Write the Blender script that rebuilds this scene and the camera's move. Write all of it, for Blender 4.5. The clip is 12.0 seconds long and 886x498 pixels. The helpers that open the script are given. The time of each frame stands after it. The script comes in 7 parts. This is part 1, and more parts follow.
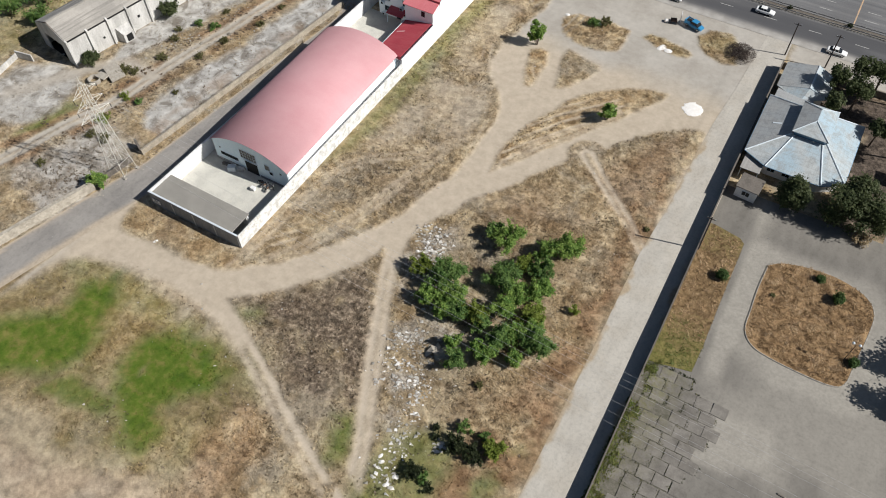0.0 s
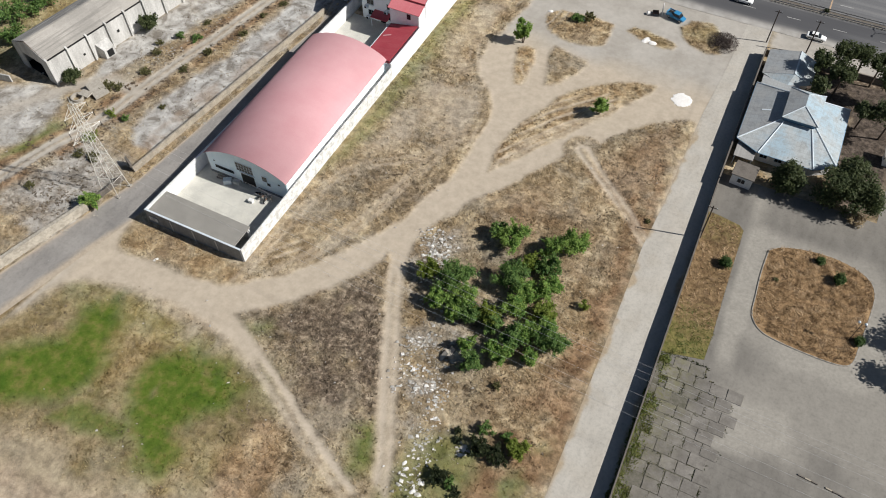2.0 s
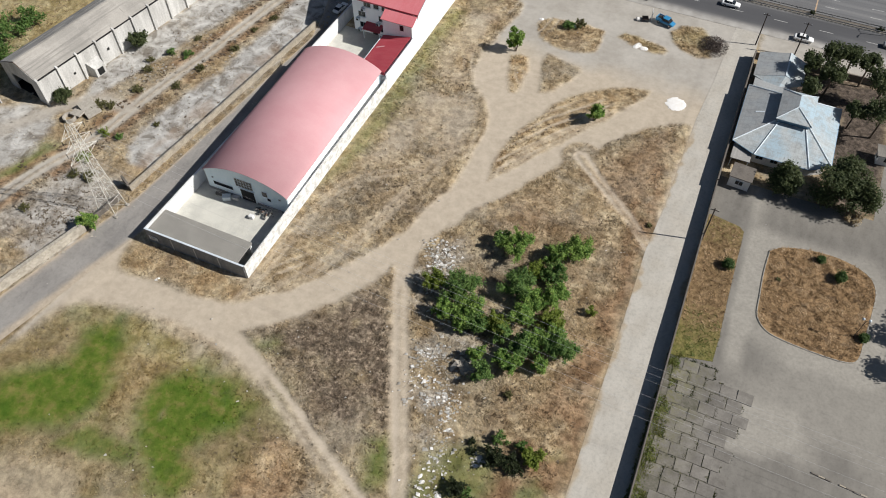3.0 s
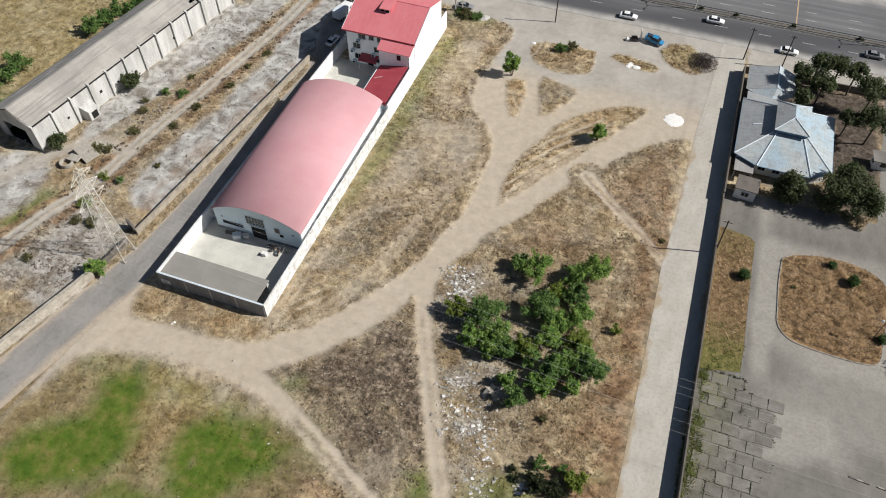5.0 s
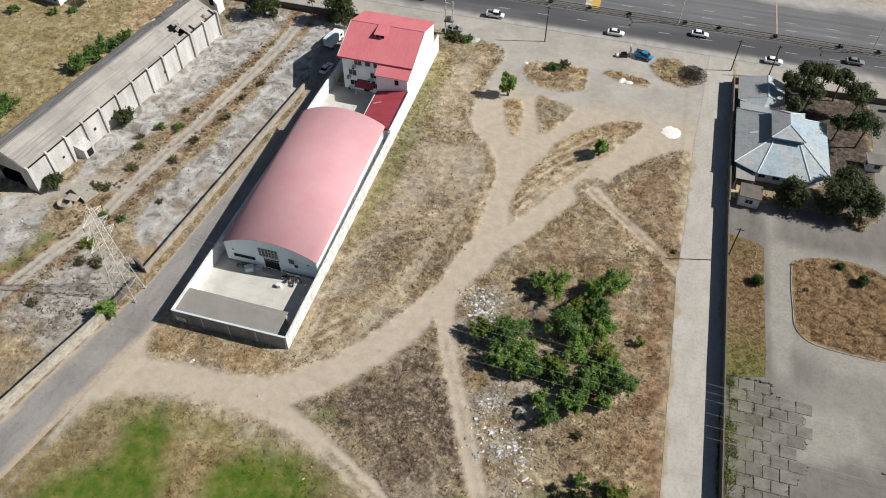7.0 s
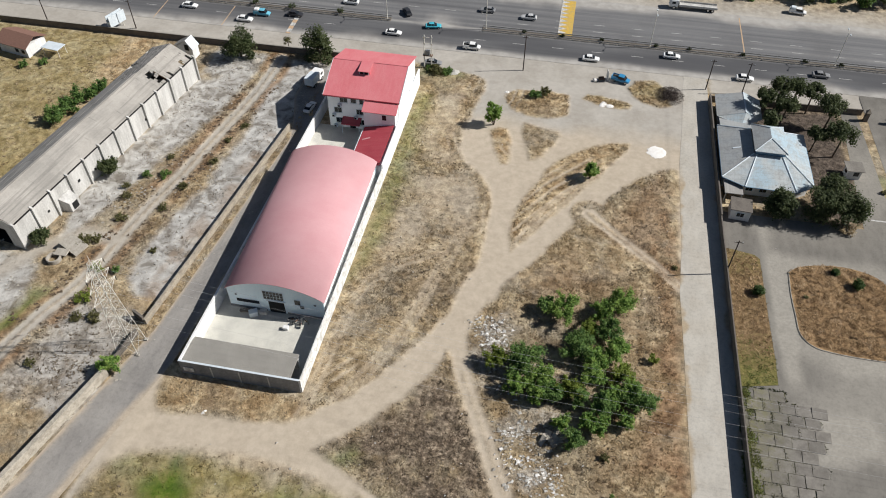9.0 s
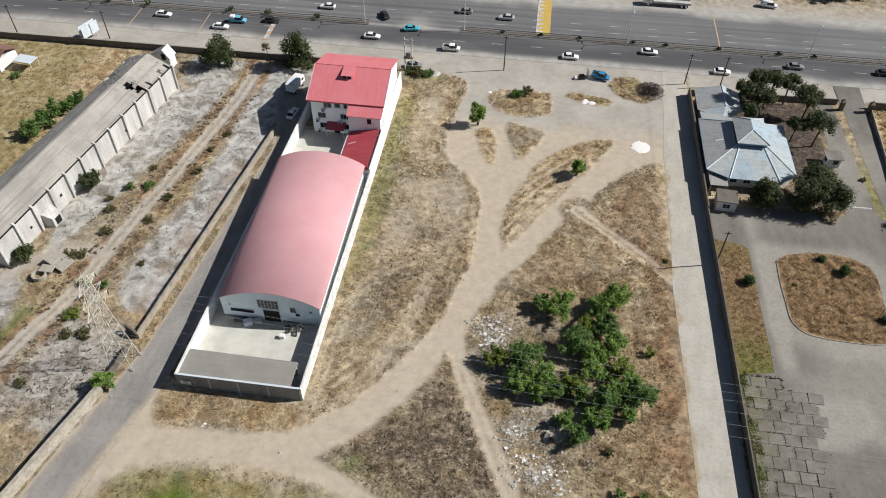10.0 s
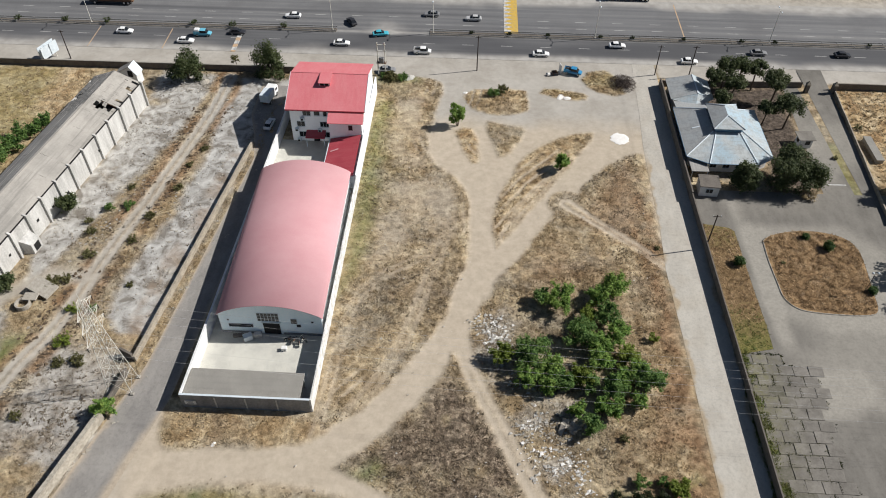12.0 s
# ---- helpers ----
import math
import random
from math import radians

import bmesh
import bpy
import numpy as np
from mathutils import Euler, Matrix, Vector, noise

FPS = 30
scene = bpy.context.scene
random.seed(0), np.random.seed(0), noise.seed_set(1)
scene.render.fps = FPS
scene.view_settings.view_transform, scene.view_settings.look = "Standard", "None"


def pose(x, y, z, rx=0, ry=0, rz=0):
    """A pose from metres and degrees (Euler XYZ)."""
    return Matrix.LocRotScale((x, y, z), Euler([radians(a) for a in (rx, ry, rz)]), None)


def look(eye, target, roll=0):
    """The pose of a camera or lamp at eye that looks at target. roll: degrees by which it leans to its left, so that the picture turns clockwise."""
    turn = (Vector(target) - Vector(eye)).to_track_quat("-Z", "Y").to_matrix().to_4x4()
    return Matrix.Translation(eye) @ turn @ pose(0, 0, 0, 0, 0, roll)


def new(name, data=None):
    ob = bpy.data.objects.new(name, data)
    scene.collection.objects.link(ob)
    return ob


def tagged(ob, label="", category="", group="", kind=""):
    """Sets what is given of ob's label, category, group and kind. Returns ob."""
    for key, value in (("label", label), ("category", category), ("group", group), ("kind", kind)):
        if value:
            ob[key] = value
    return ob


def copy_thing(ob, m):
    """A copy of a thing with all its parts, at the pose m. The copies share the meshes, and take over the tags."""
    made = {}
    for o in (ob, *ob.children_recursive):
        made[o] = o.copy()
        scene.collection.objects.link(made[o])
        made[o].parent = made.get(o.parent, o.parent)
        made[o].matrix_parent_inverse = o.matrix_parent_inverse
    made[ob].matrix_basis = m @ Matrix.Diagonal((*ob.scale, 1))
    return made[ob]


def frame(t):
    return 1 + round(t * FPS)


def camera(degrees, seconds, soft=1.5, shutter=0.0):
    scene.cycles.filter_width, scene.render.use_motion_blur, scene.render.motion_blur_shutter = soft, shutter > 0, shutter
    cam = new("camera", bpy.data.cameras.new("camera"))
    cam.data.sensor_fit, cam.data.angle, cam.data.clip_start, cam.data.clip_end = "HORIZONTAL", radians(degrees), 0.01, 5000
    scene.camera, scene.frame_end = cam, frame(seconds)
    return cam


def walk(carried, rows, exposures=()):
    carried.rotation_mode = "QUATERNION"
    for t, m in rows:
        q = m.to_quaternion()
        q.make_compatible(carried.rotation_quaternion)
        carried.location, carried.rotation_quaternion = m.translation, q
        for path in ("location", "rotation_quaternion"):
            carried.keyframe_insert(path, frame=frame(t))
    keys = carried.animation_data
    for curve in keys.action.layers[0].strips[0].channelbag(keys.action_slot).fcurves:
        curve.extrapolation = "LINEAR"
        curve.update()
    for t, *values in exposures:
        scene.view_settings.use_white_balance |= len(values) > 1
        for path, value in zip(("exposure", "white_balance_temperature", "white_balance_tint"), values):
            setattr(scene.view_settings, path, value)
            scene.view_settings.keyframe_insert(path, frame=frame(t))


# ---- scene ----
cam = camera(60.5, 12.0, soft=1.0)
PATH = [
    (0, (1.169, 0.586, 109.226), (-4.851, 10.814, 93.128), -0.55),
    (0.5, (-0.073, -0.004, 109.321), (-5.969, 10.295, 93.223), -0.59),
    (1, (-1.524, -0.610, 109.414), (-7.259, 9.769, 93.308), -0.63),
    (1.5, (-3.165, -1.240, 109.493), (-8.679, 9.246, 93.380), -0.56),
    (2, (-4.977, -1.896, 109.553), (-10.245, 8.700, 93.430), -0.41),
    (2.5, (-6.938, -2.579, 109.590), (-11.964, 8.125, 93.460), -0.28),
    (3, (-9.028, -3.285, 109.601), (-13.897, 7.688, 93.605), -0.15),
    (3.5, (-11.223, -4.010, 109.587), (-16.030, 7.461, 93.925), 0.00),
    (3.7, (-12.125, -4.304, 109.574), (-16.865, 7.280, 93.975), 0.13),
    (5.3, (-19.644, -6.651, 109.358), (-23.694, 5.196, 93.761), 0.22),
    (5.5, (-20.601, -6.935, 109.319), (-24.559, 4.947, 93.726), 0.32),
    (6, (-22.989, -7.624, 109.217), (-26.728, 4.393, 93.673), 0.43),
    (6.5, (-25.357, -8.278, 109.107), (-28.912, 3.994, 93.721), 0.52),
    (7, (-27.690, -8.889, 108.993), (-31.062, 3.643, 93.776), 0.58),
    (7.2, (-28.611, -9.120, 108.947), (-31.903, 3.511, 93.794), 0.66),
    (8.8, (-35.650, -10.658, 108.552), (-38.188, 2.683, 93.870), 0.67),
    (9, (-36.487, -10.812, 108.497), (-38.870, 2.603, 93.856), 0.67),
    (9.5, (-38.539, -11.165, 108.347), (-40.529, 2.351, 93.740), 0.76),
    (10, (-40.542, -11.481, 108.171), (-42.187, 2.105, 93.586), 0.84),
    (10.5, (-42.512, -11.773, 107.957), (-43.842, 1.874, 93.397), 0.86),
    (11, (-44.468, -12.063, 107.686), (-45.498, 1.640, 93.155), 0.92),
    (11.5, (-46.437, -12.375, 107.339), (-47.172, 1.391, 92.849), 0.90),
    (12, (-48.453, -12.741, 106.889), (-48.879, 1.095, 92.452), 0.89),
]
walk(cam, [(t, look(eye, target, roll)) for t, eye, target, roll in PATH])


# world, sun, exposure
SUN_TO = Vector((1.2, 0.28, 1.0)).normalized()
world = bpy.data.worlds.new("sky")
scene.world = world
world.use_nodes = True
wn = world.node_tree
sky = wn.nodes.new("ShaderNodeTexSky")
sky.sky_type = 'NISHITA'
sky.sun_disc = False
sky.ozone_density = 2.2
sky.sun_elevation = math.asin(SUN_TO.z)
sky.sun_rotation = math.atan2(SUN_TO.x, SUN_TO.y)
wn.links.new(sky.outputs[0], wn.nodes["Background"].inputs[0])
wn.nodes["Background"].inputs[1].default_value = 0.038
sun = new("sun", bpy.data.lights.new("sun", 'SUN'))
sun.data.energy, sun.data.angle, sun.data.color = 5.0, radians(0.55), (1.0, 0.973, 0.932)
sun.matrix_world = look(SUN_TO * 300, (0, 0, 0))
scene.view_settings.exposure = 0.135

# ---------------------------------------------------------------- materials


class Mat:
    """A small builder of node materials."""

    def __init__(self, name, rough=0.9, metal=0.0, spec=0.3):
        self.m = bpy.data.materials.new(name)
        self.m.use_nodes = True
        self.t = self.m.node_tree
        self.b = self.t.nodes["Principled BSDF"]
        self.b.inputs["Roughness"].default_value = rough
        self.b.inputs["Metallic"].default_value = metal
        self.b.inputs["Specular IOR Level"].default_value = spec
        self.co = None

    def node(self, kind):
        return self.t.nodes.new(kind)

    def link(self, a, b):
        self.t.links.new(a, b)

    def coord(self, scale=(1, 1, 1), space="Object", rot=0.0):
        tc, mp = self.node("ShaderNodeTexCoord"), self.node("ShaderNodeMapping")
        self.link(tc.outputs[space], mp.inputs[0])
        mp.inputs["Scale"].default_value = scale
        mp.inputs["Rotation"].default_value = (0, 0, radians(rot))
        return mp.outputs[0]

    def noise(self, scale, detail=4.0, rough=0.55, at=None, dist=0.0):
        n = self.node("ShaderNodeTexNoise")
        n.inputs["Scale"].default_value, n.inputs["Detail"].default_value = scale, detail
        n.inputs["Roughness"].default_value, n.inputs["Distortion"].default_value = rough, dist
        self.link(at or self.coord(), n.inputs["Vector"])
        return n.outputs["Fac"]

    def ramp(self, fac, *stops):
        r = self.node("ShaderNodeValToRGB")
        e = r.color_ramp.elements
        while len(e) < len(stops):
            e.new(0.5)
        for el, (p, c) in zip(e, stops):
            el.position = p
            el.color = (*c, 1) if not isinstance(c, float) else (c, c, c, 1)
        self.link(fac, r.inputs[0])
        return r.outputs[0]

    def mix(self, fac, a, b, mode='MIX'):
        n = self.node("ShaderNodeMix")
        n.data_type, n.blend_type = 'RGBA', mode
        for v, s in ((fac, n.inputs[0]), (a, n.inputs[6]), (b, n.inputs[7])):
            if isinstance(v, (int, float)):
                s.default_value = v
            elif isinstance(v, tuple):
                s.default_value = (*v, 1)
            else:
                self.link(v, s)
        return n.outputs[2]

    def math(self, op, a, b=0.0):
        n = self.node("ShaderNodeMath")
        n.operation = op
        for v, s in ((a, n.inputs[0]), (b, n.inputs[1])):
            if isinstance(v, (int, float)):
                s.default_value = v
            else:
                self.link(v, s)
        return n.outputs[0]

    def attr(self, name):
        a, s = self.node("ShaderNodeAttribute"), self.node("ShaderNodeSeparateColor")
        a.attribute_name = name
        self.link(a.outputs["Color"], s.inputs[0])
        return s.outputs

    def colour(self, c):
        if isinstance(c, tuple):
            self.b.inputs["Base Color"].default_value = (*c, 1)
        else:
            self.link(c, self.b.inputs["Base Color"])
        return self

    def bump(self, h, strength=0.5, dist=0.05):
        n = self.node("ShaderNodeBump")
        n.inputs["Strength"].default_value, n.inputs["Distance"].default_value = strength, dist
        self.link(h, n.inputs["Height"])
        self.link(n.outputs[0], self.b.inputs["Normal"])
        return self

    def random(self):
        return self.node("ShaderNodeObjectInfo").outputs["Random"]

    def island(self):
        return self.node("ShaderNodeNewGeometry").outputs["Random Per Island"]


def worn(name, base, dark, scale=0.5, rough=0.85, fine=6.0, bump=0.15, metal=0.0, amount=0.5, spec=0.3, streak=False):
    """A plain surface with stains at a large and a small scale."""
    k = Mat(name, rough, metal, spec)
    at = k.coord((1, 1, 0.15)) if streak else k.coord()
    big = k.ramp(k.noise(scale, 6, 0.65, at), (0.4, 0.0), (0.62, 1.0))
    small = k.noise(fine, 3)
    c = k.mix(k.math('MULTIPLY', big, amount), base, dark)
    c = k.mix(0.18, c, k.ramp(small, (0.3, 0.0), (0.75, 1.0)), 'OVERLAY')
    k.colour(c).bump(small, bump, 0.03)
    return k.m


def plain(name, c, rough=0.6, metal=0.0, spec=0.4, var=0.12, scale=3.0):
    k = Mat(name, rough, metal, spec)
    k.colour(k.mix(var, c, k.ramp(k.noise(scale, 4), (0.3, 0.0), (0.7, 1.0)), 'OVERLAY'))
    return k.m


def leafy(name, a, b, c):
    """Leaves: colour by clump and by leaf, slightly translucent."""
    k = Mat(name, 0.6, 0.0, 0.25)
    col = k.ramp(k.island(), (0.0, a), (0.55, b), (1.0, c))
    col = k.mix(k.ramp(k.noise(0.55, 3), (0.4, 0.0), (0.62, 1.0)), col, k.mix(0.5, col, c))
    col = k.mix(k.math('MULTIPLY', k.random(), 0.25), col, b)
    k.colour(col)
    tr = k.node("ShaderNodeBsdfTranslucent")
    k.link(col, tr.inputs[0])
    ms = k.node("ShaderNodeMixShader")
    ms.inputs[0].default_value = 0.4
    k.link(k.b.outputs[0], ms.inputs[1])
    k.link(tr.outputs[0], ms.inputs[2])
    k.link(ms.outputs[0], k.t.nodes["Material Output"].inputs[0])
    return k.m


def swirled(name, a, b, c):
    """Matted tall grass: pale and dark swaths a pace wide, blades varied within them."""
    k = Mat(name, 0.9, 0.0, 0.1)
    col = k.ramp(k.noise(0.5, 6, 0.75, dist=1.2), (0.4, a), (0.5, b), (0.6, c))
    k.colour(k.mix(1.0, col, k.ramp(k.island(), (0.0, 0.65), (1.0, 1.25)), 'MULTIPLY'))
    return k.m


def field_colour(k):
    """Dry field: tan grass, brown and grey thatch, green patches, rubble, broken concrete, red-brown soil, dust."""
    z1, z2, z3 = k.attr("zone"), k.attr("cover"), k.attr("tone")
    big, mid = k.noise(0.05, 6, 0.65), k.noise(0.22, 7, 0.7, dist=0.6)
    fine = k.noise(1.3, 6, 0.75)
    c = k.ramp(mid, (0.38, (0.24, 0.175, 0.10)), (0.5, (0.37, 0.286, 0.178)), (0.62, (0.475, 0.39, 0.26)))
    c = k.mix(k.ramp(big, (0.46, 0.0), (0.56, 0.8)), c, k.ramp(mid, (0.4, (0.225, 0.172, 0.112)), (0.6, (0.385, 0.32, 0.22))))
    c = k.mix(k.ramp(k.noise(0.1, 6, 0.7), (0.5, 0.0), (0.6, 0.6)), c, (0.335, 0.292, 0.225))
    hay = k.ramp(mid, (0.38, (0.30, 0.195, 0.10)), (0.5, (0.43, 0.312, 0.175)), (0.62, (0.55, 0.435, 0.28)))
    c = k.mix(z2[1], c, hay)
    burnt = k.ramp(k.noise(0.7, 6, 0.75), (0.4, (0.05, 0.038, 0.03)), (0.5, (0.16, 0.12, 0.09)), (0.6, (0.36, 0.29, 0.215)))
    c = k.mix(z1[2], c, burnt)
    green = k.ramp(k.noise(0.35, 6, 0.7), (0.36, (0.062, 0.112, 0.014)), (0.5, (0.1, 0.142, 0.022)), (0.66, (0.185, 0.172, 0.052)))
    c = k.mix(z1[1], c, green)
    rub = k.ramp(k.noise(1.1, 6, 0.75), (0.38, (0.20, 0.17, 0.14)), (0.5, (0.345, 0.31, 0.265)), (0.62, (0.50, 0.465, 0.41)))
    c = k.mix(k.math('MULTIPLY', z2[0], 0.8), c, rub)
    conc = k.ramp(k.noise(0.3, 7, 0.62, dist=0.6), (0.38, (0.215, 0.198, 0.176)), (0.47, (0.365, 0.352, 0.33)), (0.62, (0.54, 0.53, 0.505)))
    c = k.mix(z2[2], c, conc)
    c = k.mix(z3[1], c, k.ramp(mid, (0.4, (0.195, 0.118, 0.066)), (0.6, (0.36, 0.24, 0.142))))
    dust = k.ramp(k.noise(0.3, 5, 0.6), (0.36, (0.462, 0.392, 0.306)), (0.64, (0.492, 0.421, 0.332)))
    grey = k.ramp(k.noise(0.12, 6, 0.6), (0.38, (0.375, 0.345, 0.302)), (0.62, (0.445, 0.415, 0.37)))
    # Brown litter colour, darkened to hold shade beneath the pines.
    c = k.mix(z3[2], c, k.ramp(fine, (0.4, (0.06, 0.048, 0.04)), (0.6, (0.145, 0.115, 0.092))))
    return k.mix(z1[0], c, k.mix(z3[0], dust, grey)), (z1, z2), fine


def ground_material():
    k = Mat("dry_field", 0.97, 0.0, 0.1)
    c, (z1, z2), fine = field_colour(k)
    bare = k.math('SUBTRACT', 1.0, k.math('MAXIMUM', k.math('MULTIPLY', z1[0], 0.85), k.math('MAXIMUM', k.math('MULTIPLY', z1[1], 0.7), k.math('MULTIPLY', z2[2], 0.8))))
    c = k.mix(k.math('MULTIPLY', bare, 0.5), c, k.ramp(k.noise(0.6, 6, 0.74), (0.38, 0.1), (0.62, 0.92)), 'OVERLAY')
    c = k.mix(k.math('MULTIPLY', bare, k.ramp(k.noise(0.6, 6, 0.8, dist=0.8), (0.35, 0.45), (0.44, 0.0))), c, (0.12, 0.092, 0.062))
    k.colour(c).bump(k.math('MULTIPLY', k.math('ADD', fine, k.noise(6.5, 4, 0.7)), bare), 0.9, 0.14)
    return k.m


def tuft_material():
    """Dry blades in the colour of the cover they grow in."""
    k = Mat("dry_blades", 0.9, 0.0, 0.1)
    c, z1, fine = field_colour(k)
    k.colour(k.mix(1.0, c, k.ramp(k.island(), (0.0, (0.68, 0.65, 0.6)), (0.5, (0.98, 0.96, 0.92)), (1.0, (1.25, 1.23, 1.18))), 'MULTIPLY'))
    return k.m


def asphalt_material():
    k = Mat("asphalt", 0.85, 0.0, 0.3)
    d = k.attr("wear")
    lanes = k.noise(1.0, 4, 0.6, k.coord((0.012, 0.75, 1)))
    c = k.ramp(lanes, (0.3, (0.118, 0.118, 0.122)), (0.5, (0.165, 0.165, 0.168)), (0.7, (0.215, 0.211, 0.207)))
    c = k.mix(k.ramp(k.noise(0.08, 5, 0.6), (0.45, 0.0), (0.7, 0.6)), c, (0.12, 0.118, 0.12))
    c = k.mix(0.35, c, k.ramp(k.noise(5, 4, 0.7), (0.3, 0.2), (0.7, 0.8)), 'OVERLAY')
    c = k.mix(d[0], c, k.ramp(k.noise(0.4, 5), (0.36, (0.335, 0.315, 0.288)), (0.64, (0.43, 0.41, 0.38))))
    c = k.mix(d[1], c, (0.075, 0.075, 0.08))
    k.colour(c).bump(k.noise(9, 3), 0.25, 0.02)
    return k.m


def lane_material(name, a, b, edge, dark):
    k = Mat(name, 0.9, 0.0, 0.2)
    d = k.attr("wear")
    c = k.ramp(k.noise(0.3, 6, 0.65, k.coord((1.2, 0.5, 1))), (0.38, a), (0.62, b))
    c = k.mix(k.ramp(k.noise(1.6, 5, 0.7), (0.54, 0.0), (0.64, 0.35)), c, dark)
    c = k.mix(d[0], c, k.ramp(k.noise(0.5, 5), (0.3, edge), (0.7, tuple(v * 1.15 for v in edge))))
    c = k.mix(0.2, c, k.ramp(k.noise(1.6, 9, 0.8), (0.36, 0.1), (0.64, 0.9)), 'OVERLAY')
    c = k.mix(k.ramp(k.noise(0.6, 8, 0.8, dist=1.5), (0.30, 0.5), (0.37, 0.0)), c, dark)
    k.colour(c).bump(k.noise(6, 4), 0.08, 0.02)
    return k.m


def corrugated(name, a, b, stain, pitch=3.2, axis=0, amount=0.5, rough=0.6, laps=0.0, grain=0.14, ribs=0.08):
    """Sheet roofing: fine ribs as relief, weather stains over them."""
    k = Mat(name, rough, 0.0, 0.35)
    w = k.node("ShaderNodeTexWave")
    w.bands_direction = 'XYZ'[axis]
    w.inputs["Scale"].default_value, w.inputs["Distortion"].default_value = pitch / 2.0, 0.0
    k.link(k.coord(), w.inputs["Vector"])
    c = k.ramp(k.noise(0.16, 6, 0.6), (0.35, a), (0.65, b))
    st = k.ramp(k.noise(0.5, 6, 0.7, k.coord((0.5, 2.2, 1) if axis == 1 else (2.2, 0.5, 1))), (0.45, 0.0), (0.6, amount))
    c = k.mix(st, c, stain)
    lap = k.node("ShaderNodeTexWave")
    lap.bands_direction = 'YX'[axis]
    lap.inputs["Scale"].default_value, lap.inputs["Distortion"].default_value = 0.26, 0.15
    k.link(k.coord(), lap.inputs["Vector"])
    c = k.mix(k.math('MULTIPLY', k.ramp(lap.outputs["Fac"], (0.0, 1.0), (0.06, 0.0)), laps), c, stain)
    c = k.mix(grain, c, k.ramp(k.noise(4, 4), (0.3, 0.25), (0.7, 0.8)), 'OVERLAY')
    k.colour(c).bump(w.outputs["Fac"], ribs, 0.04)
    return k.m


def weathered_blue(name, base, dirt, blue, share):
    """Painted sheet roofing whose blue has faded unevenly; dirt gathers in the sheet laps."""
    k = Mat(name, 0.65, 0.0, 0.3)
    c = k.mix(k.ramp(k.noise(0.16, 5, 0.6), (0.42, 0.0), (0.58, share)), base, blue)
    c = k.mix(k.ramp(k.noise(0.55, 7, 0.75, dist=0.8), (0.47, 0.0), (0.62, 0.7)), c, dirt)
    for axis, pitch, strength in (('Y', 0.28, 0.55), ('X', 0.42, 0.4)):
        lap = k.node("ShaderNodeTexWave")
        lap.bands_direction = axis
        lap.inputs["Scale"].default_value, lap.inputs["Distortion"].default_value = pitch, 0.6
        k.link(k.coord(), lap.inputs["Vector"])
        fac = k.math('MULTIPLY', k.ramp(lap.outputs["Fac"], (0.0, 1.0), (0.12, 0.0)), k.ramp(k.noise(0.7, 4), (0.35, 0.0), (0.6, strength)))
        c = k.mix(fac, c, dirt)
    c = k.mix(0.16, c, k.ramp(k.noise(5, 4, 0.7), (0.3, 0.2), (0.7, 0.85)), 'OVERLAY')
    k.colour(c).bump(k.noise(3.0, 3), 0.1, 0.03)
    return k.m


def slab_material():
    """Old paving slabs, mossy towards the wall where the grass creeps in."""
    k = Mat("slab_concrete", 0.93, 0.0, 0.2)
    at = k.node("ShaderNodeNewGeometry").outputs["Position"]
    xyz = k.node("ShaderNodeSeparateXYZ")
    k.link(at, xyz.inputs[0])
    c = k.ramp(k.noise(0.35, 6, 0.65, at), (0.38, (0.16, 0.147, 0.13)), (0.62, (0.235, 0.218, 0.194)))
    creep = k.math('MULTIPLY', k.ramp(k.math('DIVIDE', xyz.outputs[0], 10.0), (0.25, 1.0), (0.85, 0.0)), k.ramp(k.math('DIVIDE', xyz.outputs[1], 70.0), (0.62, 0.25), (0.85, 1.0)))
    c = k.mix(k.math('MULTIPLY', creep, k.ramp(k.noise(0.9, 5, 0.7, at), (0.4, 0.1), (0.62, 0.85))), c, (0.165, 0.158, 0.075))
    c = k.mix(1.0, c, k.ramp(k.random(), (0.0, 0.88), (1.0, 1.1)), 'MULTIPLY')
    c = k.mix(0.22, c, k.ramp(k.noise(4, 5, 0.75, at), (0.3, 0.15), (0.7, 0.85)), 'OVERLAY')
    k.colour(c).bump(k.noise(5, 4, 0.6, at), 0.2, 0.03)
    return k.m


def cement_sheet(name, base, patch, streak):
    """Old cement sheets: weathered in long streaks beside the ridge and in broad patches."""
    k = Mat(name, 0.93, 0.0, 0.15)
    c = k.mix(k.ramp(k.noise(0.13, 6, 0.6), (0.42, 0.0), (0.6, 1.0)), base, patch)
    c = k.mix(k.ramp(k.noise(1.0, 5, 0.65, k.coord((1.7, 0.06, 1))), (0.5, 0.0), (0.66, 0.75)), c, streak)
    c = k.mix(k.ramp(k.noise(1.0, 5, 0.7, k.coord((0.5, 1.6, 1))), (0.56, 0.0), (0.7, 0.4)), c, patch)
    c = k.mix(1.0, c, k.ramp(k.random(), (0.0, 0.94), (1.0, 1.05)), 'MULTIPLY')
    c = k.mix(0.15, c, k.ramp(k.noise(3, 5, 0.7), (0.3, 0.2), (0.7, 0.85)), 'OVERLAY')
    k.colour(c).bump(k.noise(2.0, 4, 0.6, k.coord((0.2, 4.0, 1))), 0.2, 0.05)
    return k.m


def glass_dark(name):
    k = Mat(name, 0.18, 0.0, 0.35)
    k.colour((0.016, 0.019, 0.023))
    return k.m


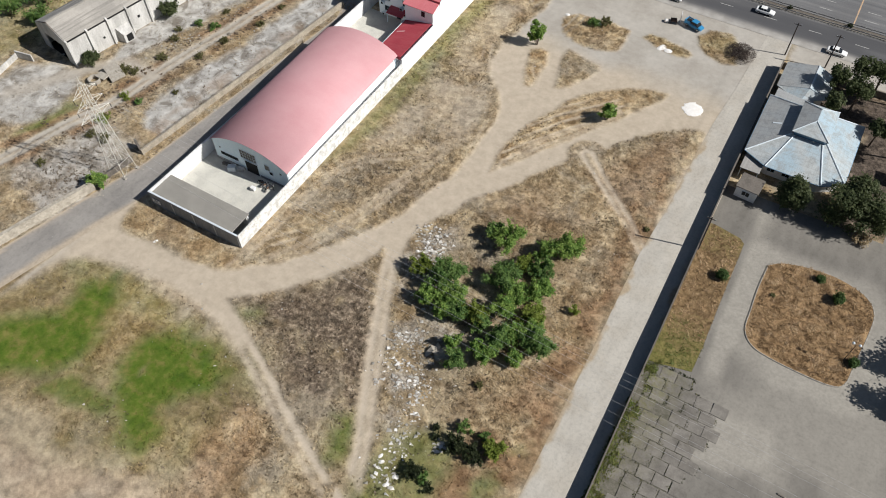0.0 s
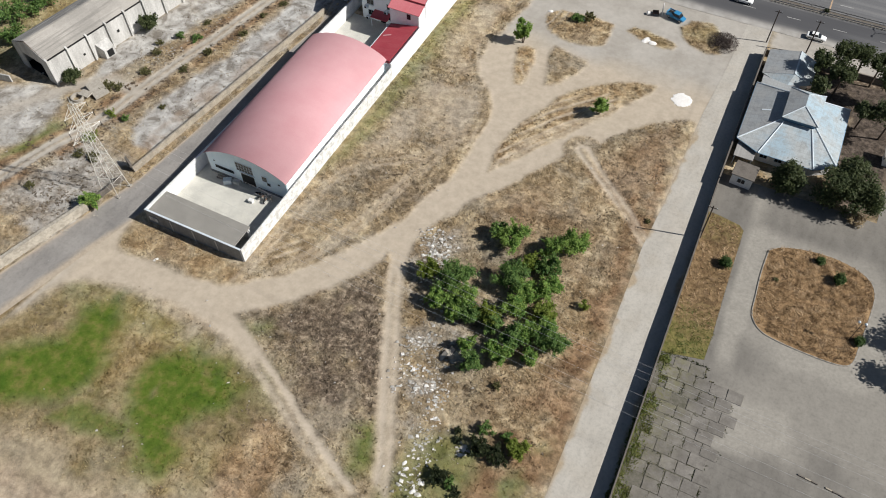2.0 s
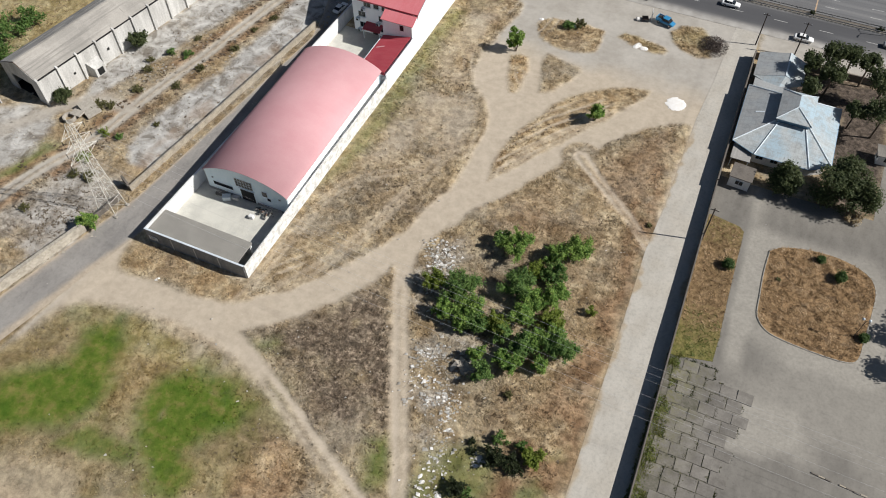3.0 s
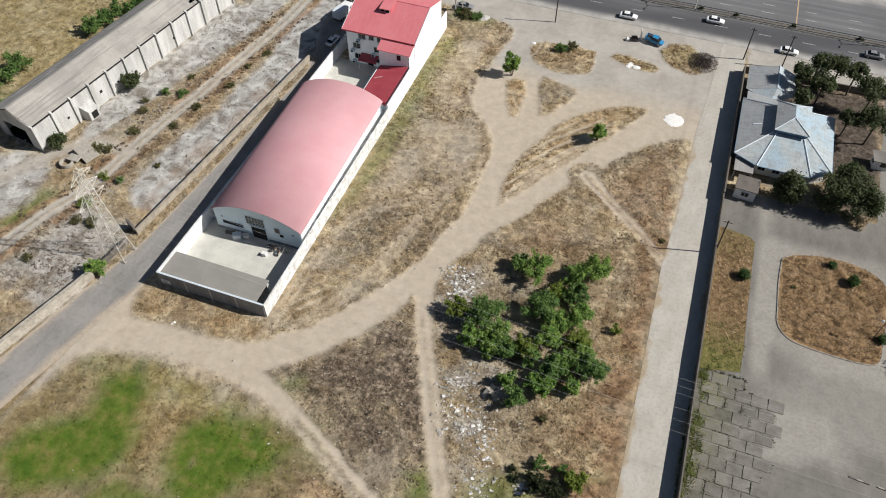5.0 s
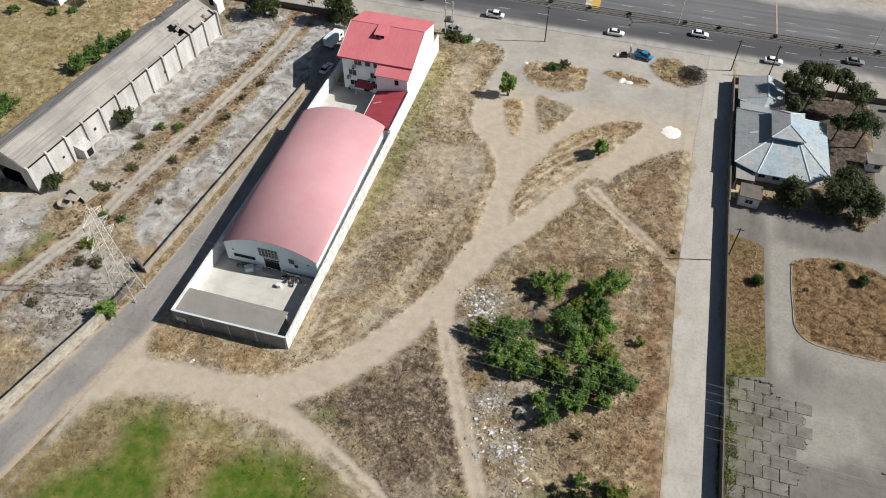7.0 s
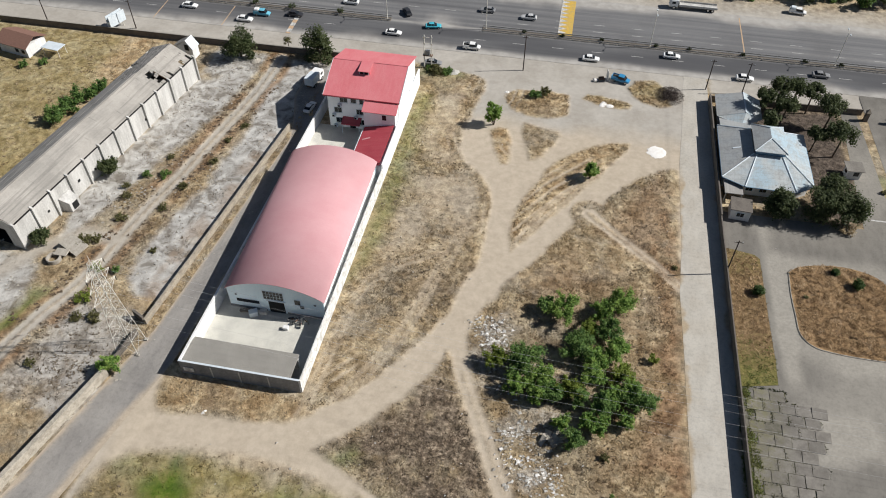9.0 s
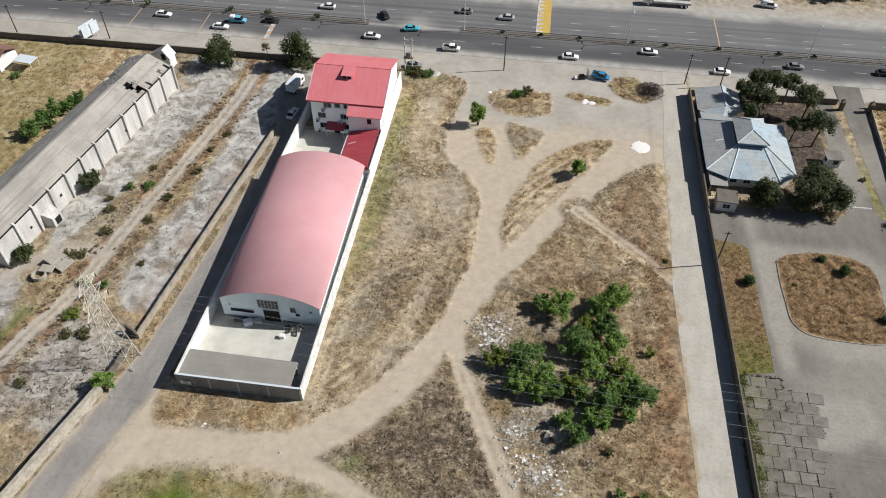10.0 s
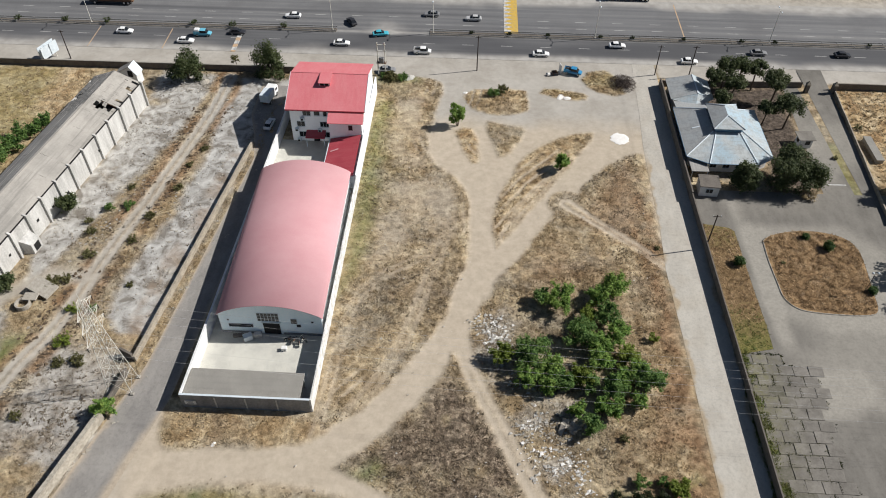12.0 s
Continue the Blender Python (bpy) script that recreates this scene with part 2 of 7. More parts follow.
GROUND = ground_material()
BLADES = tuft_material()
ASPHALT = asphalt_material()
LANE = lane_material("lane_concrete", (0.42, 0.392, 0.345), (0.49, 0.46, 0.407), (0.36, 0.288, 0.20), (0.37, 0.34, 0.294))
BACK_LANE = lane_material("back_lane_asphalt", (0.235, 0.222, 0.208), (0.31, 0.292, 0.27), (0.40, 0.335, 0.26), (0.19, 0.18, 0.17))
YARD = lane_material("yard_concrete", (0.16, 0.149, 0.132), (0.21, 0.196, 0.174), (0.295, 0.275, 0.24), (0.10, 0.093, 0.083))
SLAB = slab_material()
COURT = worn("court_concrete", (0.60, 0.585, 0.525), (0.40, 0.395, 0.36), 0.3, 0.9, 8, 0.03)
FLAT_ROOF = worn("flat_roof_screed", (0.30, 0.285, 0.255), (0.225, 0.215, 0.195), 0.3, 0.92, 8, 0.05)
PAINT_WHITE = worn("white_wall_paint", (0.79, 0.79, 0.785), (0.55, 0.55, 0.535), 0.45, 0.8, 3, 0.1, amount=0.6, streak=True)
# White raised, and bluer, to lift house fronts that stand in shade.
PAINT_BRIGHT = worn("brightened_white_paint", (0.88, 0.895, 0.91), (0.74, 0.76, 0.78), 0.4, 0.8, 3, 0.05, amount=0.4, streak=True)
PAINT_STAINED = worn("stained_white_paint", (0.80, 0.80, 0.785), (0.42, 0.41, 0.38), 0.8, 0.85, 3, 0.1, amount=0.75)
PAINT_OLD = worn("old_whitewash", (0.60, 0.59, 0.565), (0.35, 0.34, 0.32), 0.4, 0.9, 3, 0.25, amount=0.7, streak=True)
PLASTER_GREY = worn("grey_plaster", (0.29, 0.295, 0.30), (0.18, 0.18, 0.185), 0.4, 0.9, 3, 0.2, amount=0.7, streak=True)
MASONRY = worn("weathered_masonry", (0.40, 0.35, 0.28), (0.24, 0.21, 0.17), 0.7, 0.95, 4, 0.4, amount=0.7)
PALE_RUBBLE = worn("pale_rubble_wall", (0.47, 0.425, 0.355), (0.28, 0.25, 0.205), 0.9, 0.95, 4, 0.5, amount=0.7)
# Near-black block for dark parts and for walls painted with their own shade.
DARK_WALL = worn("dark_and_shaded_block", (0.17, 0.15, 0.13), (0.09, 0.08, 0.07), 0.6, 0.95, 4, 0.4)
PINK_ROOF = corrugated("faded_red_sheet_roof", (0.60, 0.315, 0.335), (0.635, 0.355, 0.375), (0.64, 0.39, 0.40), 3.0, 1, 0.15, rough=0.85, grain=0.05, ribs=0.04)
RED_ROOF = corrugated("red_sheet_roof", (0.63, 0.17, 0.19), (0.67, 0.205, 0.225), (0.68, 0.26, 0.27), 3.0, 0, 0.35)
CRIMSON = corrugated("dark_red_sheet_roof", (0.37, 0.05, 0.068), (0.43, 0.066, 0.085), (0.47, 0.12, 0.13), 3.0, 1, 0.3)
# Darker of two roof tones, for west-facing and some north-facing slopes.
BLUE_ROOF = weathered_blue("darker_blue_grey_roof", (0.36, 0.365, 0.36), (0.25, 0.255, 0.255), (0.27, 0.34, 0.40), 0.25)
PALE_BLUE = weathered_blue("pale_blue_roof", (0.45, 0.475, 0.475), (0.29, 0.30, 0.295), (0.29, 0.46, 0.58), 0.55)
BLUE_TRIM = worn("faded_blue_trim", (0.22, 0.36, 0.50), (0.16, 0.24, 0.33), 0.8, 0.6, 4, 0.1)
CAP_WHITE = worn("bluish_white_ridge_cap", (0.66, 0.72, 0.76), (0.48, 0.54, 0.58), 1.0, 0.6, 4, 0.1)
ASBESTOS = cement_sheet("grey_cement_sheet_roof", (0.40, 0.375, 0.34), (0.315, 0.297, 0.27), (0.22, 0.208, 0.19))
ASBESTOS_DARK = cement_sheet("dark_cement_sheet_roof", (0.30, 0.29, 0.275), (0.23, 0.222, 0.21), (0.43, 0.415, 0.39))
# Pale blue wall paint, its colour raised to brighten the shaded gable.
GABLE_BLUE = worn("brightened_pale_blue_paint", (0.78, 0.89, 0.94), (0.68, 0.80, 0.86), 0.5, 0.8, 3, 0.1, amount=0.5, streak=True)
GLASS = glass_dark("dark_glass")
VOID = plain("dark_opening", (0.012, 0.012, 0.012), 0.9)
STEEL = plain("galvanised_steel", (0.68, 0.66, 0.60), 0.55, 0.0, 0.4)
RUST = worn("rusty_iron", (0.16, 0.09, 0.055), (0.08, 0.05, 0.035), 2, 0.9, 8)
POLE = plain("dark_timber_pole", (0.045, 0.035, 0.03), 0.9)
CABLE = plain("aluminium_cable", (0.56, 0.56, 0.56), 0.5)
PAINT_LINE = worn("worn_road_paint", (0.62, 0.61, 0.58), (0.30, 0.30, 0.295), 1.2, 0.85, 5, 0.05, amount=0.9)
YELLOW_LINE = worn("worn_yellow_road_paint", (0.62, 0.40, 0.07), (0.42, 0.33, 0.15), 1.2, 0.85, 5, 0.05, amount=0.7)
ORANGE_LINE = worn("worn_ochre_road_paint", (0.60, 0.40, 0.24), (0.34, 0.28, 0.22), 1.2, 0.85, 5, 0.05, amount=0.8)
RAIL = worn("guard_rail_steel", (0.45, 0.44, 0.42), (0.30, 0.28, 0.25), 1.0, 0.6, 4)
KERB = worn("kerb_concrete", (0.36, 0.335, 0.295), (0.24, 0.22, 0.19), 1.5, 0.9, 5)
TYRE = plain("tyre_rubber", (0.02, 0.02, 0.02), 0.9)
CHROME = plain("bright_metal", (0.6, 0.6, 0.6), 0.3, 0.8)
LAMP_W = plain("headlamp_glass", (0.7, 0.7, 0.68), 0.2)
LAMP_R = plain("tail_lamp_red", (0.4, 0.02, 0.02), 0.3)
BARK = worn("bark", (0.13, 0.10, 0.075), (0.07, 0.055, 0.045), 3, 0.95, 9, 0.4)
LEAF_BRIGHT = leafy("bright_green_leaves", (0.075, 0.17, 0.038), (0.168, 0.295, 0.064), (0.33, 0.425, 0.105))
LEAF_DEEP = leafy("deep_green_leaves", (0.044, 0.11, 0.03), (0.108, 0.2, 0.052), (0.215, 0.31, 0.085))
LEAF_PINE = leafy("pine_needles", (0.034, 0.054, 0.021), (0.066, 0.09, 0.035), (0.12, 0.138, 0.058))
LEAF_CLIPPED = leafy("clipped_bush_leaves", (0.03, 0.07, 0.018), (0.06, 0.115, 0.03), (0.11, 0.165, 0.05))
LEAF_LIME = leafy("yellow_green_leaves", (0.10, 0.15, 0.02), (0.17, 0.23, 0.035), (0.25, 0.29, 0.06))
LEAF_DARK = leafy("blackish_twiggy_leaves", (0.012, 0.018, 0.008), (0.028, 0.04, 0.016), (0.06, 0.075, 0.03))
LEAF_OLIVE = leafy("dry_olive_leaves", (0.08, 0.085, 0.03), (0.13, 0.13, 0.05), (0.20, 0.18, 0.085))
STRAW = leafy("dry_straw", (0.20, 0.145, 0.078), (0.38, 0.295, 0.175), (0.56, 0.46, 0.30))
STRAW_DARK = leafy("grey_brown_thatch", (0.075, 0.058, 0.043), (0.16, 0.122, 0.086), (0.29, 0.235, 0.165))
GRASS_GREEN = leafy("green_grass", (0.08, 0.12, 0.022), (0.14, 0.18, 0.045), (0.25, 0.24, 0.085))
STRAW_RED = swirled("russet_straw", (0.19, 0.12, 0.062), (0.34, 0.228, 0.125), (0.50, 0.36, 0.22))
TWIG = leafy("grey_dead_twigs", (0.055, 0.043, 0.037), (0.11, 0.085, 0.075), (0.21, 0.17, 0.145))
DEBRIS = leafy("broken_plaster", (0.45, 0.42, 0.37), (0.62, 0.59, 0.54), (0.80, 0.79, 0.76))
STONE = worn("broken_grey_concrete", (0.42, 0.385, 0.33), (0.25, 0.225, 0.19), 1.2, 0.95, 5, 0.4)
LIME = worn("white_lime_powder", (0.86, 0.84, 0.81), (0.70, 0.66, 0.60), 1.2, 0.95, 5, 0.3)


def car_paint(name, c):
    k = Mat(name, 0.35, 0.0, 0.5)
    k.colour(k.mix(0.15, c, k.ramp(k.noise(2.5, 4), (0.3, 0.1), (0.7, 0.9)), 'OVERLAY'))
    return k.m


CAR = {n: car_paint("car_paint_" + n, c) for n, c in dict(
    white=(0.82, 0.82, 0.81), silver=(0.50, 0.50, 0.50), dark=(0.035, 0.035, 0.04), teal=(0.07, 0.42, 0.52), blue=(0.04, 0.24, 0.46), sky=(0.16, 0.48, 0.62),
    grey=(0.24, 0.24, 0.245)).items()}

# ---------------------------------------------------------------- mesh helpers


def mesh_of(bm, name, material, smooth=False):
    me = bpy.data.meshes.new(name)
    bm.normal_update()
    bm.to_mesh(me)
    bm.free()
    for m in (material if isinstance(material, (list, tuple)) else [material]):
        me.materials.append(m)
    if smooth:
        me.shade_smooth()
    return me


def part(name, bm, material, parent=None, label="", smooth=False):
    """Links a bmesh (or a ready mesh) as one object under a thing."""
    me = bm if isinstance(bm, bpy.types.Mesh) else mesh_of(bm, name, material, smooth)
    ob = new(name, me)
    ob.parent = parent
    return tagged(ob, label)


def thing(name, label, category, at=(0, 0, 0), turn=0.0, group="", kind=""):
    ob = new(name)
    ob.empty_display_size = 0.3
    ob.matrix_basis = pose(*at, 0, 0, turn)
    return tagged(ob, label, category, group, kind)


def box(bm, x0, y0, z0, x1, y1, z1, m=None):
    """Adds a box between two corners."""
    v = bmesh.ops.create_cube(bm, size=1.0, matrix=Matrix.LocRotScale(((x0 + x1) / 2, (y0 + y1) / 2, (z0 + z1) / 2), None, (abs(x1 - x0), abs(y1 - y0), abs(z1 - z0))))["verts"]
    if m is not None:
        bmesh.ops.transform(bm, matrix=m, verts=v)
    return v


def boxed(x0, y0, z0, x1, y1, z1, bevel=0.0):
    bm = bmesh.new()
    box(bm, x0, y0, z0, x1, y1, z1)
    if bevel:
        bmesh.ops.bevel(bm, geom=bm.edges[:], offset=bevel, segments=1, affect='EDGES')
    return bm


def rod(bm, a, b, r0, r1=None, n=6):
    """A tapered rod from a to b."""
    a, b = Vector(a), Vector(b)
    d = b - a
    m = Matrix.Translation((a + b) / 2) @ d.to_track_quat('Z', 'Y').to_matrix().to_4x4()
    bmesh.ops.create_cone(bm, cap_ends=True, segments=n, radius1=r0, radius2=r0 if r1 is None else r1, depth=max(d.length, 1e-4), matrix=m)


def slab_poly(pts, z0, z1):
    """A prism over a polygon; z1 may be a list of heights."""
    bm = bmesh.new()
    top = z1 if isinstance(z1, (list, tuple)) else [z1] * len(pts)
    low = [bm.verts.new((x, y, z0 if not isinstance(z0, (list, tuple)) else z0[i])) for i, (x, y) in enumerate(pts)]
    up = [bm.verts.new((x, y, z)) for (x, y), z in zip(pts, top)]
    n = len(pts)
    bm.faces.new(up)
    bm.faces.new(low[::-1])
    for i in range(n):
        bm.faces.new((low[i], low[(i + 1) % n], up[(i + 1) % n], up[i]))
    bmesh.ops.recalc_face_normals(bm, faces=bm.faces[:])
    return bm


def sheet(corners, thick=0.08):
    """A flat panel through 3 or 4 corners, with thickness below it."""
    bm = bmesh.new()
    up = [bm.verts.new(c) for c in corners]
    low = [bm.verts.new((c[0], c[1], c[2] - thick)) for c in corners]
    n = len(corners)
    bm.faces.new(up)
    bm.faces.new(low[::-1])
    for i in range(n):
        bm.faces.new((low[i], low[(i + 1) % n], up[(i + 1) % n], up[i]))
    bmesh.ops.recalc_face_normals(bm, faces=bm.faces[:])
    return bm


def wall_run(name, a, b, h, thick, material, label, coping=None, parent=None, step=6.0, rough=0.0):
    """A straight wall from a to b with slightly uneven top, in one mesh, and its coping."""
    ax, ay = a
    L = math.hypot(b[0] - ax, b[1] - ay)
    ang = math.degrees(math.atan2(b[1] - ay, b[0] - ax))
    ob = parent or thing(name, label, "wall", (ax, ay, 0), ang, kind="structure")
    bm = bmesh.new()
    n = max(1, int(L / step))
    rng = random.Random(int(L * 10))
    xs = [L * i / n for i in range(n + 1)]
    hs = [h + rng.uniform(-rough, rough) for _ in xs]
    prev = None
    for x, hh in zip(xs, hs):
        row = [bm.verts.new((x, s * thick / 2, z)) for s, z in ((-1, -0.3), (1, -0.3), (1, hh), (-1, hh))]
        if prev:
            for i in range(4):
                bm.faces.new((prev[i], prev[(i + 1) % 4], row[(i + 1) % 4], row[i]))
        else:
            bm.faces.new(row[::-1])
        prev = row
    bm.faces.new(prev)
    bmesh.ops.recalc_face_normals(bm, faces=bm.faces[:])
    part("masonry", bm, material, ob)
    if coping:
        part("coping", boxed(-0.03, -thick / 2 - 0.05, h + rough + 0.003, L + 0.03, thick / 2 + 0.05, h + rough + 0.09, 0.015), coping, ob)
    return ob


# numpy value noise and distance fields, for the ground's cover
NRNG = np.random.default_rng(7)
LATTICE = NRNG.random((256, 256))


def vnoise(x, y, scale, octaves=3):
    out, amp, tot = 0.0, 1.0, 0.0
    for o in range(octaves):
        u, v = x / scale + 17.3 * o, y / scale + 41.7 * o
        i, j = np.floor(u).astype(int), np.floor(v).astype(int)
        f, g = u - i, v - j
        f, g = f * f * (3 - 2 * f), g * g * (3 - 2 * g)
        a, b = LATTICE[i % 256, j % 256], LATTICE[(i + 1) % 256, j % 256]
        c, d = LATTICE[i % 256, (j + 1) % 256], LATTICE[(i + 1) % 256, (j + 1) % 256]
        out = out + amp * ((a * (1 - f) + b * f) * (1 - g) + (c * (1 - f) + d * f) * g)
        tot, amp, scale = tot + amp, amp * 0.5, scale * 0.5
    return out / tot


def along(x, y, pts):
    """Distance to a polyline."""
    best = np.full(np.shape(x), 1e9)
    for (ax, ay), (bx, by) in zip(pts, pts[1:]):
        dx, dy = bx - ax, by - ay
        s = np.clip(((x - ax) * dx + (y - ay) * dy) / (dx * dx + dy * dy), 0, 1)
        best = np.minimum(best, np.hypot(x - ax - s * dx, y - ay - s * dy))
    return best


def inside(x, y, pts):
    """Signed distance to a polygon, positive inside."""
    d = along(x, y, list(pts) + [pts[0]])
    odd = np.zeros(np.shape(x), bool)
    for (ax, ay), (bx, by) in zip(pts, list(pts[1:]) + [pts[0]]):
        if ay != by:
            odd ^= ((ay > y) != (by > y)) & (x < (bx - ax) * (y - ay) / (by - ay) + ax)
    return np.where(odd, d, -d)


def soft(v, a, b):
    s = np.clip((v - a) / (b - a), 0, 1)
    return s * s * (3 - 2 * s)


def smooth_line(pts, n=8):
    """Catmull-Rom through the points."""
    p = [Vector(q) for q in (pts[0], *pts, pts[-1])]
    out = []
    for a, b, c, d in zip(p, p[1:], p[2:], p[3:]):
        for k in range(n):
            t = k / n
            q = 0.5 * (2 * b + (c - a) * t + (2 * a - 5 * b + 4 * c - d) * t * t + (3 * b - a - 3 * c + d) * t ** 3)
            out.append((q[0], q[1]))
    out.append(tuple(pts[-1]))
    return out


def grid_mesh(name, xs, ys, z, material, layers):
    """A sheet over the grid xs, ys at heights z, with colour layers."""
    nx, ny = len(xs), len(ys)
    X, Y = np.meshgrid(xs, ys)
    co = np.stack([X.ravel(), Y.ravel(), np.broadcast_to(z, X.shape).ravel()], 1)
    i = np.arange(nx * ny).reshape(ny, nx)
    quads = np.stack([i[:-1, :-1].ravel(), i[:-1, 1:].ravel(), i[1:, 1:].ravel(), i[1:, :-1].ravel()], 1)
    me = bpy.data.meshes.new(name)
    me.vertices.add(len(co))
    me.vertices.foreach_set("co", co.ravel().astype(np.float32))
    me.loops.add(quads.size)
    me.loops.foreach_set("vertex_index", quads.ravel().astype(np.int32))
    me.polygons.add(len(quads))
    me.polygons.foreach_set("loop_start", np.arange(0, quads.size, 4, dtype=np.int32))
    me.update(calc_edges=True)
    for key, chans in layers.items():
        a = me.attributes.new(key, 'FLOAT_COLOR', 'POINT')
        rgba = np.ones((nx * ny, 4), np.float32)
        for c, ch in enumerate(chans):
            rgba[:, c] = np.broadcast_to(ch, X.shape).ravel()
        a.data.foreach_set("color", rgba.ravel())
    me.shade_smooth()
    me.materials.append(material)
    return me

# ---------------------------------------------------------------- ground
MAIN = smooth_line([(-101, 39), (-91, 41.5), (-83, 42.8), (-74, 43.6), (-67.8, 46.6), (-62, 52.4), (-55.8, 60.6), (-51, 69), (-47, 78), (-44.5, 87), (-43.8, 97)])
TRACK_A = smooth_line([(-43.8, 95), (-44.2, 106), (-46, 113.5), (-50.6, 120.0), (-53.2, 127.5), (-53.6, 135), (-52.2, 142), (-50.8, 152)])
TRACK_B = smooth_line([(-43, 86), (-36, 96.4), (-29.7, 105.4), (-23.5, 112.8), (-17.5, 120), (-12.5, 127), (-9, 134)])
NARROW = smooth_line([(-49.2, 68.5), (-45.8, 61.5), (-42.3, 54.3), (-38.5, 46.2), (-35.2, 39.6), (-31.4, 31.4), (-28.5, 23), (-26, 12), (-22, -8), (-20, -40)])
RUTS_S = smooth_line([(-69, 43), (-60.5, 38.1), (-52.7, 34.2), (-44.9, 29.8), (-37.3, 26), (-31, 23), (-26.5, 19), (-20, 10), (-14, -4), (-12, -40)])
RUTS_E = smooth_line([(-29, 106), (-26.5, 104), (-24.3, 102), (-21.3, 99.2), (-17.7, 95.9), (-13.4, 92), (-9, 87.6)])
YARD_ROAD = smooth_line([(-106.5, 146), (-107.3, 134), (-108.5, 125.2), (-109.8, 118), (-111.6, 108), (-113, 99.8), (-115, 90.6), (-116.7, 81.6), (-117.8, 73.2), (-119.4, 66.2), (-122.5, 58.6), (-124.6, 51), (-131, 30)])
# grassy plots that the worn tracks leave between them
PLOTS = [
    smooth_line([(-95, 51.7), (-95, 49.4), (-94.2, 46), (-92, 44.6), (-87.1, 45.1), (-82.2, 45.3), (-77.1, 45.7), (-72.9, 46.4), (-69.7, 47.7), (-67.4, 49.7), (-63.8, 52.7), (-61, 55.7), (-58.5, 59.2), (-56, 63), (-53.2, 67.4), (-50.6, 73.2), (-49.6, 78.4), (-48.2, 82.8),
                 (-47, 86.8), (-46.5, 92), (-46.5, 98.2), (-46.9, 103.3), (-48.2, 107.5), (-50.1, 110.8), (-52.8, 114.2), (-55.3, 118.5), (-56.2, 122.3), (-56.2, 126), (-55.6, 130), (-55, 135.4), (-54.3, 140.2), (-53.9, 144), (-55, 147.2), (-60.4, 148.8), (-66, 149.4), (-71.5, 149.5)], 3) + [(-71.5, 51.7)],
    smooth_line([(-41.2, 90.2), (-41.7, 96), (-41, 102.4), (-39.6, 107.5), (-37, 114.8), (-34.4, 119), (-31.5, 122.2), (-27.8, 125.2), (-23.5, 127.5), (-19.2, 128.6), (-19, 126.8), (-21, 123.3), (-24, 118.2), (-27.7, 112), (-31, 106.6), (-34.8, 100.8), (-38.6, 94.6), (-41.2, 90.2)], 3)[:-1],
    [(-43.3, 128.6), (-43.1, 131.4), (-39.4, 130.4), (-34.8, 130), (-34.3, 128.2), (-35.9, 124.4), (-37.8, 120.4), (-40.2, 118.6), (-41.3, 122)],
    [(-50.4, 126.9), (-48.7, 128.7), (-46.9, 128.4), (-45.2, 124.1), (-44.5, 119.3), (-45.1, 116.2), (-46.5, 116), (-48.3, 120.4)],
    smooth_line([(-8.6, 121), (-8.2, 114.9), (-8.5, 106.3), (-8.4, 96.7), (-9, 88.9), (-13.4, 93.4), (-17.7, 97.4), (-21, 100.7), (-23.2, 103.6), (-24, 106.8), (-21.7, 111), (-18.1, 115.6), (-13.9, 119.1), (-10.2, 121.4), (-8.6, 121)], 3)[:-1],
    smooth_line([(-8.6, 86), (-13.5, 90.8), (-17.7, 94.6), (-21.6, 98), (-25.6, 101), (-28.4, 101.6), (-31.1, 98), (-33.6, 93.7), (-36.6, 88.4), (-39.5, 84.6), (-41.3, 81.7), (-43, 77.8), (-44.9, 74.2), (-46, 71), (-45.9, 68), (-44.5, 62.6), (-42.4, 56.6), (-40.2, 52.2), (-37.4, 47.2), (-34.2, 40.4), (-31.3, 33.5), (-29, 27.8),
                 (-27.4, 22), (-25, 12), (-21, -8), (-19, -40)], 3) + [(-6, -40), (-6, 86)],
    smooth_line([(-66.4, 42.7), (-64.2, 44.5), (-60.6, 47.5), (-57.5, 50.8), (-54.6, 54.4), (-51.4, 59), (-49.4, 63.3), (-48.9, 65), (-46.6, 60), (-43.6, 53), (-40.8, 46.6), (-37.9, 40.9), (-36, 37.1), (-32.8, 30.6), (-31.5, 26.2), (-33.3, 26), (-37.2, 28.1), (-44, 31.6), (-49.8, 34.7), (-55.3, 37.4), (-61.1, 40.3), (-66.4, 42.7)], 3)[:-1],
    smooth_line([(-101, 24), (-98.6, 29.1), (-97.3, 33), (-95.2, 35.7), (-91.7, 37.2), (-87, 38.6), (-82, 39.3), (-77.7, 39.3), (-72.4, 39.2), (-67.4, 38.4), (-62.4, 36.9), (-56.4, 34.2), (-50.9, 31.5), (-45.7, 29.1), (-40.7, 26.6), (-36.2, 24.5), (-32.6, 22.6), (-29.6, 18), (-26.4, 8), (-23, -8), (-21, -40)], 3) + [(-112, -40)],
]
ISLETS = [
    [(-48.6, 139.8), (-48.4, 142.2), (-46.3, 144.1), (-42.9, 144.4), (-37.6, 144.8), (-33.6, 144), (-33.1, 140.2), (-33.2, 136.2), (-35, 135), (-39.3, 133.9), (-43.5, 134.5), (-46.6, 136.2)],
    [(-30.3, 143.5), (-29, 145.4), (-25.7, 145.4), (-21.5, 144.4), (-18.6, 143), (-19.4, 141.3), (-22.6, 141.1), (-26.7, 141.8)],
    [(-19.2, 149.9), (-18, 153.2), (-13.7, 154.5), (-10.6, 151.5), (-9.4, 144.4), (-12.3, 143.3), (-15.7, 144.3), (-18.3, 147)],
]


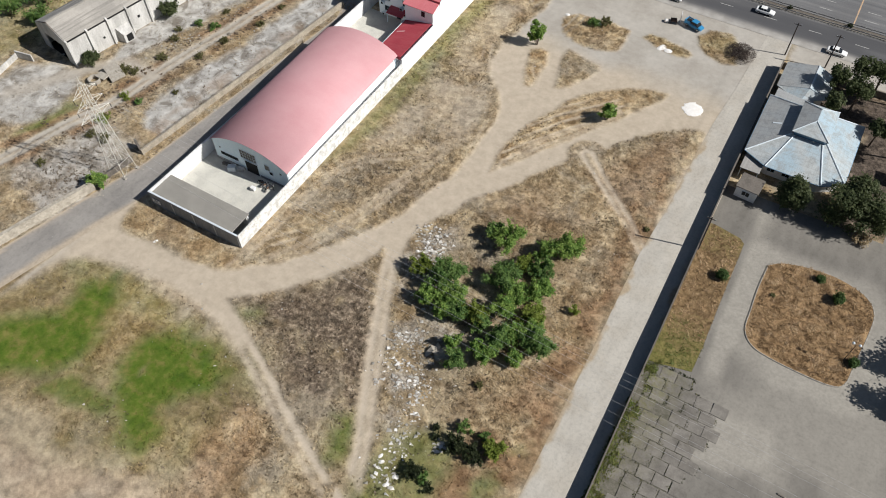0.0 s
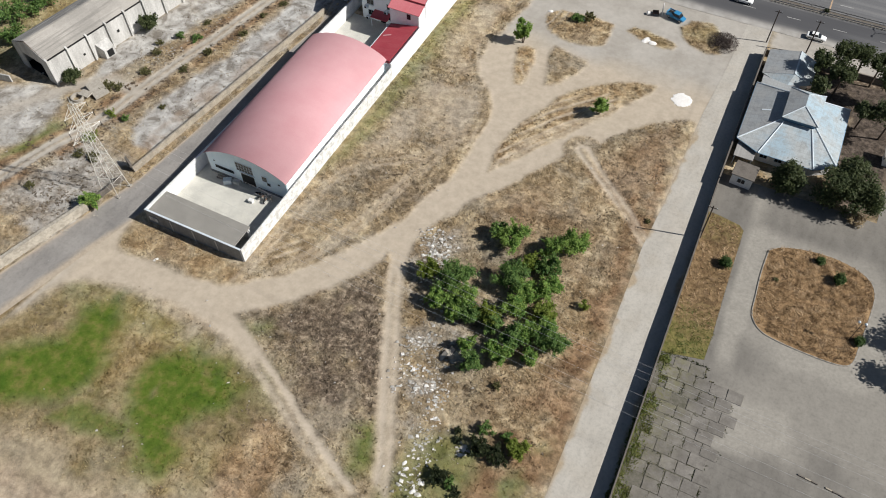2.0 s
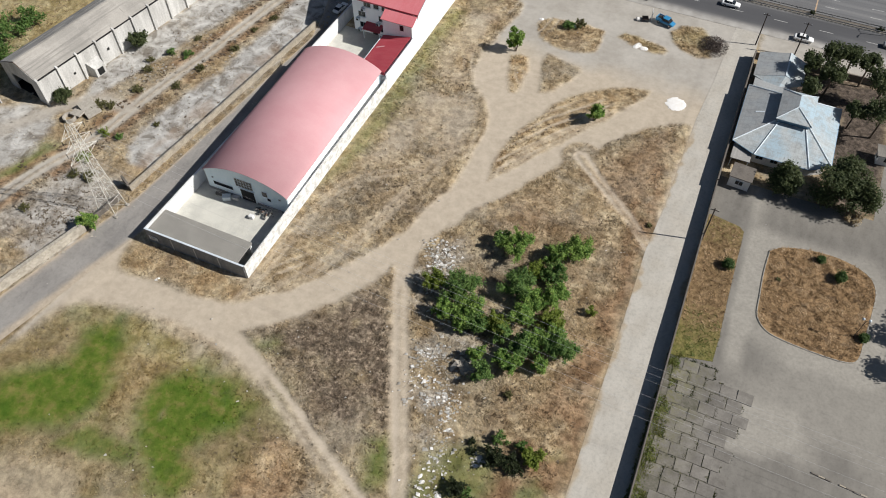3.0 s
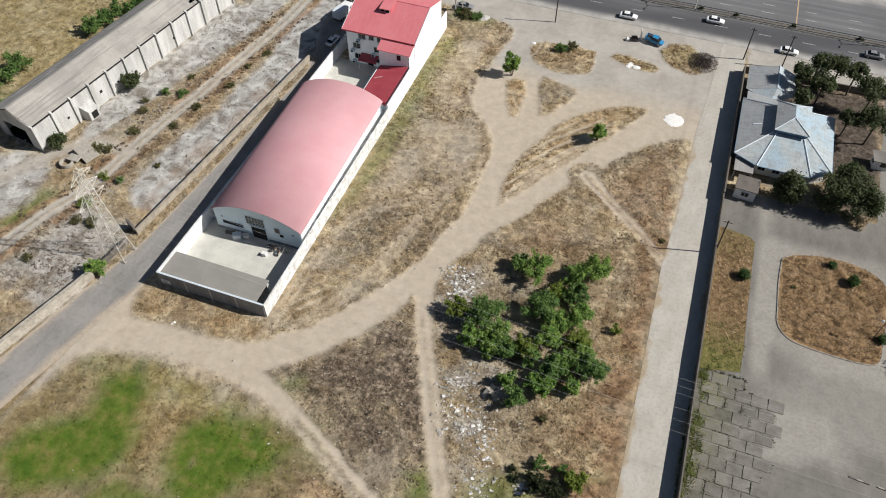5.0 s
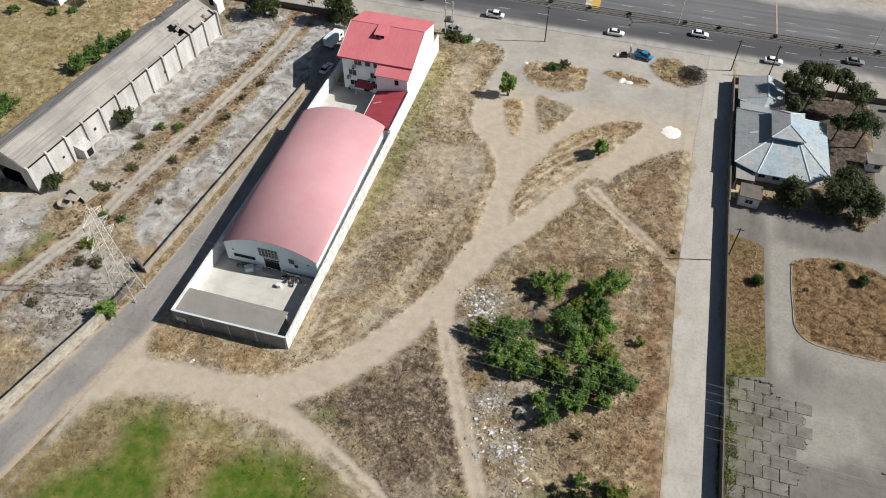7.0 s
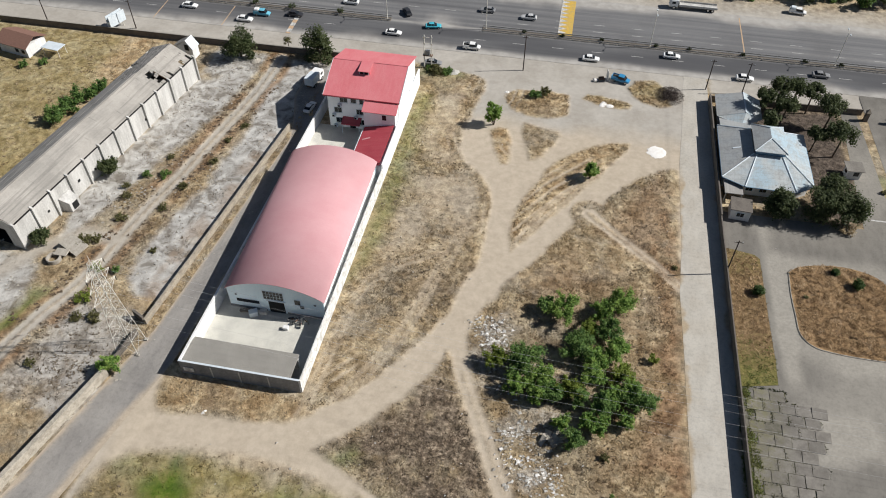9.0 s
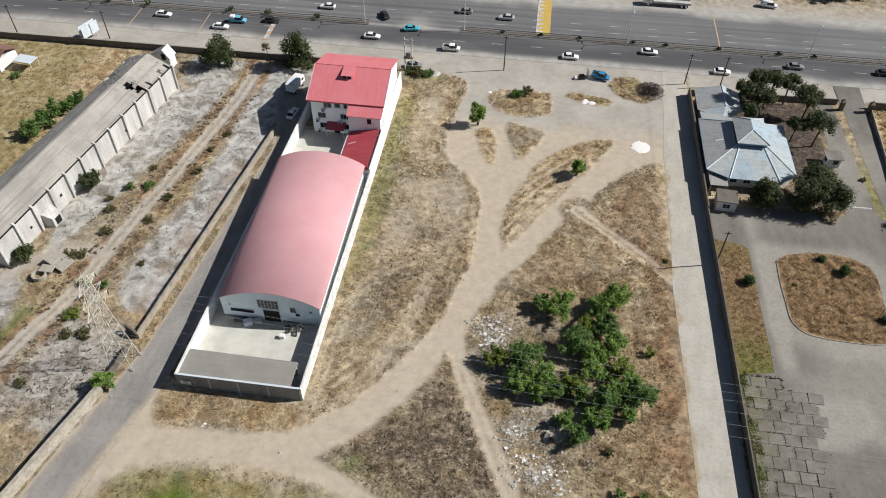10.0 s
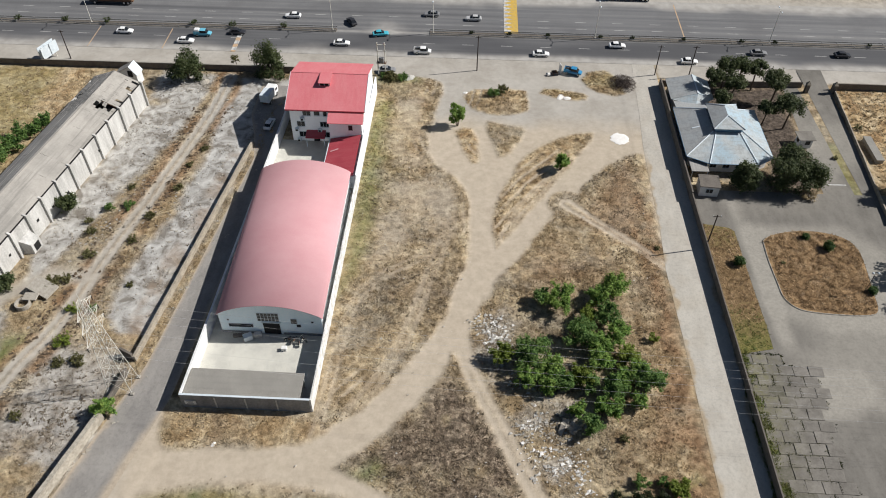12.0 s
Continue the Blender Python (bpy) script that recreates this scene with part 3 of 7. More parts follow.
def ground_cover(x, y):
    """Shares of dust, green, burnt thatch, rubble, hay and old concrete at places in the plan."""
    w1, w2 = vnoise(x, y, 7.0, 3) - 0.5, vnoise(x + 300, y, 1.6, 3) - 0.5
    jx, jy = x + 2.6 * w1 + 1.3 * w2, y + 2.6 * (vnoise(x, y + 500, 7.0, 3) - 0.5) + 1.3 * w2
    lot = soft(inside(x, y, [(-96, 20), (-70.5, 52), (-69, 158), (-2, 158), (-2, -40), (-96, -40)]), -3, 0)

    def track(pts, width, edge=1.7):
        return soft(width / 2 - along(x + 0.35 * w2 + 0.7 * w1, y + 0.35 * w2, pts), -edge / 2, edge / 2)

    def ruts(pts, gap=1.5, width=0.75, strength=0.9):
        d = along(x + 0.25 * w2, y, pts)
        return strength * np.maximum(soft(width / 2 + 0.25 - np.abs(d - gap / 2), -0.25, 0.3), 0.45 * soft(gap / 2 + 0.7 - d, -0.5, 0.6))

    def zone(pts, edge=2.0):
        return soft(inside(jx, jy, pts), -edge, edge)

    def patch(base, share, pts, edge):
        return np.maximum(base, share * zone(pts, edge))

    def meadow(base, share, pts):
        return np.maximum(base, share * (soft(inside(jx, jy, pts) + 1.2, -4.0, 4.0) if share == 1.0 else zone(pts, 2.2)))

    def bare_patch(base, pts):
        return np.maximum(base, soft(inside(x + 0.4 * w2 + 1.5 * w1, y + 0.4 * w2 + 1.5 * w1, pts), -1.0, 1.0))

    def islet(base, pts):
        return np.maximum(base, soft(inside(x + 0.8 * w2 + 0.8 * w1, y + 0.8 * w2, pts), -0.6, 0.6))

    def plot(pts, edge=0.75):
        return soft(inside(x + 0.9 * w1 + 0.7 * w2, y + 0.9 * w1 - 0.7 * w2, pts), -edge, edge)

    grass = np.zeros(np.shape(x))
    for pts in PLOTS[:-1]:
        grass = np.maximum(grass, plot(pts))
    grass = np.maximum(grass, plot(PLOTS[-1], 1.6))
    isl = np.zeros(np.shape(x))
    for pts in ISLETS:
        isl = islet(isl, pts)
    worked = soft(inside(x, y, [(-112, -41), (-100.5, 27), (-97, 51.6), (-71.2, 51.6), (-71.2, 158), (-2, 158), (-2, -41)]), -0.6, 0.6)
    dust = worked * (1 - np.maximum(grass, isl))
    # weeds survive between the wheels of the narrow tracks
    for pts, keep, half in ((NARROW[8:], 0.25, 2.2), (RUTS_S[8:], 0.6, 1.35), (RUTS_E[8:], 0.6, 1.3)):
        d = along(x + 0.25 * w2, y, pts)
        strip_ = soft(4.5 - d, 0, 1) * (1 - np.maximum(soft(x + 66, -4, 0) * soft(-60 - x, -4, 0), soft(y - 60, 0, 4) * soft(-40 - x, 0, 3)))
        dust = dust * (1 - strip_ * np.maximum(keep * soft(0.5 - d + 0.6 * w2, -0.2, 0.3), 0.75 * soft(d + 0.8 * w2, half, half + 0.5)))
    dust = bare_patch(dust, [(-260, 149.5), (-260, 160), (-56, 160), (-56, 151), (-70, 150.5)])
    dust = bare_patch(dust, [(0, 151.5), (0, 160), (300, 160), (300, 151.5)])
    dust = bare_patch(dust, [(-300, 189), (-300, 199), (300, 203), (300, 189)])
    # faint old wheel marks across the grass
    faint = 0.35 * np.maximum(ruts(smooth_line([(-66, 50), (-58, 66), (-54, 82), (-50, 98)])), ruts(smooth_line([(-70, 47.5), (-69, 60), (-66, 78), (-55, 88)]), 1.4, 0.5))
    faint = np.maximum(faint, 0.45 * ruts(smooth_line([(-40, 92), (-37, 100), (-31, 109), (-26, 118)]), 1.3, 0.7))
    # curved scrape marks beside the tracks
    side = along(x, y, MAIN[40:] + TRACK_A[8:])
    comb = soft(np.sin(side * 3.6 + 2.0 * w1) + 1.2 * w1, 0.1, 0.9) * soft(11 - side, 0, 5) * soft(vnoise(x + 5, y + 15, 8, 3), 0.4, 0.6)
    lens = along(x, y, TRACK_B)
    comb = np.maximum(0.4 * comb * (x < -44), 0.55 * soft(np.sin(lens * 3.1 + 2.0 * w1), 0.0, 0.9) * zone([(-41, 91), (-41, 103), (-37, 113), (-28, 122), (-24, 120), (-33, 104)], 1.0))
    faint = np.maximum(faint, comb)
    dust = np.maximum(dust, faint * lot * (0.5 + vnoise(x, y, 4, 2)))
    dust = np.maximum(dust, 0.45 * zone([(-88, 10), (-79, 12), (-72, 13.5), (-66, 11), (-62, 13), (-52, 17), (-50, 2), (-70, -8), (-90, -6)], 4) * soft(vnoise(x, y, 6, 4), 0.22, 0.55))
    dust = np.maximum(dust, 0.55 * zone([(-82, 40), (-68, 39.5), (-63, 36.5), (-68, 34), (-76, 37)], 2.0) * soft(vnoise(x + 8, y, 4, 3), 0.25, 0.6))
    dust = np.maximum(dust, 0.42 * zone([(-65, 86), (-53, 88), (-48, 97), (-49.5, 107), (-56, 116), (-58, 140), (-65, 140), (-66, 100)], 3.0) * soft(vnoise(x + 22, y + 3, 5, 4), 0.25, 0.65))
    yard = np.maximum(track(YARD_ROAD, 3.4, 2.0) * 0.55, ruts(YARD_ROAD, 1.7, 0.8, 0.95))
    dust = np.maximum(dust, yard)
    dust = np.maximum(dust, 0.9 * track([(-117, 79), (-124, 79.5), (-131, 74), (-140, 60)], 3.5, 3.0))

    g = np.zeros_like(dust)
    g = meadow(g, 1.0, [(-86.2, 36.8), (-82, 33.9), (-80, 28.2), (-79.8, 22.8), (-81.4, 17.2), (-86.5, 14.8), (-92, 12.5), (-99, 15), (-96, 22), (-90, 27.6), (-90.1, 32.9)])
    g = meadow(g, 1.0, [(-70, 33.6), (-62.4, 35), (-57.6, 32.6), (-56.8, 28), (-60, 25.2), (-62, 21.5), (-58.5, 18), (-59.5, 14), (-63.8, 13.6), (-67.6, 17), (-71.7, 20), (-74, 24.6), (-73.4, 29.8)])
    g = meadow(g, 0.9, [(-83.4, 13.2), (-79.5, 18.9), (-70.3, 19.6), (-68.3, 16.4), (-76.6, 12.7)])
    g = meadow(g, 0.45, [(-108, 4), (-99, 36), (-92, 39), (-84, 39), (-54, 36), (-52, 14), (-70, 6)])
    g = meadow(g, 0.9, [(-38.4, 34.5), (-35.6, 35), (-32.8, 28.7), (-36, 27.5)])
    g = meadow(g, 0.6, [(-64, 41), (-60, 43.5), (-58.6, 41.5), (-62, 39.6)])
    g = meadow(g, 0.12, [(-70, 86), (-70, 150), (-63, 150), (-60, 130), (-63, 100)])
    g = meadow(g, 0.5, [(-70.5, 76), (-70, 138), (-65.6, 138), (-66.2, 90)])
    g = meadow(g, 0.6, [(-71, 146), (-71, 151), (-60, 150.5), (-60, 146)])
    g = meadow(g, 0.8, [(1, 67.5), (1, 76), (7.6, 76), (7.6, 70.5)])
    g = meadow(g, 0.55, [(1, 30), (1, 67), (3.6, 67), (4.6, 48), (5, 30)])
    g = meadow(g, 0.62, [(-30, 14), (-30.5, 36), (-24, 39.5), (-15, 37), (-11, 44), (-10, 30), (-12, 14)])
    g = meadow(g, 0.35, [(-62, 22), (-50, 31), (-56, 37), (-66, 30)])
    g = meadow(g, 0.30, [(-330, 100), (-330, 148), (-150, 148), (-146, 80), (-160, 40)])
    g = meadow(g, 0.75, [(-129, 52), (-129.4, 58.2), (-127, 64.6), (-124, 64), (-124.3, 56)])
    g = meadow(g, 0.5, [(33, 104), (33, 118), (33.2, 128), (36.6, 128), (37.4, 104)])
    g = meadow(g, 0.35, [(-100, 34), (-106, 20), (-96, 14), (-91, 34)])
    g = meadow(g, 0.4, [(-19.3, 148), (-13, 154.3), (-8.2, 150.5), (-9.8, 145), (-12, 146)])
    g = meadow(g, 0.3, [(-30, 145), (-27, 146.5), (-19, 143), (-21, 141.2)])
    g = g * soft(vnoise(x + 90, y + 20, 3.5, 4), -0.15, 0.3)
    burnt = np.zeros_like(dust)
    burnt = patch(burnt, 0.85, [(-63, 44), (-58, 48.5), (-52.5, 57.5), (-48.5, 61), (-44, 54), (-37, 41.5), (-37.5, 35), (-42, 32), (-50, 36)], 3.0)
    burnt = patch(burnt, 0.38, [(-62, 83), (-52.3, 86), (-48.5, 84.5), (-50.5, 78), (-54, 72.5), (-61, 71)], 3.0)
    burnt = patch(burnt, 0.15, [(-25, 96), (-11, 88), (-12, 70), (-24, 66)], 3.0)
    burnt = patch(burnt, 0.12, [(-68, 62), (-56, 74), (-48, 100), (-53, 128), (-66, 128)], 3.0)
    burnt = patch(burnt, 0.7, [(-58.5, 25), (-55, 30), (-53, 27), (-56, 23)], 3.0)
    burnt = patch(burnt, 0.35, [(-80, 39.6), (-67, 40), (-71, 36.5), (-79, 37)], 3.0)
    burnt = patch(burnt, 0.55, [(-116, 62), (-105, 58), (-108, 40), (-122, 44)], 3.0)
    burnt = patch(burnt, 0.4, [(-16, 110), (-11, 118), (-10, 104), (-14, 100)], 3.0)
    # Dark earth near the office, standing in partly for the pines' shade.
    burnt = patch(burnt, 0.9, [(8, 136), (34, 136), (34, 152), (8, 152)], 3.0)
    burnt = patch(burnt, 0.85, [(18, 108), (18, 137), (28, 137), (27.5, 108)], 3.0)
    burnt = burnt * soft(vnoise(x + 40, y + 70, 4.5, 4), 0.15, 0.5)
    rub = zone([(-47, 66), (-43, 68), (-38, 62), (-28, 56), (-24, 44), (-28, 34), (-33, 38), (-38, 49), (-43, 58)], 2.5) * soft(vnoise(x, y, 4.0, 5), 0.32, 0.68)
    rub = np.maximum(rub, 0.8 * zone([(-45, 70), (-40, 76), (-37.5, 72), (-41, 66)], 1.5))
    rub = np.maximum(rub, 0.85 * zone([(-120, 64), (-105, 62), (-106, 40), (-126, 42)], 3) * soft(vnoise(x + 9, y, 5, 3), 0.35, 0.6))
    hay = np.zeros_like(dust)
    hay = patch(hay, 0.5, [(-94, 51), (-71, 51), (-68, 48.5), (-75, 46), (-91, 45.2)], 1.5)
    hay = patch(hay, 0.95, [(-84, 38), (-74, 38), (-70, 33), (-73, 27), (-80, 21), (-82.5, 29)], 2.0)
    hay = patch(hay, 0.7, [(-66, 20), (-56, 21), (-50, 30), (-46, 26), (-52, 14), (-62, 12)], 2.0)
    hay = patch(hay, 0.4, [(-69, 118), (-57, 118), (-56, 148), (-69, 148)], 1.5)
    hay = patch(hay, 0.55, [(-41.6, 90.3), (-42, 97), (-37, 116), (-30.6, 124.5), (-20, 128), (-22, 122), (-31, 107)], 1.5)
    hay = patch(hay, 0.8, [(-51, 127), (-47, 129), (-44.5, 124), (-44.5, 115.5), (-47, 115.5)], 1.0)
    hay = patch(hay, 0.75, [(1, 70), (1, 99), (6.8, 98), (7.4, 71)], 1.5)
    hay = patch(hay, 0.35, [(-21, 100), (-11, 92), (-10, 40), (-22, 40), (-24, 70)], 1.5)
    hay = patch(hay, 0.45, [(-49, 134), (-49, 147), (-8, 153), (-8, 144), (-33, 134)], 1.5)
    hay = patch(hay, 0.9, [(41.5, 60), (41.5, 149), (200, 149), (200, 60)], 1.5)
    hay = patch(hay, 0.7, [(-330, 60), (-330, 148), (-140, 148), (-146, 90)], 1.5)
    hay = patch(hay, 0.25, [(-119, 76), (-113, 100), (-108, 122), (-104, 122), (-109, 92), (-115, 72)], 1.5)
    hay = patch(hay, 0.8, [(-3, 147.8), (-3, 152), (30, 152), (30, 147.8)], 1.5)
    hay = patch(hay, 0.6, [(-107, 30), (-99, 62), (-97.5, 62), (-100.5, 50), (-104.5, 30)], 1.5)
    conc = np.zeros_like(dust)
    conc = patch(conc, 0.95, [(-107.5, 66.5), (-111, 70), (-111, 75.7), (-110.3, 82.5), (-109.4, 89), (-106.6, 97), (-105.6, 107), (-104.6, 117), (-105, 124), (-105.2, 134), (-103, 145), (-92, 146), (-95.5, 116), (-102.5, 66)], 1.2)
    conc = patch(conc, 0.9, [(-127.5, 76), (-125.5, 81), (-122, 91.6), (-119.2, 100), (-116.4, 112.6), (-113.4, 120), (-112, 131), (-110, 146), (-124, 148), (-123.2, 134), (-131.5, 88)], 1.2)
    conc = patch(conc, 0.85, [(-146, 66), (-138, 72.3), (-130.6, 71.8), (-127.5, 65), (-128.2, 59.5), (-131, 54), (-146, 50)], 1.5)
    conc = patch(conc, 0.6, [(-117, 64), (-105, 62), (-105, 50), (-113, 42), (-121, 46), (-120, 56)], 2.5)
    conc = patch(conc, 0.5, [(-107, 30), (-118, 30), (-126, 20), (-112, 10), (-105, 20)], 1.5)
    conc = patch(conc, 0.75, [(-112.4, 50.4), (-108.4, 52.3), (-104.2, 47), (-107.5, 38.5), (-113.8, 42.6)], 1.5)
    conc = conc * soft(vnoise(x + 200, y + 100, 9.0, 5), 0.12, 0.36)
    conc = conc * (1 - 0.8 * yard)
    shoulder = np.clip(0.75 * soft(-96 - x, 0, 6) + soft(y + 6 * w1 - 126, 0, 10) + soft(y - 149 + 4 * w1, 0, 3), 0, 1)
    soil = 0.85 * soft(4.6 - along(x + 2.5 * w1, y + 2 * w2, YARD_ROAD), 0, 2.0) * soft(vnoise(x + 31, y + 77, 6, 4), 0.34, 0.56) * (1 - yard)
    soil = np.maximum(soil, 0.4 * zone([(-107, 64), (-104.5, 84), (-99.5, 116), (-97.2, 116), (-100.5, 84), (-104.6, 62)], 1.0) * soft(vnoise(x, y, 4, 3), 0.3, 0.6))
    soil = np.maximum(soil, 0.95 * zone([(-19, 28), (-9, 24), (-9, 116), (-13, 112), (-15, 96), (-12.5, 84), (-14, 60), (-18, 46)], 2.0) * soft(vnoise(x + 3, y, 5, 4), 0.25, 0.55))
    soil = np.maximum(soil, 0.55 * zone([(-25, 100), (-12, 120), (-11, 96), (-16, 93)], 2.0))
    soil = np.maximum(soil, 0.5 * zone([(-38, 84), (-30, 92), (-16, 80), (-26, 74)], 4.0) * soft(vnoise(x + 3, y + 60, 7, 4), 0.3, 0.6))
    soil = np.maximum(soil, (1 - g) * 0.75 * zone([(-106, 30), (-96, 37), (-62, 37), (-44, 24), (-46, 0), (-110, 0)], 3.0) * soft(vnoise(x + 13, y + 60, 8, 4), 0.2, 0.55))
    # Pine litter zone; the trees' shade is mixed into its dark colour.
    litter = zone([(9, 135.5), (9, 147.5), (27.5, 148), (28, 130), (27, 112), (18.6, 112), (18.6, 135.5)], 1.2) * soft(vnoise(x + 7, y + 7, 5, 4), 0.1, 0.45)
    return dust, g * (1 - isl * 0.5), burnt, rub * (1 - dust), hay, conc, shoulder, soil, litter


def spaced(lo, hi, fine0, fine1, step, grow=1.35):
    """Grid lines that are fine between fine0 and fine1 and widen towards the horizon."""
    mid = list(np.arange(fine0, fine1 + step / 2, step))
    out, s, v = [], step, mid[-1]
    while v < hi:
        s *= grow
        v += s
        out.append(min(v, hi))
    low, s, v = [], step, mid[0]
    while v > lo:
        s *= grow
        v -= s
        low.append(max(v, lo))
    return np.array(low[::-1] + mid + out)


GX, GY = spaced(-3000, 3000, -150, 62, 0.42), spaced(-3000, 3000, -2, 160, 0.42)
gX, gY = np.meshgrid(GX, GY)
COVER = ground_cover(gX, gY)
lumpy = (1 - COVER[0]) * (1 - 0.7 * COVER[5])
gz = (vnoise(gX, gY, 1.3, 3) - 0.5) * 0.16 * lumpy + (vnoise(gX, gY, 6, 2) - 0.5) * 0.12 * lumpy - 0.07 * COVER[0] - 0.05
# paved strips and yards lie on level ground
level = np.maximum.reduce([soft(inside(gX, gY, p), -0.8, 0.3) for p in ([(-1500, 157), (-1500, 191), (1500, 191), (1500, 157)], [(-10.2, -300), (-10.2, 158), (1, 158), (1, -300)],
                                                                       [(-0.5, -300), (-0.5, 150), (42, 150), (60, 100), (60, -300)], [(-93, 52), (-90, 142), (-70, 142), (-71, 52)], [(-112, 0), (-107, 36), (-96, 116), (-88, 116), (-92, 52), (-98, 30), (-103, 0)])])
gz = gz * (1 - level) - 0.05 * level
ground = tagged(new("ground", grid_mesh("ground", GX, GY, gz, GROUND, {"zone": COVER[:3], "cover": COVER[3:6], "tone": COVER[6:9]})),
                "dry tan grass field with dusty wheel tracks and green patches", "ground", kind="structure")


def strip(name, label, category, left, right, z, material, step=1.0, wear=None, cross=10):
    """A paved strip between two edge lines of equally many points."""
    L, R = np.array(left, float), np.array(right, float)
    n = max(2, int(np.hypot(*(L[-1] - L[0])) / step))
    s = np.linspace(0, len(L) - 1, n)
    lx, ly = (np.interp(s, range(len(L)), L[:, c]) for c in (0, 1))
    rx, ry = (np.interp(s, range(len(R)), R[:, c]) for c in (0, 1))
    u = np.linspace(0, 1, cross)[:, None]
    X, Y = lx * (1 - u) + rx * u, ly * (1 - u) + ry * u
    me = grid_mesh(name, np.arange(n), np.arange(cross), z, material, {"wear": wear(X, Y, u)})
    me.vertices.foreach_set("co", np.stack([X.ravel(), Y.ravel(), np.full(X.size, z)], 1).ravel().astype(np.float32))
    me.flip_normals() if (me.polygons[0].normal.z < 0) else None
    me.update()
    return tagged(new(name, me), label, category, kind="structure")


def road_wear(X, Y, u):
    n = vnoise(X, Y, 9, 3)
    near = soft(161.2 - Y + 6 * (n - 0.5), -1.5, 2.8)
    far = soft(Y - 186.0 + 6 * (n - 0.5), -2.0, 3.0)
    mid = 0.6 * soft(1.2 - np.abs(Y - 169.4) + 1.2 * (n - 0.5), 0, 0.8) + 0.55 * soft(vnoise(X, Y, 14, 2) - 0.06 * np.abs(X + 70), 0.1, 0.5) * soft(6 - np.abs(Y - 171), 0, 4)
    tar = 0.55 * soft(1.1 - np.abs(Y - 179.3 - 1.2 * (vnoise(X, Y, 30, 2) - 0.5)), 0, 1) * soft(-20 - X, 0, 30)
    tar = np.maximum(tar, (0.5 + 0.4 * soft(vnoise(X, 5 * Y, 30, 3), 0.35, 0.65)) * (Y < 168.5) * soft(Y - 158.5, 0, 3))
    return np.clip(np.maximum(np.maximum(near, far), mid), 0, 1), tar, 0 * X


strip("highway", "wide dark grey asphalt highway with dusty edges", "road", [(-700, 190.5), (700, 190.5)], [(-700, 157.6), (700, 157.6)], 0.0, ASPHALT, 2.0, road_wear, 40)


def lane_wear(X, Y, u):
    n = vnoise(X, Y, 3, 3)
    e = np.minimum(u, 1 - u) * np.abs(X[-1, 0] - X[0, 0])
    return np.clip(soft(1.0 - e + 2.8 * (n - 0.5), 0, 1.0) * soft(124 - Y, 0, 10) + 0.1 * soft(n, 0.45, 0.7), 0, 1), 0 * X, 0 * X


strip("lane", "pale concrete lane beside a long wall", "road", [(-8.2, -60), (-8.1, 40), (-8.5, 70), (-8.9, 86), (-8.3, 98), (-8.2, 112), (-8.0, 124), (-7.2, 136), (-6.2, 158)], [(1.8, -60), (0.4, 40), (-0.05, 70), (-0.24, 86), (-0.3, 98), (-0.4, 112), (-0.48, 124), (-0.55, 136), (-0.7, 158)], -0.02, LANE, 0.6, lane_wear, 36)


def back_wear(X, Y, u):
    n = vnoise(X, Y, 3, 3)
    width = 8.0
    return np.clip(np.maximum(soft(0.8 - u * width + 0.9 * (n - 0.5), 0, 0.6), soft(1.0 - (1 - u) * width + 1.6 * (n - 0.5) + 0.9 * soft(50 - Y, 0, 6), 0, 1.2)), 0, 1), 0 * X, 0 * X


# Far end widens over the house's shadow, so dark asphalt deepens it.
strip("back_lane", "narrow grey asphalt lane between two walls", "road", [(-122, -20), (-107.2, 36), (-100.6, 60), (-94.2, 115), (-95.8, 123), (-98.2, 131), (-98, 143)], [(-113.5, -20), (-99.0, 36), (-94.6, 54), (-90.0, 112), (-89.6, 123), (-89.3, 131), (-88.9, 143)], -0.02, BACK_LANE, 1.0, back_wear, 12)


def yard_wear(X, Y, u):
    n = vnoise(X, Y, 6, 4)
    pale = 0.6 * soft(vnoise(X + 50, Y, 16, 6), 0.47, 0.7) + 0.85 * soft(2.2 - np.abs(X - 9.4 + 0.03 * (Y - 80)), 0, 1.5) * soft(Y - 66, 0, 6)
    ring_d = -inside(X, Y, [(12, 80), (12, 96), (26, 96.5), (31, 92), (31.5, 80), (28, 77.6), (15, 78)])
    pale = pale + 0.75 * soft(6 - ring_d + 3 * (n - 0.5), 0, 4) + 0.75 * soft(inside(X + 5 * (n - 0.5), Y, [(12, 55.5), (12, 63), (20, 65), (24, 57)]), -2, 2)
    panel = inside(X, Y, [(9, 33), (9.6, 54.7), (22.5, 54.8), (24.5, 33)])
    pale = np.where(panel > 0, 0.35 * pale, pale)
    pale = pale * (1 - 0.7 * soft(inside(X, Y, [(8, 100), (8, 112), (36, 112), (36, 102)]), -2, 2))
    return np.clip(pale, 0, 1), 0 * X, 0 * X


strip("forecourt", "worn grey concrete forecourt", "pavement", [(1.85, -60), (-0.6, 110)], [(62, -60), (62, 110)], -0.025, YARD, 0.7, yard_wear, 90)
strip("gate_drive", "grey asphalt drive between the trees and the field", "pavement", [(28.0, 109.5), (29.8, 150)], [(34.5, 109.5), (33.4, 150)], -0.02, YARD, 1.0, yard_wear, 12)
strip("side_road", "straight grey side road beside a dry field", "road", [(36.4, 100), (35.3, 158)], [(38.9, 100), (41.6, 158)], -0.02, YARD, 1.0, yard_wear, 8)

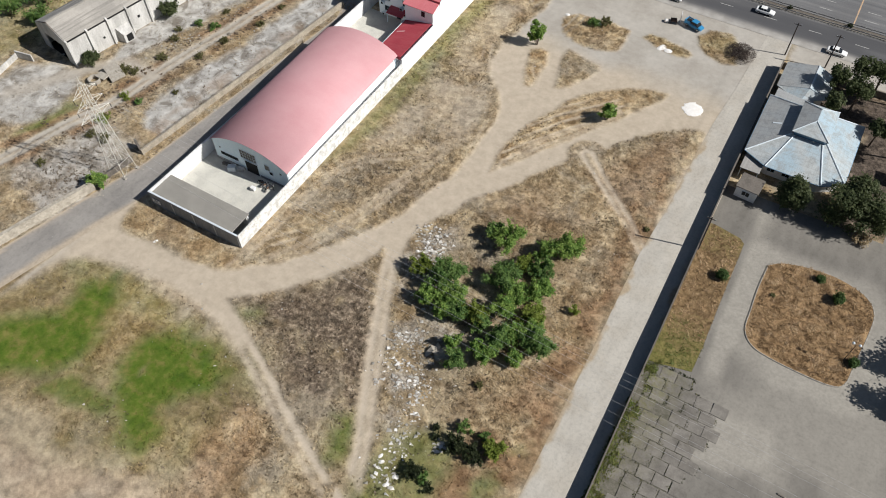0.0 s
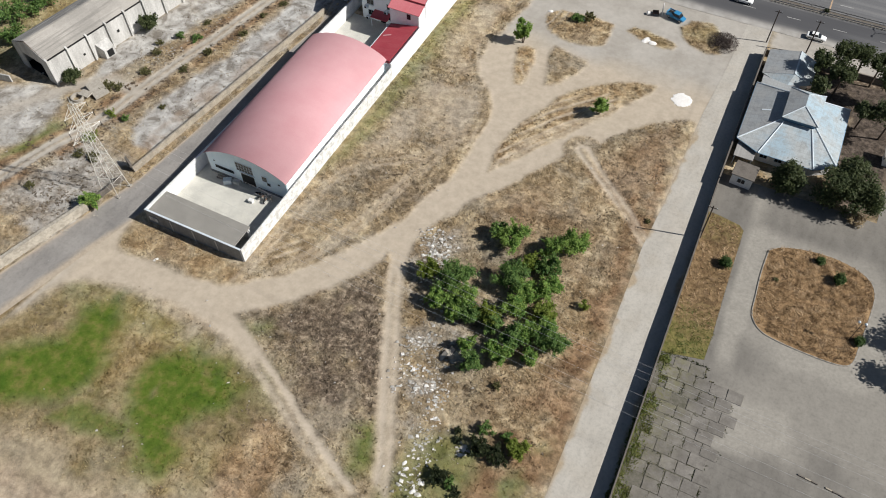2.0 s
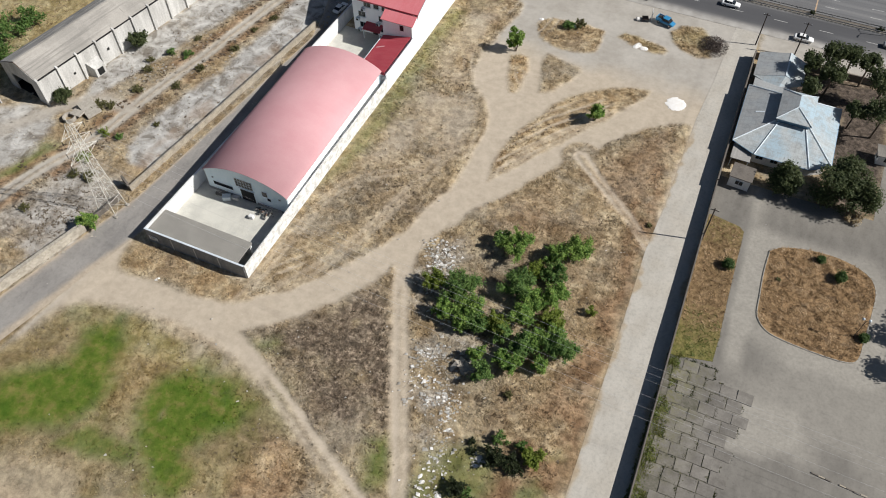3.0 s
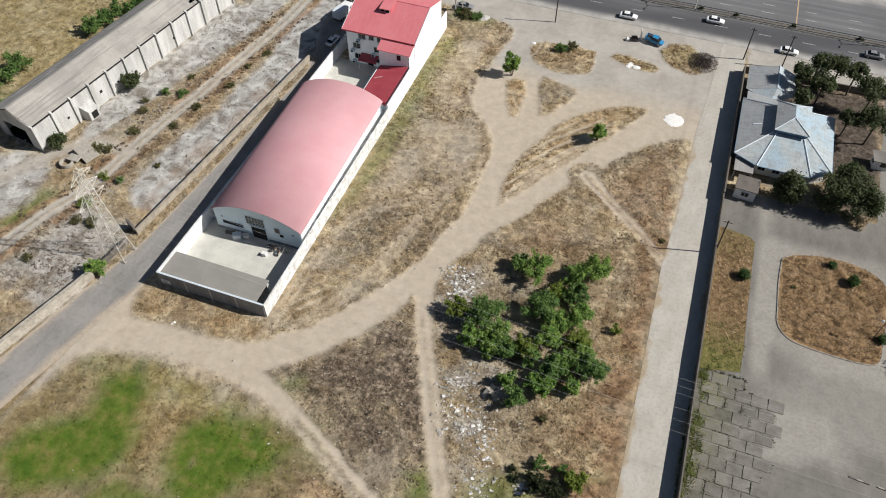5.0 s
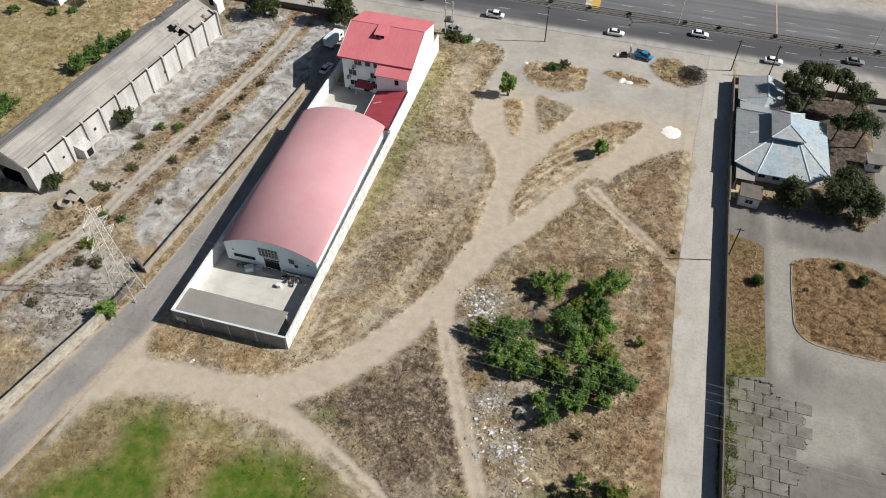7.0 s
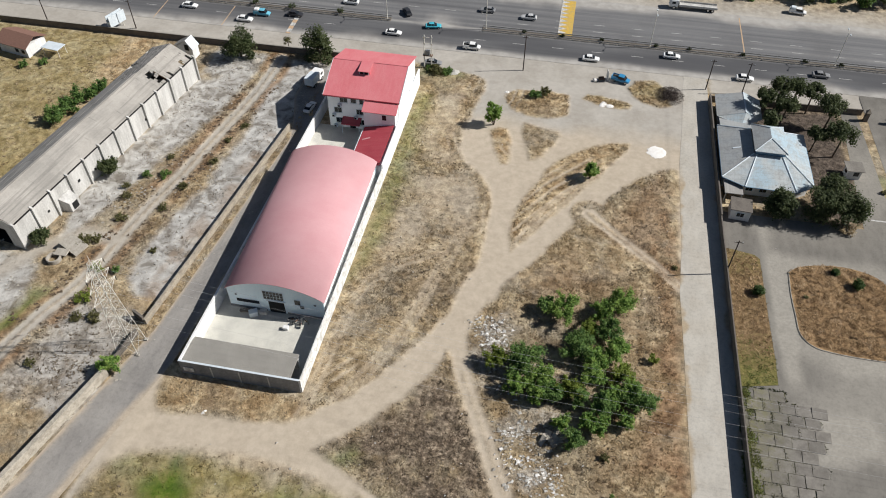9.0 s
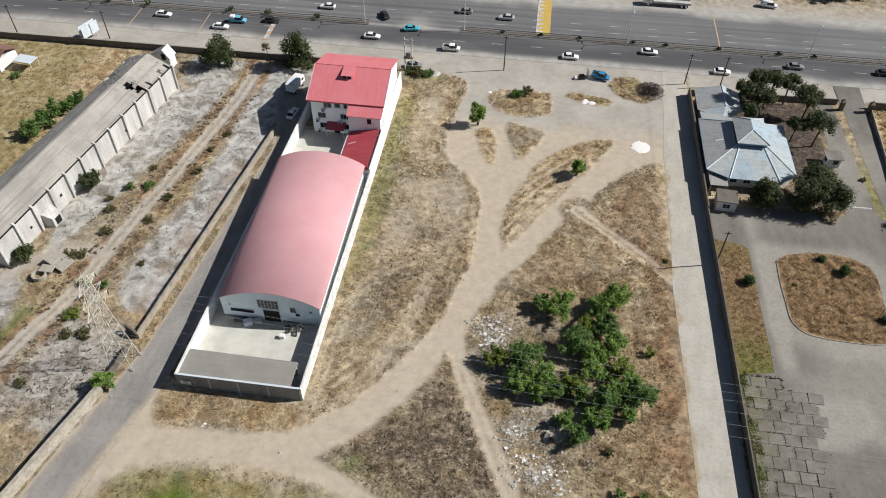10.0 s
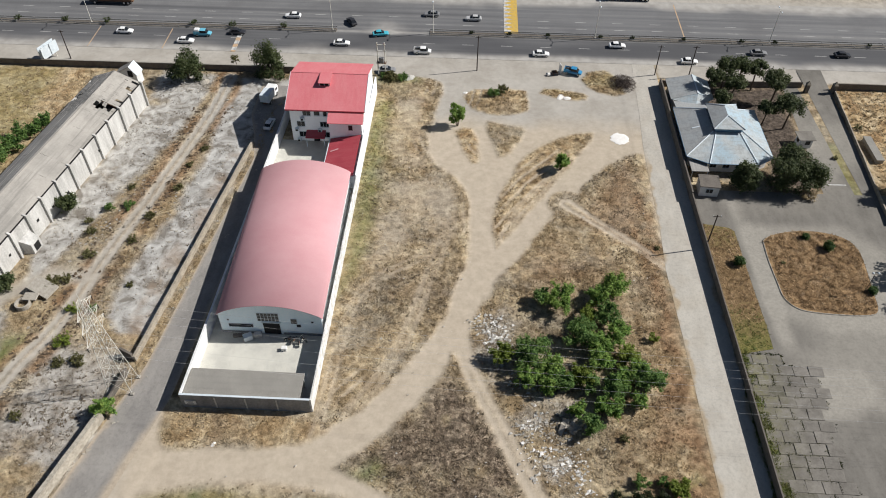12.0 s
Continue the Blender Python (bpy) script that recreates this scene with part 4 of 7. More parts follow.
# ---------------------------------------------------------------- highway furniture
marks = thing("road_marking", "worn white and yellow lane markings on the highway", "road marking", kind="structure")
dash = mesh_of(boxed(-1.5, -0.07, 0, 1.5, 0.07, 0.004), "dash", PAINT_LINE)
for y, x0, x1, step in ((164.2, -200, 100, 10.2), (174.0, -200, 100, 10.2), (177.5, -200, 100, 10.2)):
    for i in range(int((x1 - x0) / step)):
        x = x0 + i * step
        if not (-88 < x < -58 and y < 175):
            part("dash", dash, None, marks).location = (x - 1.2, y, 0.004)
hump = thing("speed_hump", "yellow and white striped speed hump across the far carriageway", "speed hump", (-36.7, 0, 0), kind="structure")
part("base_stripe", boxed(-1.9, 170.8, 0, 1.9, 189.0, 0.045, 0.01), YELLOW_LINE, hump)
for i in range(9):
    tri_y = 171.0 + i * 2.0
    part("chevron", slab_poly([(-1.85, tri_y), (-1.85, tri_y + 1.9), (0.35, tri_y + 0.95)], 0.048, 0.056), PAINT_LINE, hump)
    part("chevron", slab_poly([(-1.87, tri_y), (-1.87, tri_y + 1.98), (-0.9, tri_y + 0.95)], 0.058, 0.062), PAINT_LINE, hump)
hump2 = thing("speed_hump", "worn ochre and white speed hump on the near carriageway", "speed hump", (-108.8, 0, 0), kind="structure")
for i in range(7):
    part("stripe", boxed(-0.62, 157.4 + i * 1.55, 0, 0.62, 158.1 + i * 1.55, 0.03, 0.008), PAINT_LINE if i % 2 else ORANGE_LINE, hump2)
    part("stripe", boxed(-0.62, 158.12 + i * 1.55, 0, 0.62, 158.93 + i * 1.55, 0.03, 0.008), ORANGE_LINE if i % 2 else PAINT_LINE, hump2)
part("stripe", boxed(9.45, 170.9, 0.002, 9.75, 189.0, 0.012), ORANGE_LINE, marks, "thin pale yellow line across the far carriageway")
for x in (-147, -127.5):
    part("stripe", boxed(x, 157.8, 0.002, x + 0.22, 168.0, 0.012), ORANGE_LINE, marks, "faint pale line across the near carriageway")


def guard_rail(x0, x1, y, label):
    ob = thing("guard_rail", label, "guard rail", (x0, y, 0))
    L = x1 - x0
    bm = bmesh.new()
    prof = [(0.0, 0.45), (0.06, 0.5), (0.0, 0.56), (0.06, 0.62), (0.0, 0.7), (-0.03, 0.7), (-0.03, 0.45)]
    ends = [[bm.verts.new((x, py, pz)) for py, pz in prof] for x in (0, L)]
    for i in range(len(prof)):
        j = (i + 1) % len(prof)
        bm.faces.new((ends[0][i], ends[0][j], ends[1][j], ends[1][i]))
    part("rail", bm, RAIL, ob)
    post = mesh_of(boxed(-0.06, -0.05, 0, 0.06, 0.05, 0.68), "post", RAIL)
    for i in range(int(L / 4) + 1):
        part("post", post, None, ob).location = (i * 4, -0.09, 0)
    return ob


for x0, x1 in ((-230, -83.5), (-58.5, 110)):
    guard_rail(x0, x1, 168.55, "low steel guard rail along the planted median")
    guard_rail(x0, x1, 170.45, "low steel guard rail along the planted median")
    med = thing("median", "dusty raised median strip with kerbs and small shrubs", "median", (x0, 0, 0), kind="structure")
    part("bed", boxed(0, 168.75, -0.1, x1 - x0, 170.25, 0.13, 0.02), worn("median_earth_%d" % int(x1), (0.15, 0.13, 0.11), (0.085, 0.075, 0.065), 0.8), med)
    for yy in (168.64, 170.26):
        part("kerb", boxed(-0.1, yy, -0.1, x1 - x0, yy + 0.1, 0.18, 0.01), KERB, med)


def street_lamp(x, y, h, arm, label, dark=False):
    ob = thing("street_lamp", label, "street lamp", (x, y, 0))
    bm = bmesh.new()
    rod(bm, (0, 0, 0), (0, 0, h), 0.13, 0.07, 8)
    part("pole", bm, POLE if dark else STEEL, ob)
    part("base", boxed(-0.25, -0.25, 0, 0.25, 0.25, 0.3, 0.03), KERB, ob)
    for s in (-1, 1):
        bm = bmesh.new()
        rod(bm, (0, 0, h - 0.1), (0, s * arm, h + 0.35), 0.05, 0.04)
        a = part("arm", bm, POLE if dark else STEEL, ob)
        part("lamp_head", boxed(-0.14, s * arm - 0.35, h + 0.28, 0.14, s * arm + 0.35, h + 0.44, 0.04), CAP_WHITE, a, "flat pale lamp head")
    return ob


for x in (-150, -84.6, -57.6, -14.5, 31.5):
    street_lamp(x, 169.5, 9.5, 1.4, "tall pale double-armed street lamp on the median")


def utility_pole(x, y, h, label, cross=True, r=0.15, lean=(0, 0)):
    ob = thing("utility_pole", label, "utility pole", (x, y, 0))
    bm = bmesh.new()
    rod(bm, (0, 0, -0.2), (lean[0], lean[1], h), r, r * 0.7, 8)
    part("pole", bm, POLE, ob)
    if cross:
        part("crossarm", boxed(lean[0] - 0.8, lean[1] - 0.05, h - 0.5, lean[0] + 0.8, lean[1] + 0.05, h - 0.38, 0.01), POLE, ob)
        for dx in (-0.7, 0.0, 0.7):
            bm = bmesh.new()
            rod(bm, (lean[0] + dx, lean[1], h - 0.38), (lean[0] + dx, lean[1], h - 0.2), 0.05, 0.03)
            part("insulator", bm, CAP_WHITE, ob)
    return ob


for x, y, h in ((-1.1, 153.0, 8.4), (7.5, 153.2, 8.4), (-45.7, 152.6, 9.6), (11.2, 148.3, 4.6), (-0.2, 92.6, 9.0), (-174, 151, 8), (-149, 152, 8)):
    utility_pole(x, y, h, "slim dark timber utility pole on the verge", h > 6)
trafo = thing("transformer_stand", "twin-pole transformer stand beside the red-roofed house", "transformer", (-69.3, 149.2, 0))
for dx in (-0.9, 0.9):
    bm = bmesh.new()
    rod(bm, (dx, 0, -0.2), (dx, 0, 9.0), 0.16, 0.11, 8)
    part("pole", bm, STEEL, trafo)
part("platform", boxed(-1.2, -0.5, 3.4, 1.2, 0.5, 3.55, 0.02), RUST, trafo)
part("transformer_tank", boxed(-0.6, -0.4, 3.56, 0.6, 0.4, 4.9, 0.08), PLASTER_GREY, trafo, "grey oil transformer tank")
part("crossarm", boxed(-1.3, -0.06, 8.3, 1.3, 0.06, 8.45, 0.01), STEEL, trafo)
part("crossarm", boxed(-1.3, -0.06, 6.6, 1.3, 0.06, 6.75, 0.01), STEEL, trafo)

# ---------------------------------------------------------------- walls of the plots
# South face lies in shade; its darkness is put into the wall colour.
wall_run("wall_north_west", (-186, 148.4), (-89.5, 148.8), 1.6, 0.3, DARK_WALL, "weathered block wall along the highway verge, shade in its dark colour", KERB, rough=0.05)
wall_run("wall_divider_upper", (-102.7, 60.6), (-95.3, 119.6), 1.3, 0.42, MASONRY, "low beige rubble wall beside the back lane", rough=0.05, step=2.0)
wall_run("wall_divider_return", (-105.3, 61.9), (-102.9, 60.7), 1.9, 0.4, DARK_WALL, "dark short return of the rubble wall")
wall_run("wall_divider_lower", (-120.7, -8), (-104.35, 49.5), 1.95, 0.75, PALE_RUBBLE, "broad low pale rubble wall beside the back lane", rough=0.06, step=2.0)
# Dark colour carries the shadow line that runs along this stretch.
wall_run("wall_divider_middle", (-104.4, 51.6), (-103.2, 58.4), 1.3, 0.3, DARK_WALL, "dark broken middle stretch of the rubble wall", rough=0.12, step=1.0)
# Lane face is shaded; both lane walls get near-black colour for it.
wall_run("wall_lane", (1.82, -60), (-0.6, 106.5), 2.0, 0.22, DARK_WALL, "long dark block wall between lane and forecourt", rough=0.04)
wall_run("wall_lane_upper", (-0.6, 106.5), (-0.7, 148.2), 2.3, 0.28, DARK_WALL, "dark masonry wall behind the blue-roofed office", rough=0.04)
wall_run("wall_north_east", (-0.8, 148.4), (34.4, 149.6), 1.5, 0.25, DARK_WALL, "low dark fence wall along the highway", rough=0.03)
wall_run("wall_field", (41.6, 149.2), (120, 149.4), 1.7, 0.3, DARK_WALL, "dark fence wall round the dry field", rough=0.03)
wall_run("wall_field_side", (41.9, 149), (38.6, 101), 0.9, 0.25, MASONRY, "low rubble wall along the side road", rough=0.08, step=3)
for gx in (34.9, 41.5):
    gp = thing("gate_pillar", "squat dark brick gate pillar with pointed cap", "gate pillar", (gx, 147.6, 0))
    part("shaft", boxed(-0.45, -0.45, -0.1, 0.45, 0.45, 2.3, 0.03), DARK_WALL, gp)
    bm = bmesh.new()
    bmesh.ops.create_cone(bm, cap_ends=True, segments=4, radius1=0.8, radius2=0.05, depth=0.9, matrix=pose(0, 0, 2.75, 0, 0, 45))
    part("cap", bm, MASONRY, gp)

# ---------------------------------------------------------------- walled hall compound
wall_run("wall_compound_east", (-71.15, 52.3), (-70.3, 105.6), 3.35, 0.22, PAINT_STAINED, "long white compound wall with grey weather stains", rough=0.03, step=3)
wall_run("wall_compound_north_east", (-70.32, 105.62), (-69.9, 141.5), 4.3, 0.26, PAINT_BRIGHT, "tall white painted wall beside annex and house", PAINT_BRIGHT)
wall_run("wall_compound_west", (-92.0, 52.5), (-88.75, 139.2), 3.3, 0.28, PAINT_WHITE, "long white painted compound wall", PAINT_WHITE)
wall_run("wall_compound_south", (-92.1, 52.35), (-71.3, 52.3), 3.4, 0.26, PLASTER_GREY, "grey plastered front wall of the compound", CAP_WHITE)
for x in (-86.5, -81.6, -76.6):
    ob = thing("wall_patch", "pale repair streak on the grey front wall", "wall patch", (x, 52.13, 0), kind="structure")
    part("plaster", boxed(-0.12, -0.02, 0.1, 0.12, 0.03, 3.1, 0.008), PAINT_OLD, ob)
sign = thing("wall_sign", "small white board fixed on the grey wall", "sign", (-90.6, 52.1, 1.5))
part("board", boxed(-0.9, -0.05, -0.5, 0.9, 0.05, 0.5, 0.02), PAINT_WHITE, sign)
for i, w in enumerate((1.1, 0.8, 1.2)):
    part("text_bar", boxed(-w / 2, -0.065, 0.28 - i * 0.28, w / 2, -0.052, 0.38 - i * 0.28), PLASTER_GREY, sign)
tagged(new("courtyard_floor", mesh_of(slab_poly([(-91.9, 52.4), (-71.5, 52.4), (-70.7, 122), (-89.4, 122)], -0.2, 0.02), "courtyard_floor", COURT)), "pale beige concrete courtyard floor", "floor", kind="structure")

lean = thing("lean_to_roof", "flat grey concrete roof over a lean-to behind the front wall", "roof", (0, 0, 0))
part("roof_slab", slab_poly([(-91.75, 52.65), (-72.9, 52.6), (-72.9, 57.5), (-91.5, 57.7)], [2.75] * 4, [2.95, 2.95, 3.05, 3.05]), FLAT_ROOF, lean)
part("back_wall", boxed(-91.4, 56.7, 0.02, -73.0, 56.9, 2.75), PAINT_OLD, lean)
for i in range(5):
    part("post", boxed(-91 + i * 4.4, 57.15, 0.02, -90.75 + i * 4.4, 57.4, 2.75), PAINT_WHITE, lean)

hall = thing("arched_hall", "long white hall with a faded pink arched sheet roof", "hall")
HX0, HX1, HY0, HY1, HE, HR = -89.3, -71.6, 67.6, 105.3, 5.15, 2.75


def arch(u, lift=0.0):
    """Height of the arched roof at share u across the hall."""
    r = ((HX1 - HX0) ** 2 / 4 + HR ** 2) / (2 * HR)
    x = (u - 0.5) * (HX1 - HX0)
    return HE + math.sqrt(max(r * r - x * x, 0)) - (r - HR) + lift


def arched_roof():
    bm = bmesh.new()
    n, rows = 28, []
    for y in (HY0 - 0.35, HY1 + 0.3):
        for lift in (0.1, 0.02):
            rows.append([bm.verts.new((HX0 + (HX1 - HX0) * u + (u - 0.5) * 0.7, y, arch(min(max(u, 0), 1), lift) - (0.16 if u in (0.0, 1.0) else 0))) for u in [i / n for i in range(n + 1)]])
    a, b, c, d = rows
    for i in range(n):
        bm.faces.new((a[i], a[i + 1], c[i + 1], c[i]))
        bm.faces.new((b[i + 1], b[i], d[i], d[i + 1]))
        bm.faces.new((a[i + 1], a[i], b[i], b[i + 1]))
        bm.faces.new((c[i], c[i + 1], d[i + 1], d[i]))
    for i in (0, n):
        bm.faces.new((a[i], c[i], d[i], b[i]))
    bmesh.ops.recalc_face_normals(bm, faces=bm.faces[:])
    return bm


part("roof", arched_roof(), PINK_ROOF, hall, smooth=True)
for y0, s in ((HY0, -1), (HY1, 1)):
    bm = bmesh.new()
    top = [(HX0 + (HX1 - HX0) * k / 24, arch(k / 24)) for k in range(25)]
    for yy in (y0, y0 - s * 0.25):
        for (xa, za), (xb, zb) in zip(top, top[1:]):
            q = [bm.verts.new(v) for v in ((xa, yy, 0), (xb, yy, 0), (xb, yy, zb), (xa, yy, za))]
            bm.faces.new(q)
    bmesh.ops.remove_doubles(bm, verts=bm.verts[:], dist=0.001)
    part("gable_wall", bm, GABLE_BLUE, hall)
for x in (HX0, HX1 - 0.27):
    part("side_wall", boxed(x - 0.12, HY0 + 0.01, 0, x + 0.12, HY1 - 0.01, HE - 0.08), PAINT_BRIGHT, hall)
    part("gutter", boxed(x - 0.3 if x < -80 else x + 0.41, HY0 - 0.3, HE - 0.24, x - 0.14 if x < -80 else x + 0.57, HY1 + 0.3, HE - 0.1, 0.02), CAP_WHITE, hall)
gate = part("hall_door", boxed(-81.9, HY0 - 0.1, 0.03, -79.0, HY0 - 0.02, 3.1, 0.01), VOID, hall, "tall dark open doorway")
part("lintel", boxed(-82.2, HY0 - 0.2, 3.1, -78.7, HY0 - 0.02, 3.3, 0.02), CAP_WHITE, gate)
win = part("grid_window", boxed(-82.7, HY0 - 0.06, 3.45, -78.9, HY0 - 0.015, 5.65), CAP_WHITE, hall, "large gridded window over the door")
for i in range(6):
    for j in range(3):
        part("pane", boxed(-82.6 + i * 0.62, HY0 - 0.09, 3.53 + j * 0.71, -82.08 + i * 0.62, HY0 - 0.061, 4.14 + j * 0.71), GLASS, win)
for x0, x1, z0, z1 in ((-87.9, -83.7, 1.7, 2.5), (-76.9, -75.9, 3.1, 4.3), (-76.0, -75.3, 2.2, 2.9), (-73.4, -73.0, 3.5, 3.8), (-88.0, -87.7, 3.4, 3.65)):
    w = part("window", boxed(x0 - 0.08, HY0 - 0.07, z0 - 0.08, x1 + 0.08, HY0 - 0.012, z1 + 0.08, 0.01), CAP_WHITE, hall)
    part("pane", boxed(x0, HY0 - 0.1, z0, x1, HY0 - 0.072, z1), GLASS, w)
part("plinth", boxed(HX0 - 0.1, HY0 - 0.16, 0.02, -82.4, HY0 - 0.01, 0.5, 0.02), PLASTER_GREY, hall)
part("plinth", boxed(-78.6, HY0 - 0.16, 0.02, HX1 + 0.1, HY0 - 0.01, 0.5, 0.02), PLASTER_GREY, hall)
# things left in the courtyard
for x, y, w, d, h, m, lab in ((-84.6, 66.2, 1.5, 1.0, 1.1, CAP_WHITE, "white appliance casing standing in the courtyard"), (-83.0, 66.9, 1.2, 0.8, 0.8, PAINT_OLD, "pale crate against the hall wall"),
                              (-77.9, 64.2, 0.9, 0.7, 0.7, PAINT_WHITE, "small white box on the courtyard floor"), (-86.4, 66.7, 1.8, 0.6, 0.5, DARK_WALL, "dark bench by the hall wall")):
    ob = thing("crate", lab, "crate", (x, y, 0.02), 12 * (x % 3))
    part("body", boxed(-w / 2, -d / 2, 0, w / 2, d / 2, h * 0.85, 0.04), m, ob)
    part("lid", boxed(-w / 2 - 0.03, -d / 2 - 0.03, h * 0.85 + 0.002, w / 2 + 0.03, d / 2 + 0.03, h, 0.03), m, ob)


def motorbike(x, y, turn, label):
    ob = thing("motorbike", label, "motorbike", (x, y, 0.02), turn)
    for dx in (-0.65, 0.65):
        bm = bmesh.new()
        bmesh.ops.create_cone(bm, cap_ends=True, segments=14, radius1=0.31, radius2=0.31, depth=0.12, matrix=pose(dx, 0, 0.31, 90, 0, 0))
        w = part("wheel", bm, TYRE, ob)
        bm = bmesh.new()
        bmesh.ops.create_cone(bm, cap_ends=True, segments=10, radius1=0.18, radius2=0.18, depth=0.14, matrix=pose(dx, 0, 0.31, 90, 0, 0))
        part("rim", bm, CHROME, w)
    part("tank", boxed(-0.1, -0.16, 0.62, 0.42, 0.16, 0.9, 0.08), CAR["dark"], ob)
    part("seat", boxed(-0.75, -0.14, 0.66, -0.1, 0.14, 0.8, 0.05), TYRE, ob)
    part("engine", boxed(-0.2, -0.15, 0.25, 0.3, 0.15, 0.6, 0.05), RUST, ob)
    bm = bmesh.new()
    rod(bm, (0.65, 0, 0.31), (0.42, 0, 1.0), 0.04)
    rod(bm, (0.42, -0.35, 1.02), (0.42, 0.35, 1.02), 0.025)
    part("handlebar", bm, CHROME, ob)


for x, y, a in ((-76.6, 66.0, 60), (-75.6, 65.6, 100), (-77.4, 66.3, 20), (-74.9, 66.4, 140)):
    motorbike(x, y, a, "dark motorbike parked by the hall")

# the red-roofed house
house = thing("red_roofed_house", "three-storey white house with a red sheet roof", "house")
BX0, BX1, BY0, BY1, BE, BR = -86.6, -70.35, 121.9, 139.2, 8.9, 12.0
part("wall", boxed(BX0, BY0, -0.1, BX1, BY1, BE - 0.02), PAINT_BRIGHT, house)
BYM = (BY0 + BY1) / 2 + 0.4
part("roof", sheet([(BX0 - 0.7, BY0 - 0.7, BE), (BX1 + 0.35, BY0 - 0.7, BE), (BX1 + 0.35, BYM, BR), (BX0 - 0.7, BYM, BR)], 0.14), RED_ROOF, house)
part("roof", sheet([(BX1 + 0.35, BY1 + 0.6, BE + 0.1), (BX0 - 0.7, BY1 + 0.6, BE + 0.1), (BX0 - 0.7, BYM + 0.003, BR), (BX1 + 0.35, BYM + 0.003, BR)], 0.14), RED_ROOF, house)
for x in (BX0 + 0.05, BX1 - 0.3):
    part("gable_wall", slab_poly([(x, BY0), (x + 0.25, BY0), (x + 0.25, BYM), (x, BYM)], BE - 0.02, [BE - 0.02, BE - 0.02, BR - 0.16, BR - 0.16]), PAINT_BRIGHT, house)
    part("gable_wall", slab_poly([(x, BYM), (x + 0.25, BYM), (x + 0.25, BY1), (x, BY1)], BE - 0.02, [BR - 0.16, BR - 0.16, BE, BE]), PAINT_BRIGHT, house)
part("ridge_cap", boxed(BX0 - 0.7, BYM - 0.18, BR - 0.02, BX1 + 0.35, BYM + 0.18, BR + 0.05, 0.03), RED_ROOF, house)
part("fascia", boxed(BX0 - 0.72, BY0 - 0.78, BE - 0.3, BX1 + 0.37, BY0 - 0.705, BE + 0.02, 0.01), CRIMSON, house)
for x in (BX0 - 0.78, BX1 + 0.36):
    part("verge_board", sheet([(x, BY0 - 0.7, BE + 0.06), (x + 0.08, BY0 - 0.7, BE + 0.06), (x + 0.08, BYM, BR + 0.06), (x, BYM, BR + 0.06)], 0.25), CAP_WHITE, house)
dorm = part("dormer", boxed(-80.5, 127.6, 10.4, -78.2, 130.8, 11.75, 0.02), CRIMSON, house, "red boxed roof hatch with a dark opening")
part("dormer_opening", boxed(-80.35, 127.5, 11.0, -78.35, 127.61, 11.65), VOID, dorm)
for x in (-80.42, -79.38, -78.34):
    part("dormer_post", boxed(x - 0.06, 127.42, 10.95, x + 0.06, 127.5, 11.7), CAP_WHITE, dorm)
part("dormer_roof", sheet([(-80.7, 127.2, 11.78), (-78.0, 127.2, 11.78), (-78.0, 131, 12.1), (-80.7, 131, 12.1)], 0.08), RED_ROOF, dorm)


def house_window(x0, x1, z0, z1, ac=False):
    w = part("window", boxed(x0 - 0.1, BY0 - 0.08, z0 - 0.1, x1 + 0.1, BY0 - 0.01, z1 + 0.1, 0.015), CAP_WHITE, house)
    n = max(1, int((x1 - x0) / 0.65))
    for i in range(n):
        a = x0 + (x1 - x0) * i / n
        part("pane", boxed(a + 0.03, BY0 - 0.11, z0, a + (x1 - x0) / n - 0.03, BY0 - 0.083, z1), GLASS, w)
    part("sill", boxed(x0 - 0.15, BY0 - 0.22, z0 - 0.18, x1 + 0.15, BY0 - 0.085, z0 - 0.1, 0.01), CAP_WHITE, w)
    if ac:
        a = part("air_conditioner", boxed(x0 - 0.55, BY0 - 0.65, z0 - 1.1, x0 + 0.3, BY0 - 0.05, z0 - 0.45, 0.03), CAP_WHITE, house, "boxy outdoor air conditioner")
        part("fan_grille", boxed(x0 - 0.45, BY0 - 0.67, z0 - 1.02, x0 + 0.05, BY0 - 0.652, z0 - 0.55), VOID, a)


for x0, x1, z0, ac in ((-83.7, -82.0, 7.0, True), (-81.2, -80.0, 7.1, False), (-79.2, -78.4, 7.0, False), (-85.2, -83.5, 4.1, True), (-80.1, -78.1, 4.1, True), (-85.0, -83.3, 1.3, True), (-80.0, -78.2, 1.3, False)):
    house_window(x0, x1, z0, z0 + 1.25, ac)
porch = part("porch_roof", sheet([(-83.3, 119.6, 2.55), (-79.0, 119.6, 2.55), (-79.0, 121.85, 3.1), (-83.3, 121.85, 3.1)], 0.12), CRIMSON, house, "dark red canopy over the entrance")
for x in (-83.1, -79.2):
    part("post", boxed(x - 0.07, 119.7, 0.02, x + 0.07, 119.84, 2.5), CAP_WHITE, porch)
part("house_door", boxed(-81.9, BY0 - 0.09, 0.03, -80.6, BY0 - 0.015, 2.3, 0.01), VOID, house)
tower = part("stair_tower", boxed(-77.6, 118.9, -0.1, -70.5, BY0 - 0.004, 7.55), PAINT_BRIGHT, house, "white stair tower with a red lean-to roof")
part("tower_roof", sheet([(-77.9, 118.5, 7.55), (-70.15, 118.5, 7.55), (-70.15, BY0 - 0.72, 8.55), (-77.9, BY0 - 0.72, 8.55)], 0.12), RED_ROOF, tower)
part("pane", boxed(-73.4, 118.84, 5.6, -72.5, 118.91, 6.9), GLASS, tower)
annex = thing("red_roofed_annex", "low annex with a dark red mono-pitch roof", "annex")
